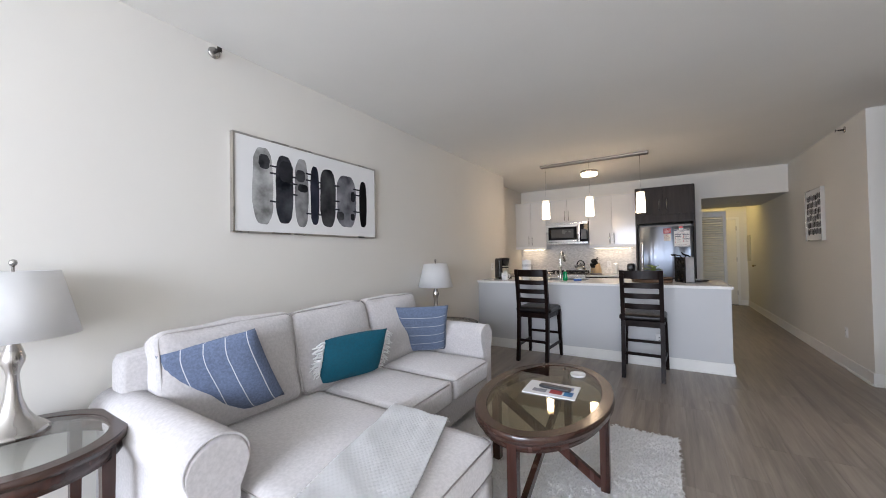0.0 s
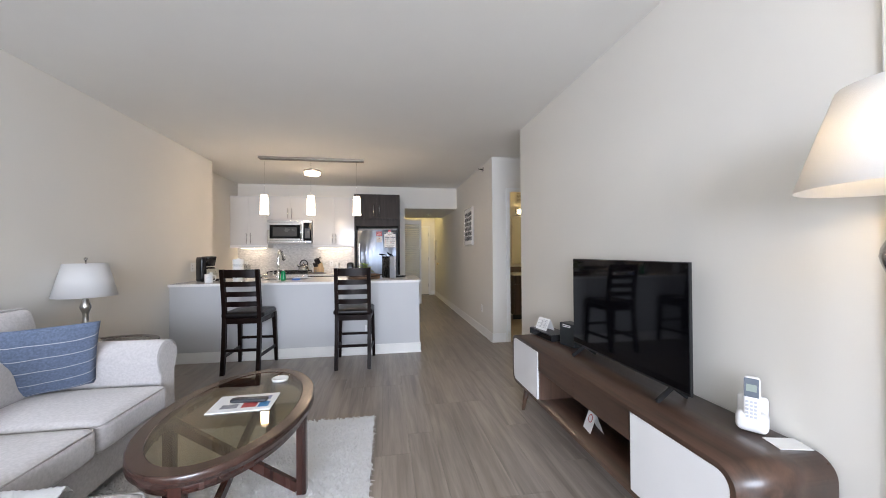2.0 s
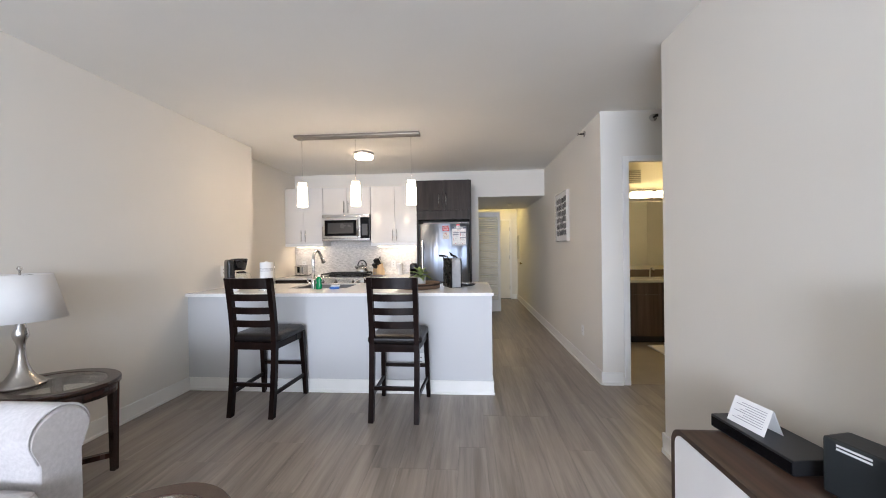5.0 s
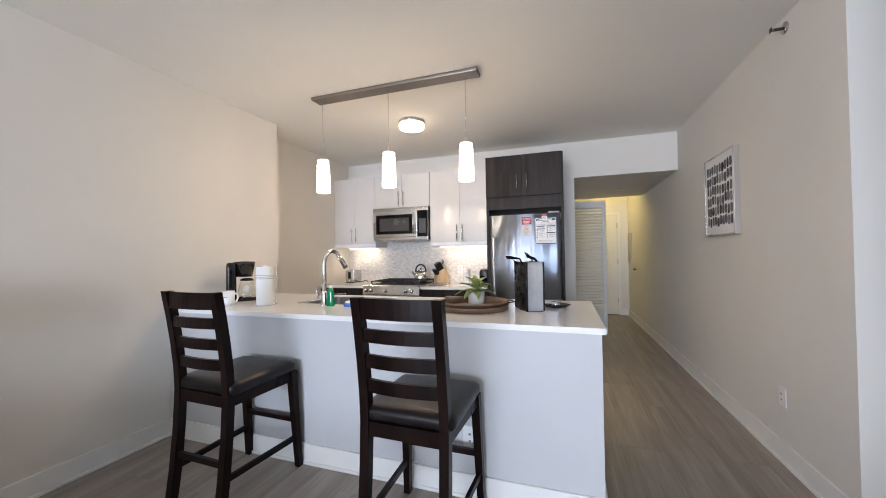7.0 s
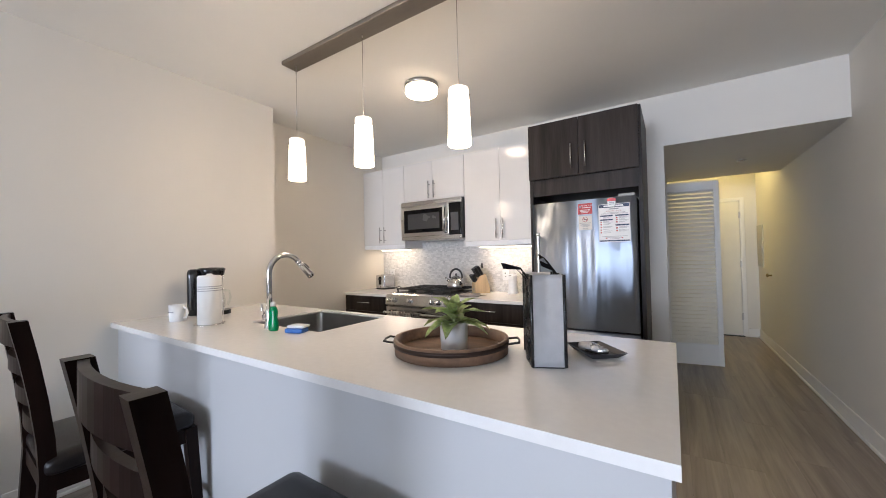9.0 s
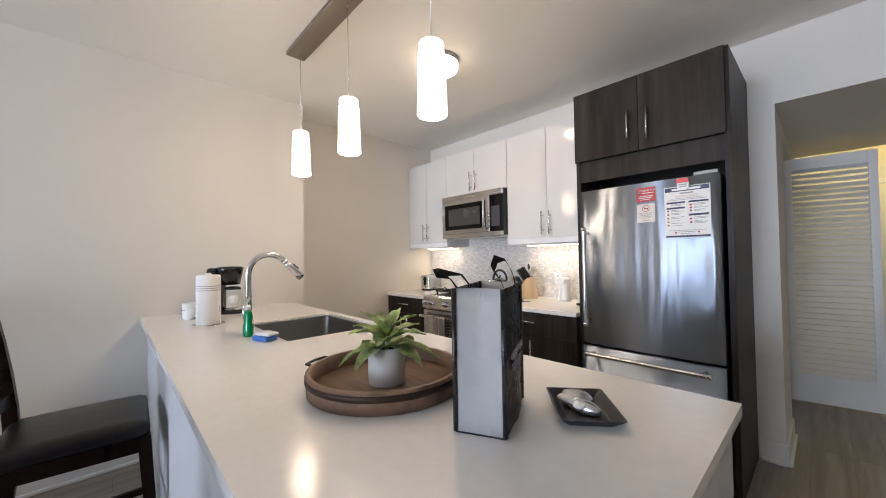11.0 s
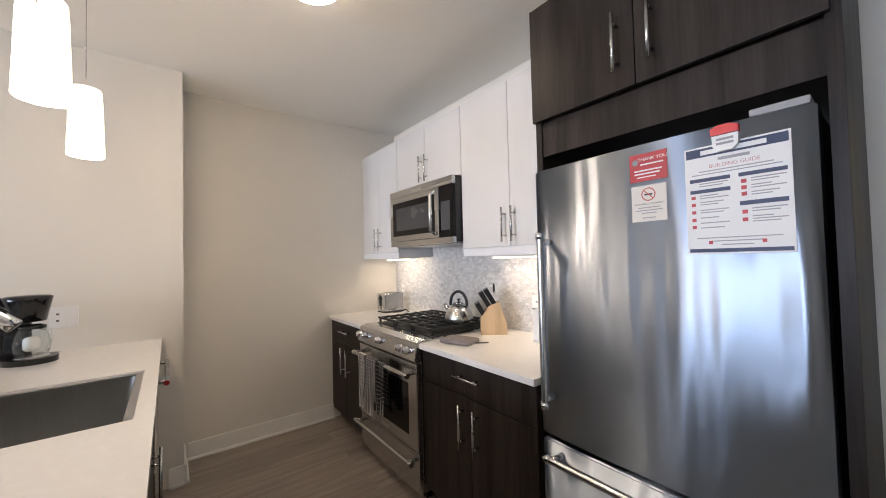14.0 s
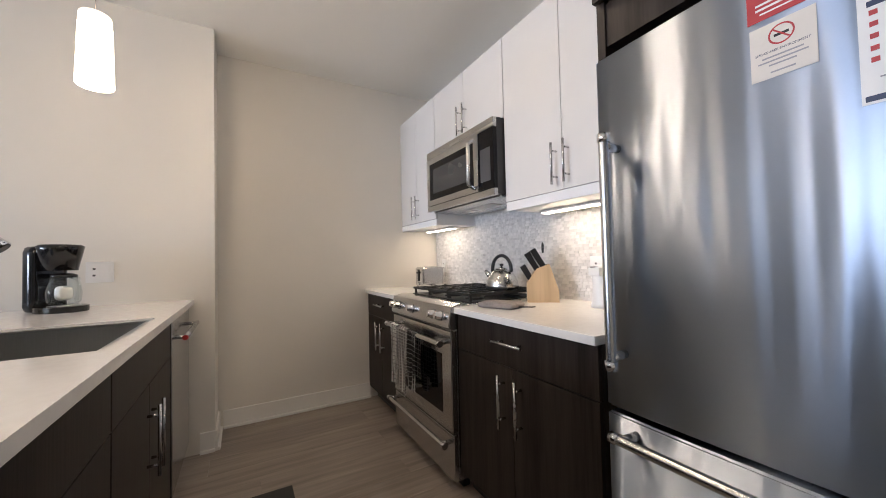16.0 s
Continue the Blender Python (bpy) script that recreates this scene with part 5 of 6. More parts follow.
part("top", B(2.73, 6.42, 0.85, 4.16, BY, 0.89, 0.004), mat("cream_top", (0.68, 0.63, 0.52), 0.25), vn)
part("backsplash", B(2.73, BY - 0.02, 0.89, 4.16, BY, 1.0, 0.003), mat("brown_stone", (0.12, 0.085, 0.06), 0.3), vn)
bm = bmesh.new()
tube(bm, [(3.25, 6.82, 0.89), (3.25, 6.82, 1.0), (3.25, 6.76, 1.03), (3.25, 6.7, 1.01)], 0.012, 10)
part("tap", bm, CHROME, vn)
tp = thing("soap_tray", "dark dish with small toiletries on the vanity", "tray")
part("dish", lathe(bmesh.new(), [(0.0, 0.89), (0.1, 0.892), (0.11, 0.92), (0.105, 0.92), (0.095, 0.9), (0.0, 0.9)], 24, (3.5, 6.72, 0)), mat("dark_dish", (0.06, 0.03, 0.02), 0.3), tp)
part("soap", soft(bmesh.new(), (3.5, 6.72, 0.92), (0.09, 0.06, 0.04), 0.015, n=5), WHITE, tp)
mr = thing("bathroom_mirror", "wide frameless bathroom mirror above the vanity", "mirror")
part("glass", B(2.9, BY - 0.012, 1.06, 4.1, BY - 0.002, 2.03), MIRROR, mr)
vl = thing("vanity_light", "lit two-lamp vanity light with a metal frame", "wall lamp")
part("back_plate", B(2.98, BY - 0.05, 2.07, 4.0, BY, 2.2, 0.004), NICKEL, vl)
for x0 in (3.03, 3.37, 3.71):
    part("diffuser", soft(bmesh.new(), (x0 + 0.15, BY - 0.085, 2.135), (0.3, 0.07, 0.095), 0.03, n=6), mat("lit_bath_glass", (0.9, 0.85, 0.75), 0.4, emit=BATH, emit_color=(1.0, 0.78, 0.42), bump=0), vl)
gr = thing("air_vent", "small white slatted air vent high on the bathroom wall", "vent")
part("frame", B(3.0, BY - 0.012, 2.31, 3.2, BY, 2.53, 0.003), mat("vent_paint", (0.62, 0.57, 0.45), 0.5), gr)
for k in range(7):
    part("slat", B(3.015, BY - 0.02, 2.325 + 0.028 * k, 3.185, BY - 0.0125, 2.341 + 0.028 * k), mat("vent_slat", (0.3, 0.27, 0.2), 0.5), gr)
bmat = thing("bath_mat", "white bath mat on the bathroom floor", "mat")
part("pile", soft(bmesh.new(), (3.35, 6.05, 0.014), (0.8, 0.5, 0.02), 0.009, n=8), WOOL, bmat)

# ---- pictures ----


def ink(name, tone, seed, wash=0.5):
    """Watered ink: dark pools, pale washes."""
    m = bpy.data.materials.new(name)
    m.use_nodes = True
    n, l = m.node_tree.nodes, m.node_tree.links
    b = n["Principled BSDF"]
    tc, nz, rp, mp_ = n.new("ShaderNodeTexCoord"), n.new("ShaderNodeTexNoise"), n.new("ShaderNodeValToRGB"), n.new("ShaderNodeMapping")
    mp_.inputs["Location"].default_value = (seed, seed * 2.3, seed * 0.7)
    nz.inputs["Scale"].default_value, nz.inputs["Detail"].default_value = 7, 8
    rp.color_ramp.elements[0].position, rp.color_ramp.elements[1].position = 0.28, 0.75
    rp.color_ramp.elements[0].color = (*[c * 0.25 for c in tone], 1)
    rp.color_ramp.elements[1].color = (*[c + (0.75 - c) * wash for c in tone], 1)
    l.new(tc.outputs["Object"], mp_.inputs[0])
    l.new(mp_.outputs[0], nz.inputs["Vector"])
    l.new(nz.outputs[0], rp.inputs[0])
    l.new(rp.outputs[0], b.inputs["Base Color"])
    b.inputs["Roughness"].default_value = 0.85
    b.inputs["Specular IOR Level"].default_value = 0.15
    return m


def blob(c, a, h, seed, depth=0.0012, lean=0.0):
    """A brush mark: a tall rounded outline with a wavering edge, in the xz plane."""
    n_ = 56
    pts = []
    for k in range(n_):
        t_ = 2 * math.pi * k / n_
        cs, sn = math.cos(t_), math.sin(t_)
        w = 1 + 0.12 * noise.noise(Vector((cs * 2 + seed, sn * 2, seed))) + 0.05 * noise.noise(Vector((cs * 6, sn * 6, seed * 3)))
        x_ = a * math.copysign(abs(cs) ** 0.6, cs) * w
        z_ = h * math.copysign(abs(sn) ** 0.75, sn) * (1 + 0.03 * noise.noise(Vector((cs * 3, seed, 0))))
        pts.append((c[0] + x_ + lean * z_, c[1] + z_))
    return prism(bmesh.new(), pts, -depth, 0)


art = thing("wall_picture", "wide abstract ink print in a thin silver frame", "picture", pose(WL + 0.002, 1.71, 1.83, 0, 0, 90))
AW, AH = 1.33, 0.66
for x0, z0, x1, z1 in ((-AW / 2, -AH / 2, AW / 2, -AH / 2 + 0.012), (-AW / 2, AH / 2 - 0.012, AW / 2, AH / 2), (-AW / 2, -AH / 2 + 0.012, -AW / 2 + 0.012, AH / 2 - 0.012), (AW / 2 - 0.012, -AH / 2 + 0.012, AW / 2, AH / 2 - 0.012)):
    part("frame", B(x0, -0.036, z0, x1, 0, z1, 0.001), NICKEL, art)
part("print", B(-AW / 2 + 0.012, -0.03, -AH / 2 + 0.012, AW / 2 - 0.012, -0.002, AH / 2 - 0.012), PAPER, art)
strokes = [  # place, half-width, half-height, tone, wash
    (-0.46, 0.07, 0.24, (0.3, 0.3, 0.27), 0.75), (-0.295, 0.065, 0.225, (0.012, 0.015, 0.028), 0.1), (-0.15, 0.055, 0.235, (0.09, 0.085, 0.085), 0.5), (-0.03, 0.04, 0.21, (0.006, 0.01, 0.032), 0.05), (0.1, 0.075, 0.215, (0.02, 0.02, 0.024), 0.1), (0.3, 0.1, 0.205, (0.085, 0.085, 0.12), 0.4), (0.5, 0.042, 0.19, (0.003, 0.003, 0.004), 0.01)]
for k, (x_, a_, h_, tone, ws) in enumerate(strokes):
    part("brush_stroke", turn(blob((x_, 0.0 - 0.004 * k), a_ * 1.08, h_ * 1.1, 3.1 * k + 1), pose(0, -0.0302, 0)), ink("ink_wash", tone, 1.7 * k, ws), art)
blots = [(-0.45, 0.17, 0.04, 0.05, 0.15), (-0.28, 0.13, 0.055, 0.075, 0.04), (-0.16, 0.12, 0.04, 0.045, 0.12), (-0.14, 0.03, 0.045, 0.03, 0.06), (0.375, 0.03, 0.024, 0.045, 0.03), (0.37, -0.15, 0.024, 0.03, 0.03), (0.23, -0.15, 0.04, 0.035, 0.2)]
for k, (x_, z_, a_, h_, ws) in enumerate(blots):
    part("ink_blot", turn(blob((x_, z_), a_, h_, 7.7 * k + 2), pose(0, -0.0311, 0)), ink("ink_pool", (0.012, 0.012, 0.018), 2.3 * k, ws), art)
random.seed(3)
for k in range(6):
    xa = (strokes[k][0] + strokes[k][1] * 0.9, strokes[k + 1][0] - strokes[k + 1][1] * 0.9)
    for z_ in random.sample((-0.16, -0.1, -0.03, 0.05, 0.1, 0.15), 3):
        part("ink_bridge", B(xa[0] - 0.012, -0.0316, z_ - 0.006, xa[1] + 0.012, -0.0303, z_ + 0.006), ink("ink_dark", (0.02, 0.02, 0.03), k, 0.05), art)

art2 = thing("wall_picture", "tall framed grid of grey ink dabs on the hall wall", "picture", pose(WH - 0.002, 6.28, 1.765, 0, 0, -90))
for x0, z0, x1, z1 in ((-0.29, -0.335, 0.29, -0.323), (-0.29, 0.323, 0.29, 0.335), (-0.29, -0.323, -0.278, 0.323), (0.278, -0.323, 0.29, 0.323)):
    part("frame", B(x0, -0.038, z0, x1, 0, z1, 0.001), NICKEL, art2)
part("print", B(-0.278, -0.03, -0.323, 0.278, -0.002, 0.323), PAPER, art2)
random.seed(12)
greys = [ink("grey_dab", (g_, g_ * 1.0, g_ * 1.1), 5.0 * g_, 0.25) for g_ in (0.02, 0.06, 0.12, 0.2, 0.3)]
for r_ in range(6):
    for c_ in range(10):
        part("ink_dab", turn(blob((-0.225 + 0.05 * c_, 0.225 - 0.088 * r_ + random.uniform(-0.01, 0.01)), 0.019 + random.uniform(-0.002, 0.005), 0.038, r_ * 11.0 + c_), pose(0, -0.0302, 0)), random.choice(greys), art2)

# ---- lettering ----


def words(text, size, m, parent, material, name="lettering", align="CENTER"):
    cu = bpy.data.curves.new("text", "FONT")
    cu.body, cu.size, cu.align_x, cu.align_y, cu.extrude = text, size, align, "CENTER", 0.0002
    tmp = bpy.data.objects.new("text", cu)
    scene.collection.objects.link(tmp)
    me = bpy.data.meshes.new_from_object(tmp)
    bpy.data.objects.remove(tmp)
    me.materials.clear()
    me.materials.append(material)
    ob = new(name, me)
    ob.parent = parent
    ob.matrix_basis = m @ pose(0, 0, 0, 90, 0, 0)
    return ob


RED = mat("red_print", (0.42, 0.035, 0.04), 0.5, var=0.03, bump=0)
NAVY = mat("navy_print", (0.02, 0.035, 0.09), 0.5, var=0.03, bump=0)
GREYP = mat("grey_print", (0.32, 0.32, 0.34), 0.6, var=0.03, bump=0)
BEIGE = mat("pale_card", (0.68, 0.64, 0.58), 0.6, var=0.02)


def fridge_y(x_):
    k = 2 * (x_ - FX0) / (FX1 - FX0) - 1
    return FY - 0.012 * (1 - k * k)


def bars(parent, m, rows, material):
    for x0, z0, x1, z1 in rows:
        part("printed_line", B(x0, -0.0013, z0, x1, -0.0009, z1), material, parent, at=m)


s1 = thing("fridge_notice", "small red thank-you card stuck on the fridge", "notice", pose(0.218, fridge_y(0.2) - 0.0005, 1.663, 0, 0, -0.5) @ Matrix.Scale(1.07, 4), "fridge notices")
part("card", B(-0.049, -0.001, -0.039, 0.049, 0, 0.039), RED, s1)
words("THANK YOU", 0.013, pose(0.012, -0.0012, 0.022), s1, PAPER)
bars(s1, pose(0, 0, 0), [(-0.02, 0.006, 0.04, 0.01), (-0.036, -0.011, 0.036, -0.007), (-0.036, -0.02, 0.03, -0.016), (-0.03, -0.029, 0.02, -0.026)], PAPER)
part("picture_mark", lathe(bmesh.new(), [(0.0, 0), (0.009, 0.0), (0.009, 0.0005), (0, 0.0005)], 12, (0, 0, 0)), GREYP, s1, at=pose(-0.033, -0.0013, 0.016, 90, 0, 0))
s2 = thing("fridge_notice", "pale no-smoking card stuck on the fridge", "notice", pose(0.217, fridge_y(0.2) - 0.0005, 1.554, 0, 0, -0.5) @ Matrix.Scale(1.02, 4), "fridge notices")
part("card", B(-0.048, -0.001, -0.053, 0.048, 0, 0.053), BEIGE, s2)
bm = bmesh.new()
for k in range(24):
    a0, a1 = 2 * math.pi * k / 24, 2 * math.pi * (k + 1) / 24
    q = [bm.verts.new((r_ * math.cos(a_), -0.0013, r_ * math.sin(a_))) for r_, a_ in ((0.0165, a0), (0.0165, a1), (0.0195, a1), (0.0195, a0))]
    bm.faces.new(q)
q = [bm.verts.new((x_, -0.00135, z_)) for x_, z_ in ((-0.0125, 0.0105), (-0.0105, 0.0125), (0.0125, -0.0105), (0.0105, -0.0125))]
bm.faces.new(q)
part("no_smoking_ring", bm, RED, s2, at=pose(0, 0, 0.026))
part("cigarette", B(-0.011, -0.0012, -0.003, 0.011, -0.001, 0.002), BLACK, s2, at=pose(0, 0, 0.026))
words("SMOKE-FREE ENVIRONMENT", 0.0062, pose(0, -0.0012, -0.002), s2, NAVY)
bars(s2, pose(0, 0, 0), [(-0.03, -0.014, 0.03, -0.011), (-0.036, -0.022, 0.036, -0.019), (-0.02, -0.03, 0.02, -0.027), (-0.018, -0.044, 0.018, -0.041)], GREYP)
s3 = thing("fridge_notice", "large white building guide sheet on the fridge", "notice", pose(0.42, fridge_y(0.43) - 0.0015, 1.542, 0, 0, 1.0) @ Matrix.Scale(1.07, 4), "fridge notices")
part("sheet", B(-0.1, -0.001, -0.134, 0.1, 0, 0.134), PAPER, s3)
bars(s3, pose(0, 0, 0), [(-0.096, 0.108, 0.096, 0.13), (-0.096, -0.13, 0.096, -0.121), (-0.09, 0.046, -0.008, 0.055), (0.008, 0.046, 0.092, 0.055), (-0.09, 0.018, -0.008, 0.027), (0.008, -0.022, 0.092, -0.012)], NAVY)
bars(s3, pose(0, -0.0005, 0), [(-0.065, 0.113, 0.06, 0.124)], PAPER)
words("BUILDING GUIDE", 0.0125, pose(0, -0.0012, 0.082), s3, mat("pale_red_print", (0.5, 0.25, 0.25), 0.6, bump=0))
bars(s3, pose(0, 0, 0), [(-0.03, 0.094, 0.03, 0.101)], GREYP)
bars(s3, pose(0, 0, 0), [(-0.07, 0.07, 0.07, 0.0725), (-0.085, 0.063, 0.085, 0.0655)] + [(-0.07 + 0.0, z_, -0.012 - 0.01 * (k % 3), z_ + 0.0025) for k, z_ in enumerate((0.04, 0.034, 0.01, 0.004, -0.006, -0.012, -0.026, -0.032, -0.045, -0.058, -0.07))] + [(0.03, z_, 0.09 - 0.012 * (k % 3), z_ + 0.0025) for k, z_ in enumerate((0.038, 0.032, 0.022, 0.016, 0.006, 0.0, -0.032, -0.038, -0.05, -0.056, -0.062))] + [(-0.08, -0.096, 0.08, -0.0935), (-0.05, -0.104, 0.05, -0.1015), (-0.03, -0.113, 0.03, -0.1105)], GREYP)
bars(s3, pose(0, -0.0002, 0), [(-0.088, z_, -0.079, z_ + 0.008) for z_ in (0.004, -0.014, -0.033, -0.052, -0.07)] + [(0.012, z_, 0.022, z_ + 0.009) for z_ in (0.03, 0.015, 0.0, -0.042, -0.06)] + [(-0.055, -0.11, -0.047, -0.102), (0.045, -0.11, 0.053, -0.102)], RED)
mgt = thing("fridge_magnet", "red and white bag clip magnet on the fridge", "magnet", pose(0.408, fridge_y(0.41) - 0.003, 1.692))
bm = prism(bmesh.new(), [(-0.028, 0.01), (-0.026, -0.018), (-0.014, -0.03), (0.014, -0.03), (0.026, -0.018), (0.028, 0.01)], -0.016, 0)
part("body", bm, WHITE, mgt)
part("grip", prism(bmesh.new(), [(-0.028, 0.011), (0.028, 0.011), (0.029, 0.028), (0.012, 0.035), (-0.012, 0.035), (-0.029, 0.028)], -0.022, 0), mat("red_plastic", (0.6, 0.02, 0.02), 0.35), mgt)
bars(mgt, pose(0, -0.0155, 0), [(-0.018, -0.004, 0.018, 0.002), (-0.018, -0.015, 0.018, -0.009)], GREYP)

# ---- things on the kitchen worktop ----
kt = thing("kettle", "brushed steel whistling kettle with a black handle on the range", "kettle", pose(-1.235, 7.225, 0.973))
part("body", lathe(bmesh.new(), [(0.0, 0), (0.09, 0.0), (0.098, 0.006), (0.1, 0.02), (0.093, 0.05), (0.075, 0.085), (0.05, 0.11), (0.035, 0.118), (0.0, 0.119)], 40), STEELH, kt)
part("lid", lathe(bmesh.new(), [(0.036, 0.118), (0.034, 0.124), (0.01, 0.13), (0.0, 0.13)], 24), CHROME, kt)
part("lid_knob", lathe(bmesh.new(), [(0.006, 0.129), (0.006, 0.136), (0.013, 0.142), (0.011, 0.15), (0.0, 0.152)], 16), BLACK, kt)
part("spout", tube(bmesh.new(), [(-0.07, -0.02, 0.06), (-0.1, -0.03, 0.09), (-0.115, -0.034, 0.105)], 0.017, 14, 0.012), STEELH, kt)
bm = bmesh.new()
tube(bm, [(0.066 * math.cos(a_) * 1.0, 0.018 * math.cos(a_), 0.115 + 0.085 * math.sin(a_)) for a_ in [radians(-10 + 200 * k / 16) for k in range(17)]], 0.0105, 10)
part("handle", bm, BLACK, kt)

kb = thing("knife_block", "pale wooden knife block full of black-handled knives", "knife block", pose(-0.96, 7.29, CT, 0, 0, -40) @ Matrix.Scale(1.03, 4))
bm = bmesh.new()
prof = [(-0.085, 0.0), (0.075, 0.0), (0.075, 0.06), (0.03, 0.2), (-0.035, 0.175), (-0.085, 0.105)]
prism(bm, [(y_, z_) for y_, z_ in prof], -0.05, 0.05)
turn(bm, pose(0, 0, 0, 0, 0, 90))
PALE = wood("pale_beech", (0.42, 0.3, 0.17), (0.6, 0.45, 0.28), 0.45, "z")
part("block", bm, PALE, kb)
for r_, (y_, z_, L_) in enumerate(((-0.065, 0.13, 0.075), (-0.03, 0.18, 0.095), (0.005, 0.19, 0.105))):
    for c_ in range(5 if r_ == 0 else 3):
        xk = (c_ - (2 if r_ == 0 else 1)) * (0.018 if r_ == 0 else 0.03)
        bm = bmesh.new()
        bar(bm, (xk, y_, z_ - 0.01), (xk, y_ - L_ * 0.55, z_ + L_ * 0.83), 0.017, 0.028, (0, 1, 0), 0.018, 0.031)
        part("knife_handle", bm, BLACK, kb)
part("scissor_loop", tube(bmesh.new(), [(0.03 + 0.018 * math.cos(a_), 0.0, 0.285 + 0.024 * math.sin(a_)) for a_ in [2 * math.pi * k / 14 for k in range(15)]], 0.005, 8), BLACK, kb)
part("maker_mark", B(-0.012, -0.0862, 0.03, 0.012, -0.085, 0.055), GREYP, kb)

ts = thing("toaster", "small brushed steel two-slot toaster on the worktop", "toaster", pose(-2.33, 7.28, CT))
part("body", B(-0.075, -0.09, 0.012, 0.075, 0.12, 0.18, 0.022, 4), STEEL, ts)
part("base", B(-0.07, -0.085, 0.0, 0.07, 0.115, 0.012, 0.003), BLACK, ts)
part("lever_slot", B(-0.02, -0.0925, 0.06, 0.02, -0.0895, 0.16, 0.001), BLACKGL, ts)
part("lever", B(-0.016, -0.105, 0.125, 0.016, -0.0926, 0.14, 0.003), BLACK, ts)
part("dial", turn(lathe(bmesh.new(), [(0.014, 0), (0.013, 0.012), (0, 0.013)], 18), pose(0, -0.09, 0.035, 90, 0, 0)), CHROME, ts)
for y_ in (-0.015, 0.05):
    part("slot", B(-0.055, y_, 0.1795, 0.055, y_ + 0.025, 0.1812), BLACK, ts)
part("power_cord", tube(bmesh.new(), [(0.075, 0.0, 0.02), (0.12, -0.02, 0.01), (0.15, 0.02, 0.012), (0.13, 0.06, 0.012), (0.17, 0.08, 0.03), (0.19, 0.1, 0.006)], 0.006, 8), BLACK, ts)

cnr = thing("can_opener", "white electric can opener by the fridge", "can opener", pose(-0.62, 7.33, CT))
part("body", lathe(bmesh.new(), [(0.0, 0), (0.052, 0), (0.05, 0.02), (0.042, 0.1), (0.045, 0.17), (0.05, 0.185), (0.04, 0.2), (0.0, 0.205)], 28), WHITE, cnr)
part("cutter_head", B(-0.03, -0.06, 0.15, 0.03, -0.035, 0.19, 0.006), WHITE, cnr)
part("lever", B(-0.012, -0.07, 0.188, 0.012, -0.03, 0.196, 0.002), CHROME, cnr)
ce = thing("capsule_coffee_machine", "small black coffee machine in the worktop corner", "coffee machine", pose(-0.36, 7.28, CT))
part("body", soft(bmesh.new(), (0, 0, 0.1), (0.13, 0.2, 0.2), 0.045, n=8), BLACK, ce)
part("front_plate", B(-0.045, -0.108, 0.04, 0.045, -0.099, 0.11, 0.004), BLACKGL, ce)
part("drip_tray", B(-0.05, -0.16, 0.0, 0.05, -0.095, 0.02, 0.006), BLACK, ce)

ph_ = thing("pot_holder", "quilted grey oven mitt lying on the worktop", "oven mitt", pose(-0.92, 6.96, CT, 0, 0, 20))
part("pad", soft(bmesh.new(), (0, 0, 0.014), (0.2, 0.13, 0.026), 0.012, (0, 0, 0.006), 10, 0.004, 2), mat("grey_quilt", (0.24, 0.21, 0.2), 0.95, var=0.15, scale=40, bump=0.08), ph_)
part("loop", tube(bmesh.new(), [(0.1, 0, 0.008), (0.13, 0.02, 0.008), (0.15, 0.03, 0.008), (0.16, 0.05, 0.008)], 0.003, 6), BLACK, ph_)


def towel(x0, x1, drop, material, label, seed):
    t_ = thing("dish_towel", label, "towel", pose(0, 0, 0), "towels on the oven handle")
    bm_ = bmesh.new()
    yc, zc, r_ = YF - 0.087, 0.735, 0.018
    prof_ = [(yc + r_, zc - drop * 0.8 + drop * 0.8 * k / 8) for k in range(9)] + [(yc + r_ * math.cos(a_), zc + r_ * math.sin(a_)) for a_ in [math.pi * k / 8 for k in range(1, 8)]] + [(yc - r_, zc - drop * k / 12) for k in range(13)]
    n2 = 16
    grid_ = []
    for i in range(n2 + 1):
        u = i / n2
        line = []
        for k, (y_, z_) in enumerate(prof_):
            f = max(0.0, (zc - z_) / drop)
            wv = 0.010 * f * math.sin(u * 9 + seed) + 0.004 * math.sin(u * 23 + seed)
            line.append(bm_.verts.new((x0 + (x1 - x0) * (0.5 + (u - 0.5) * (1 - 0.1 * f)) + 0.006 * math.sin(4 * f + seed), y_ + (wv if y_ < yc else 0.3 * wv) , z_ + 0.01 * f * math.sin(u * 3 + seed))))
        grid_.append(line)
    for a_, b_ in zip(grid_, grid_[1:]):
        for k in range(len(prof_) - 1):
            f_ = bm_.faces.new((a_[k], b_[k], b_[k + 1], a_[k + 1]))
            f_.smooth = True
    bmesh.ops.solidify(bm_, geom=list(bm_.faces), thickness=0.004)
    part("cloth", bm_, material, t_)


towel(-1.735, -1.625, 0.36, striped("white_check_cloth", (0.85, 0.83, 0.8), (0.12, 0.11, 0.11), 2, 0.024, 0.0025, 0, cross=0), "white checked dish towel on the oven handle", 0.5)
towel(-1.61, -1.47, 0.37, striped("grey_check_cloth", (0.2, 0.18, 0.175), (0.8, 0.78, 0.75), 2, 0.018, 0.006, 0, cross=0), "grey and white checked dish towel on the oven handle", 1.7)
towel(-1.455, -1.35, 0.31, striped("dark_check_cloth", (0.04, 0.037, 0.04), (0.45, 0.44, 0.42), 2, 0.026, 0.0035, 0.006, cross=0), "dark checked dish towel on the oven handle", 3.1)

fm = thing("floor_mat", "dark kitchen floor mat in front of the sink", "mat")
part("pad", B(-1.55, 5.62, 0.0, -0.55, 6.07, 0.012, 0.004), mat("dark_rubber", (0.03, 0.03, 0.03), 0.8, var=0.15, bump=0.06), fm)

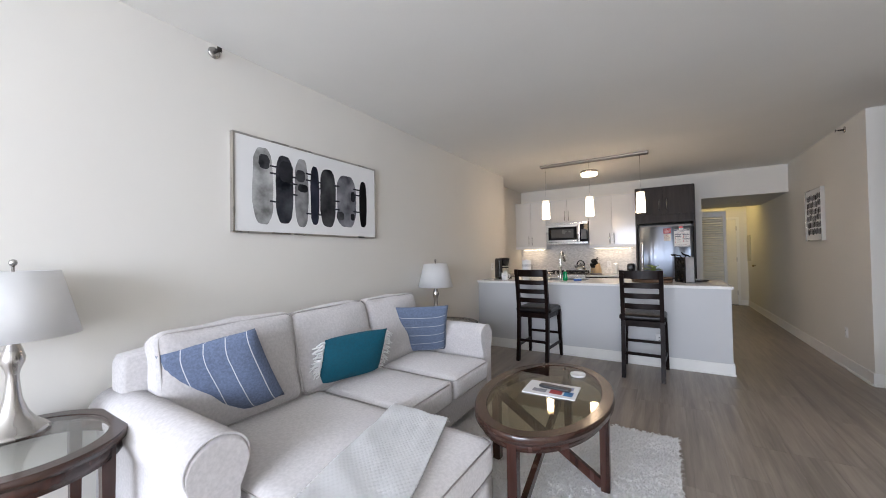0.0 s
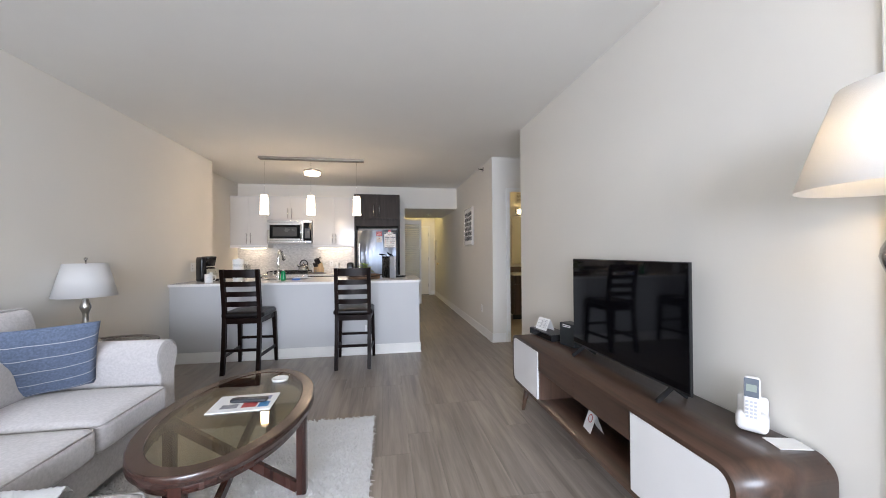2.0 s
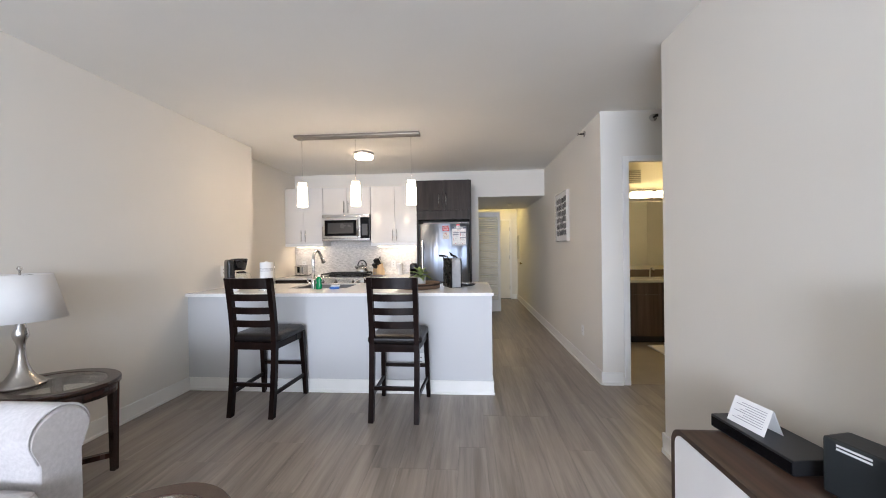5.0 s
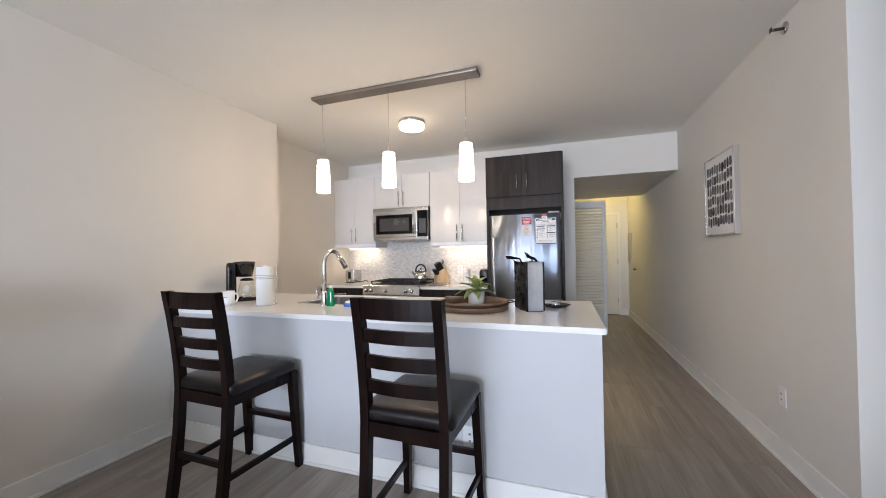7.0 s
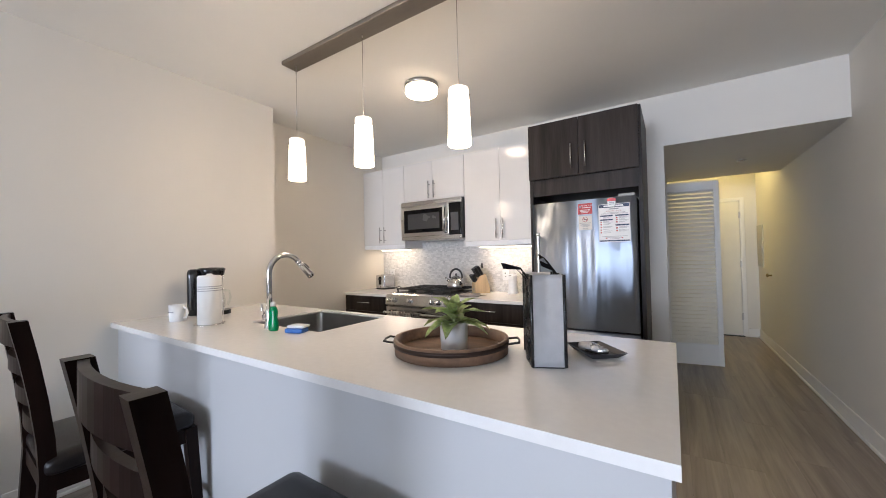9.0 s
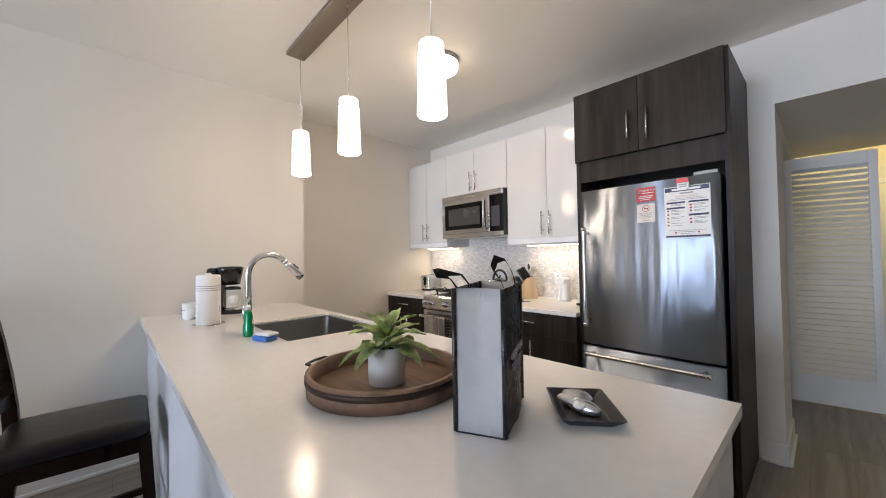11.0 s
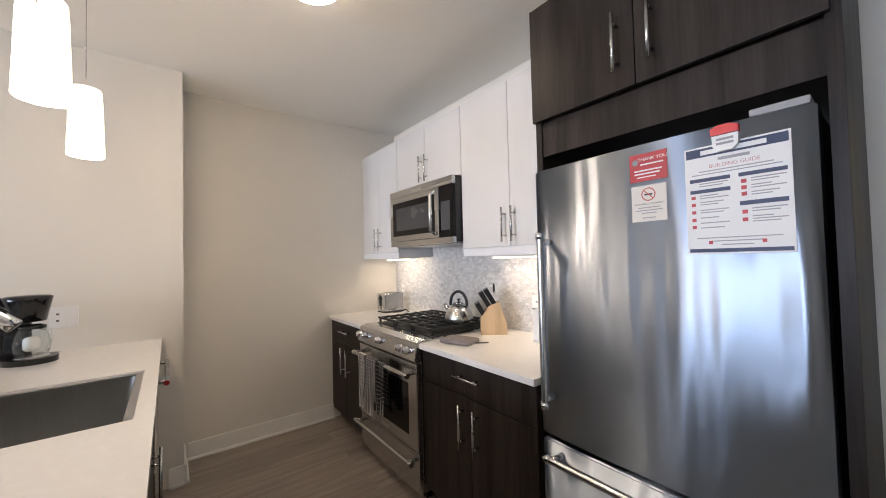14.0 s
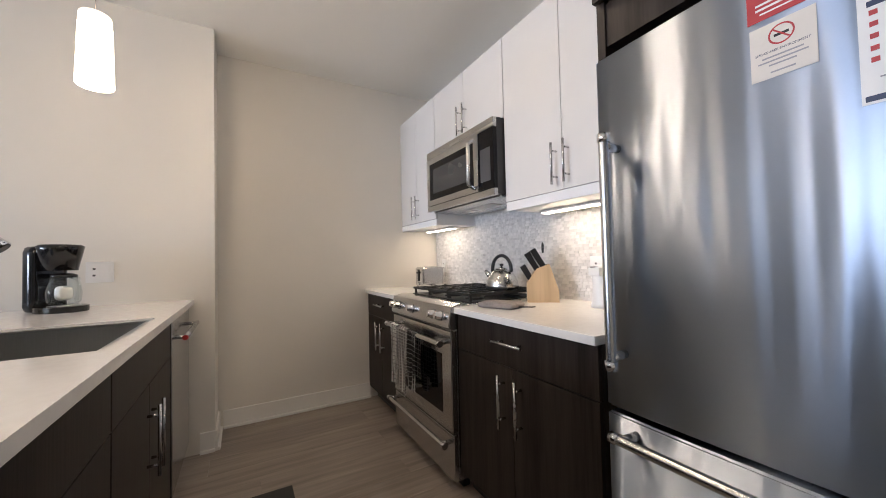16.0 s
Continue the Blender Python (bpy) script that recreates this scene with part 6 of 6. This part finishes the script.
# ---- things on the island ----
tw = thing("paper_towel", "wrapped paper towel roll on a chrome stand", "paper towel", pose(-1.535, 4.87, IZ))
part("stand_base", tube(bmesh.new(), [(0.078 * math.cos(2 * math.pi * k / 32), 0.078 * math.sin(2 * math.pi * k / 32), 0.004) for k in range(33)], 0.003, 8), CHROME, tw)
part("stand_rod", tube(bmesh.new(), [(0.078, 0, 0.004), (0.078, 0.0, 0.1), (0.078, 0, 0.29)], 0.0025, 8), CHROME, tw)
part("roll", lathe(bmesh.new(), [(0.0, 0.006), (0.06, 0.006), (0.062, 0.012), (0.062, 0.282), (0.055, 0.289), (0.02, 0.29), (0.012, 0.3), (0.0, 0.3)], 36), PAPER, tw)
for z_ in (0.2, 0.212, 0.224):
    part("printed_line", lathe(bmesh.new(), [(0.0624, z_), (0.0626, z_ + 0.004)], 36), GREYP, tw)
tw.rotation_euler = (0, 0, 0.6)
GLOSSBLACK = mat("gloss_black_plastic", (0.008, 0.008, 0.009), 0.14, var=0.05, bump=0)
cm = thing("coffee_maker", "black drip coffee maker with a glass carafe", "coffee maker", pose(-1.98, 5.06, IZ, 0, 0, 140))
part("base", sheet([(0.09 * math.cos(a_), -0.03 + 0.11 * math.sin(a_)) for a_ in [2 * math.pi * k / 28 for k in range(28)]], 0.0, 0.028), GLOSSBLACK, cm)
part("hot_plate", lathe(bmesh.new(), [(0.0, 0.028), (0.062, 0.028), (0.06, 0.033), (0, 0.033)], 28, (0, -0.04, 0)), STEELH, cm)
part("tower", soft(bmesh.new(), (0, 0.075, 0.16), (0.15, 0.075, 0.32), 0.025, n=8), GLOSSBLACK, cm)
part("filter_basket", lathe(bmesh.new(), [(0.0, 0.2), (0.062, 0.2), (0.082, 0.3), (0.086, 0.318), (0.075, 0.326), (0.0, 0.33)], 32, (0, -0.02, 0)), GLOSSBLACK, cm)
c_ob = part("carafe", lathe(bmesh.new(), [(0.05, 0.035), (0.062, 0.05), (0.066, 0.09), (0.056, 0.135), (0.047, 0.15), (0.049, 0.165)], 32, (0, -0.04, 0)), CLEAR, cm, "clear glass carafe with a black lid")
part("lid", lathe(bmesh.new(), [(0.05, 0.165), (0.05, 0.178), (0.03, 0.186), (0.0, 0.187)], 28, (0, -0.04, 0)), GLOSSBLACK, c_ob)
part("carafe_handle", tube(bmesh.new(), [(0, -0.09, 0.165), (0, -0.13, 0.16), (0, -0.138, 0.11), (0, -0.118, 0.06)], 0.008, 10), CLEAR, c_ob)
part("filter_packet", soft(bmesh.new(), (0.0, -0.04, 0.09), (0.06, 0.05, 0.07), 0.02, n=6), PAPER, cm, "white packet inside the carafe")
mg = thing("mug", "white ceramic mug with small grey print", "mug", pose(-1.86, 4.83, IZ, 0, 0, -70) @ Matrix.Scale(1.15, 4))
part("cup", lathe(bmesh.new(), [(0.0, 0.0), (0.036, 0.0), (0.04, 0.006), (0.041, 0.09), (0.038, 0.09), (0.037, 0.008), (0.0, 0.006)], 32), WHITE, mg)
part("handle", tube(bmesh.new(), [(0.0, 0.038, 0.075), (0.0, 0.062, 0.07), (0.0, 0.066, 0.045), (0.0, 0.056, 0.022), (0.0, 0.038, 0.018)], 0.005, 8), WHITE, mg)
part("printed_line", B(0.0405, -0.018, 0.05, 0.042, 0.018, 0.055), GREYP, mg)
so = thing("dish_soap", "clear bottle of green dish soap with a white cap", "soap bottle", pose(-1.01, 4.945, IZ) @ Matrix.Scale(1.15, 4))
part("bottle", lathe(bmesh.new(), [(0.0, 0), (0.025, 0.0), (0.029, 0.01), (0.029, 0.04), (0.022, 0.06), (0.026, 0.085), (0.02, 0.105), (0.01, 0.112), (0.0, 0.112)], 24, sy=0.7), mat("green_soap", (0.0, 0.22, 0.07), 0.12, var=0.1, bump=0), so)
part("cap", lathe(bmesh.new(), [(0.011, 0.112), (0.011, 0.128), (0.006, 0.132), (0.0, 0.132)], 16), WHITE, so)
pk = thing("sponge_packet", "blue and white wrapped sponge by the sink", "sponge", pose(-0.855, 4.975, IZ, 0, 0, 20))
part("sponge", soft(bmesh.new(), (0, 0, 0.012), (0.1, 0.065, 0.024), 0.008, n=6), mat("blue_sponge", (0.06, 0.16, 0.45), 0.8), pk)
part("wrapper", soft(bmesh.new(), (0.01, 0.005, 0.031), (0.1, 0.06, 0.014), 0.006, (0, 0, 0.004), 8, 0.012, 3), mat("clear_wrap", (0.7, 0.73, 0.76), 0.15, var=0.15), pk)
ty = thing("serving_tray", "round brown wooden tray with iron handles", "tray", pose(0.03, 5.05, IZ))
OAK = wood("worn_oak", (0.11, 0.065, 0.04), (0.26, 0.16, 0.1), 0.5, "x", 1.0)
part("side", lathe(bmesh.new(), [(0.222, 0.002), (0.225, 0.058), (0.212, 0.058), (0.209, 0.014), (0.209, 0.002)], 56, closed=True), OAK, ty)
part("bottom", lathe(bmesh.new(), [(0.0, 0.0), (0.21, 0.0), (0.21, 0.013), (0.0, 0.013)], 48), OAK, ty)
part("metal_band", lathe(bmesh.new(), [(0.2245, 0.034), (0.2268, 0.034), (0.2272, 0.05), (0.2248, 0.05)], 56, closed=True), mat("dark_band", (0.05, 0.03, 0.022), 0.5, 0.4), ty)
for s in (-1, 1):
    part("handle", turn(tube(bmesh.new(), [(s * 0.222, -0.045, 0.04), (s * 0.262, -0.043, 0.045), (s * 0.266, 0, 0.046), (s * 0.262, 0.043, 0.045), (s * 0.222, 0.045, 0.04)], 0.0045, 8), pose(0, 0, 0, 0, 0, 25)), IRON, ty)
pl = thing("potted_plant", "small variegated green plant in a white pot", "plant", pose(0.05, 5.04, IZ + 0.013))
part("pot", lathe(bmesh.new(), [(0.0, 0), (0.05, 0.0), (0.052, 0.004), (0.055, 0.105), (0.05, 0.107), (0.048, 0.09), (0.0, 0.088)], 36), mat("matte_ceramic", (0.7, 0.69, 0.68), 0.6, var=0.03, bump=0.01), pl)
part("soil", lathe(bmesh.new(), [(0.0, 0.0885), (0.047, 0.0885), (0.03, 0.094), (0.0, 0.095)], 20), mat("soil", (0.03, 0.022, 0.015), 0.95, bump=0.1), pl)
lm = mat("variegated_leaf", (0.4, 0.5, 0.2), 0.4, var=0.5, scale=26, fine=120, bump=0.03, stretch=(1, 1, 1))


def leaf(L_, W_, az, el, curl, base):
    bm_ = bmesh.new()
    cols = []
    for i in range(11):
        u = i / 10
        w_l = W_ * math.sin(math.pi * min(1, u ** 0.75)) ** 0.9
        e_l = radians(el) - curl * u
        x_ = L_ * u * math.cos(e_l)
        z_ = L_ * u * math.sin(e_l)
        cols.append([bm_.verts.new((x_, v * w_l / 2, z_ + 0.18 * abs(v) * w_l + 0.003 * math.sin(14 * u + 4 * v))) for v in (-1, -0.5, 0, 0.5, 1)])
    for a_, b_ in zip(cols, cols[1:]):
        for k in range(4):
            f_ = bm_.faces.new((a_[k], a_[k + 1], b_[k + 1], b_[k]))
            f_.smooth = True
    bmesh.ops.solidify(bm_, geom=list(bm_.faces), thickness=0.0012)
    return turn(bm_, Matrix.Translation(base) @ Euler((0, 0, radians(az))).to_matrix().to_4x4())


random.seed(8)
for k in range(17):
    ring = k // 6
    L_ = (0.135, 0.115, 0.09)[min(ring, 2)] * random.uniform(0.9, 1.12)
    part("leaf", leaf(L_ * 1.1, L_ * 0.46, 60 * k + 24 * ring + random.uniform(-12, 12), (18, 42, 68)[min(ring, 2)] + random.uniform(-6, 8), 0.5, (0, 0, 0.1 + 0.014 * ring)), lm, pl)
part("stem", tube(bmesh.new(), [(0, 0, 0.085), (0.002, 0, 0.11), (0, 0.002, 0.135)], 0.006, 8), lm, pl)

bag = thing("tote_bag", "black and white tote bag standing on the island", "bag", pose(0.381, 5.114, IZ, 0, 0, 26))
BW, BL, BH = 0.107, 0.22, 0.307
NONW = mat("white_nonwoven", (0.72, 0.72, 0.73), 0.75, var=0.05, scale=20, fine=500, bump=0.05)
NONB = mat("black_coated", (0.012, 0.012, 0.013), 0.28, var=0.2, scale=20, fine=300, bump=0.03)


def panel(p, q, h, material, name, bulge, n_=10):
    bm_ = bmesh.new()
    p, q = Vector(p), Vector(q)
    nr = (q - p).cross(Vector((0, 0, 1))).normalized()
    rows__ = []
    for i in range(n_ + 1):
        row__ = []
        for k in range(n_ + 1):
            u, v = i / n_, k / n_
            o = bulge * math.sin(math.pi * u) * (1 - v * 0.6) + 0.004 * noise.noise(Vector((u * 4, v * 5, bulge * 90)))
            if bulge < 0:
                o = bulge * (1 - abs(2 * u - 1)) * v
            row__.append(bm_.verts.new(p + (q - p) * u + nr * o + Vector((0, 0, h * v))))
        rows__.append(row__)
    for a_, b_ in zip(rows__, rows__[1:]):
        for k in range(n_):
            bm_.faces.new((a_[k], b_[k], b_[k + 1], a_[k + 1])).smooth = True
    bmesh.ops.solidify(bm_, geom=list(bm_.faces), thickness=0.002)
    return part(name, bm_, material, bag)


panel((-BW / 2, -BL / 2, 0), (BW / 2, -BL / 2, 0), BH, NONW, "side_gusset", -0.02)
panel((BW / 2, BL / 2, 0), (-BW / 2, BL / 2, 0), BH, NONW, "side_gusset", -0.02)
face = panel((BW / 2, -BL / 2, 0), (BW / 2, BL / 2, 0), BH, NONB, "front_panel", 0.007)
panel((-BW / 2, BL / 2, 0), (-BW / 2, -BL / 2, 0), BH, NONB, "back_panel", 0.007)
part("base", B(-BW / 2, -BL / 2, 0, BW / 2, BL / 2, 0.004), NONB, bag)
for x_ in (-1, 1):
    for y_ in (-1, 1):
        part("binding", tube(bmesh.new(), [(x_ * BW / 2, y_ * BL / 2, 0.004), (x_ * BW / 2, y_ * BL / 2, BH)], 0.0055, 8), NONB, bag)
for y0, y1, z0, z1 in ((-0.07, -0.01, 0.152, 0.165), (0.0, 0.065, 0.153, 0.166), (-0.062, 0.05, 0.137, 0.1405), (-0.055, 0.045, 0.13, 0.133), (-0.048, 0.04, 0.123, 0.126)):
    part("printed_line", B(BW / 2 + 0.007, y0, z0, BW / 2 + 0.0105, y1, z1), GREYP, bag)


STRAPB = mat("black_webbing", (0.008, 0.008, 0.009), 0.85, var=0.15, fine=600, bump=0.05, spec=0.2)


def strap(pts, w, name):
    bm_ = bmesh.new()
    pts = [Vector(p_) for p_ in pts]
    prev = None
    for k, p_ in enumerate(pts):
        d_ = (pts[min(k + 1, len(pts) - 1)] - pts[max(k - 1, 0)]).normalized()
        sd2 = d_.cross(Vector((0.9, 0.1, 0.35))).normalized()
        cur = [bm_.verts.new(p_ + sd2 * w / 2), bm_.verts.new(p_ - sd2 * w / 2)]
        if prev:
            bm_.faces.new((prev[0], prev[1], cur[1], cur[0])).smooth = True
        prev = cur
    bmesh.ops.solidify(bm_, geom=list(bm_.faces), thickness=0.003)
    part(name, bm_, STRAPB, bag)


strap([(BW / 2, -0.06, BH - 0.02), (0.03, -0.03, BH + 0.018), (0.0, 0.03, BH + 0.035), (0.0, 0.07, BH + 0.06), (0.02, 0.09, BH + 0.058), (0.035, 0.082, BH + 0.036), (BW / 2 - 0.006, 0.062, BH + 0.014), (BW / 2, 0.055, BH - 0.02)], 0.024, "handle_strap")
strap([(-BW / 2, -0.05, BH - 0.02), (-0.08, -0.06, BH + 0.02), (-0.13, -0.03, BH + 0.028), (-0.14, 0.03, BH + 0.028), (-0.09, 0.06, BH + 0.02), (-BW / 2, 0.05, BH - 0.02)], 0.024, "handle_strap")

tr = thing("small_tray", "small black tray with flared sides holding wrapped sweets", "tray", pose(0.525, 5.275, IZ, 0, 0, -51))
bm = bmesh.new()
rings_ = []
for hx_, hy_, z_ in ((0.07, 0.045, 0.0), (0.075, 0.05, 0.001), (0.095, 0.069, 0.019), (0.097, 0.071, 0.021), (0.093, 0.067, 0.021), (0.074, 0.049, 0.006), (0.07, 0.045, 0.005)):
    c_ = 0.008
    rings_.append([bm.verts.new((sx_ * (hx_ - c_) + c_ * math.cos(radians(a0 + 30 * k)), sy_ * (hy_ - c_) + c_ * math.sin(radians(a0 + 30 * k)), z_)) for sx_, sy_, a0 in ((1, 1, 0), (-1, 1, 90), (-1, -1, 180), (1, -1, 270)) for k in range(4)])
for ra, rb in zip(rings_, rings_[1:]):
    for k in range(16):
        bm.faces.new((ra[k], ra[(k + 1) % 16], rb[(k + 1) % 16], rb[k]))
bm.faces.new(rings_[0][::-1]), bm.faces.new(rings_[-1])
bmesh.ops.recalc_face_normals(bm, faces=bm.faces)
part("dish", bm, BLACK, tr)
random.seed(5)
for k in range(5):
    sw = thing("wrapped_sweet", "sweet in crumpled silver wrapper in the tray", "sweet", pose(0.525 + random.uniform(-0.03, 0.03), 5.275 + random.uniform(-0.03, 0.03), IZ + 0.006, 0, 0, random.uniform(0, 180)), "wrapped sweets")
    part("wrapper", soft(bmesh.new(), (0, 0, 0.008), (0.042, 0.026, 0.012), 0.005, n=7, lump=0.25, seed=k), mat("silver_wrap", (0.6, 0.6, 0.6), 0.25, 0.8 if k % 2 else 0.0, var=0.2), sw)

# ---- things on the coffee table and console ----
TZ = 0.026 + CZ
bk = thing("booklet", "white printed booklet lying on the glass table", "booklet", pose(-0.42, 1.985, TZ - 0.0025, 0, 0, 2))
part("cover", B(-0.15, -0.108, 0, 0.15, 0.108, 0.006, 0.001), PAPER, bk)
for x0, y0, x1, y1, c_ in ((0.02, 0.02, 0.12, 0.07, (0.25, 0.28, 0.4)), (0.0, -0.07, 0.07, -0.01, (0.4, 0.06, 0.06)), (0.08, -0.075, 0.13, -0.01, (0.05, 0.2, 0.42)), (-0.1, -0.07, -0.02, -0.02, (0.3, 0.3, 0.33)), (0.0, 0.0, 0.06, 0.015, (0.1, 0.25, 0.35))):
    part("printed_picture", B(x0, y0, 0.0062, x1, y1, 0.0068), mat("cover_print", c_, 0.5, var=0.3, scale=30), bk)
rc = thing("remote_control", "dark grey television remote on the booklet", "remote control", pose(-0.40, 1.99, TZ + 0.0045, 0, 0, -4))
part("body", soft(bmesh.new(), (0, 0, 0.01), (0.185, 0.045, 0.018), 0.008, n=6), mat("remote_grey", (0.03, 0.032, 0.037), 0.4), rc)
for k in range(6):
    part("button", B(-0.07 + 0.022 * k, -0.012, 0.019, -0.06 + 0.022 * k, 0.012, 0.0205), mat("button_grey", (0.12, 0.12, 0.13), 0.5), rc)
co = thing("coaster", "small round white dish on the glass table", "coaster", pose(-0.335, 2.32, TZ - 0.0025))
part("dish", lathe(bmesh.new(), [(0.0, 0), (0.045, 0.0), (0.05, 0.012), (0.047, 0.016), (0.042, 0.01), (0.0, 0.008)], 32), WHITE, co)

cb = thing("cable_box", "flat black cable box on the console", "cable box", pose(1.66, 2.72, C1, 0, 0, 6))
part("case", B(-0.085, -0.17, 0.004, 0.095, 0.17, 0.055, 0.004), BLACK, cb)
part("front_strip", B(-0.0872, -0.165, 0.01, -0.0852, 0.165, 0.047), BLACKGL, cb)
tc_ = thing("tent_card", "folded white instruction card on the cable box", "card", pose(1.645, 2.77, C1 + 0.055, 0, 0, 10))
for s in (-1, 1):
    part("leaf", turn(B(-0.0006, -0.075, 0, 0.0006, 0.075, 0.1), pose(s * 0.04, 0, 0, 0, -s * 23, 0)), PAPER, tc_)
for k in range(8):
    part("printed_line", turn(B(-0.0012, -0.06, 0.02 + 0.009 * k, -0.0008, 0.06 - 0.02 * (k % 3), 0.0225 + 0.009 * k), pose(-0.04, 0, 0, 0, 23, 0)), GREYP, tc_)
rt = thing("wifi_router", "upright black router box beside the television", "router", pose(1.70, 2.43, C1, 0, 0, 14))
part("case", B(-0.05, -0.075, 0, 0.055, 0.075, 0.17, 0.008), mat("router_black", (0.018, 0.022, 0.024), 0.4), rt)
for k in range(2):
    part("status_label", B(-0.0515, -0.04, 0.142 + 0.011 * k, -0.0498, 0.04, 0.148 + 0.011 * k), WHITE, rt)
ct_ = thing("tent_card", "small white no-smoking tent card on the console's shelf", "card", pose(1.555, 1.93, C0 + 0.022, 0, 0, -8))
for s in (-1, 1):
    part("leaf", turn(B(-0.0006, -0.05, 0, 0.0006, 0.05, 0.11), pose(s * 0.04, 0, 0, 0, -s * 20, 0)), PAPER, ct_)
part("no_smoking_ring", turn(tube(bmesh.new(), [(-0.001, 0.022 * math.cos(2 * math.pi * k / 20), 0.075 + 0.022 * math.sin(2 * math.pi * k / 20)) for k in range(21)], 0.0022, 6), pose(-0.04, 0, 0, 0, 20, 0)), RED, ct_)
pn = thing("cordless_phone", "white cordless telephone standing in its base", "telephone", pose(1.735, 1.13, C1, 0, 0, 36) @ Matrix.Scale(1.06, 4))
part("cradle", soft(bmesh.new(), (0.01, 0, 0.035), (0.085, 0.095, 0.07), 0.022, n=8), WHITE, pn)
part("cradle_back", soft(bmesh.new(), (0.035, 0, 0.075), (0.03, 0.09, 0.09), 0.013, n=8), WHITE, pn)
hs = part("handset", turn(soft(bmesh.new(), (0, 0, 0.085), (0.028, 0.05, 0.17), 0.012, n=8), pose(-0.022, 0, 0.03, 0, 14, 0)), WHITE, pn)
M_ = pose(-0.022, 0, 0.03, 0, 14, 0)
part("face_plate", turn(B(-0.0155, -0.021, 0.095, -0.0135, 0.021, 0.162, 0.001), M_), mat("slate_plastic", (0.1, 0.12, 0.15), 0.4), hs)
part("display", turn(B(-0.0165, -0.015, 0.115, -0.0157, 0.015, 0.14), M_), mat("lcd", (0.25, 0.3, 0.26), 0.3), hs)
for r_ in range(5):
    for c2 in range(3):
        part("key", turn(B(-0.0158, -0.0165 + 0.012 * c2, 0.022 + 0.013 * r_, -0.0138, -0.0075 + 0.012 * c2, 0.03 + 0.013 * r_, 0.0005, 1), M_), mat("key_grey", (0.45, 0.47, 0.5), 0.4), hs)
cd = thing("note_card", "plain white card lying on the console", "card", pose(1.755, 1.03, C1, 0, 0, -14))
part("card", B(-0.05, -0.045, 0, 0.06, 0.035, 0.0025), PAPER, cd)

# ---- mosaic backsplash ----
splash = structure("backsplash", B(KL, YK - 0.006, CT, -0.243, YK, ZU0 + 0.15), mat("grout", (0.68, 0.66, 0.62), 0.8), "grey and white stone mosaic backsplash", "backsplash")
MARBLE = mat("mosaic_stone", (0.66, 0.645, 0.62), 0.3, var=0.08, scale=30, fine=200, bump=0.01, per_object=0.14)
random.seed(31)
tile_w, tile_h = 0.032, 0.0155
sizes = [mesh_of("tile", B(-w_ / 2, -0.004, -tile_h / 2, w_ / 2, 0, tile_h / 2, 0.0008, 1), MARBLE) for w_ in (0.022, 0.03, 0.038)]
widths = (0.022, 0.03, 0.038)
count = 0
rest = []
for r_ in range(40):
    z_ = CT + 0.009 + r_ * 0.0172
    if z_ > ZU0 + 0.14:
        break
    x_ = -2.5 - random.uniform(0, 0.02)
    while x_ < -0.26:
        k = random.randrange(3)
        w_ = widths[k]
        if x_ > KL and x_ + w_ < -0.243:
            near = -1.1 < x_ < -0.85 or (z_ > 1.13 and -1.3 < x_ < -0.85)
            if near and count < 300:
                ob = new("tile", sizes[k])
                ob.parent = splash
                ob.matrix_basis = pose(x_ + w_ / 2, YK - 0.006, z_)
                count += 1
            else:
                rest.append((x_, z_, w_))
        x_ += w_ + 0.002
verts, faces = [], []
for x_, z_, w_ in rest:
    i0 = len(verts)
    y0, y1, h_ = YK - 0.006, YK - 0.01, tile_h / 2
    for y_ in (y0, y1):
        verts += [(x_, y_, z_ - h_), (x_ + w_, y_, z_ - h_), (x_ + w_, y_, z_ + h_), (x_, y_, z_ + h_)]
    faces += [(i0 + 4, i0 + 5, i0 + 6, i0 + 7), (i0, i0 + 1, i0 + 5, i0 + 4), (i0 + 1, i0 + 2, i0 + 6, i0 + 5), (i0 + 2, i0 + 3, i0 + 7, i0 + 6), (i0 + 3, i0, i0 + 4, i0 + 7)]
me = bpy.data.meshes.new("tiles")
me.from_pydata(verts, [], faces)
ISL = mat("mosaic_stone_rest", (0.66, 0.645, 0.62), 0.3, var=0.08, scale=30, fine=200, bump=0.01, per_object=0.14)
nt = ISL.node_tree
geo = nt.nodes.new("ShaderNodeNewGeometry")
for l_ in list(nt.links):
    if l_.from_node.type == "OBJECT_INFO":
        to = l_.to_socket
        nt.links.remove(l_)
        nt.links.new(geo.outputs["Random Per Island"], to)
me.materials.append(ISL)
tl = new("tiles", me)
tl.parent = splash
tagged(tl, kind="stuff")

# ---- floor planks, last ----
random.seed(21)
PW, PL = 0.182, 1.22
shared = {}


def plank_mesh(l, w):
    key = (round(l, 3), round(w, 3))
    if key not in shared:
        shared[key] = mesh_of("plank", B(-w / 2, -l / 2, -0.006, w / 2, l / 2, 0.0, 0.0006, 1), PLANK)
    return shared[key]


x = -2.62
while x < 4.3:
    y0, y1 = YB, YE
    if x > WT + 0.1:
        y0, y1 = YT, YN + 0.05
    y = y0 - random.choice((0.2, 0.45, 0.7, 0.95)) if x <= WT + 0.1 else y0
    while y < y1:
        a, b = max(y, y0), min(y + PL, y1)
        if b - a > 0.05 and not (x + PW < WL and b < 5.6):
            ob = new("plank", plank_mesh(b - a - 0.0008, PW - 0.0008))
            ob.parent = floor
            ob.matrix_basis = pose(x + PW / 2, (a + b) / 2, 0.0)
        y += PL
    x += PW
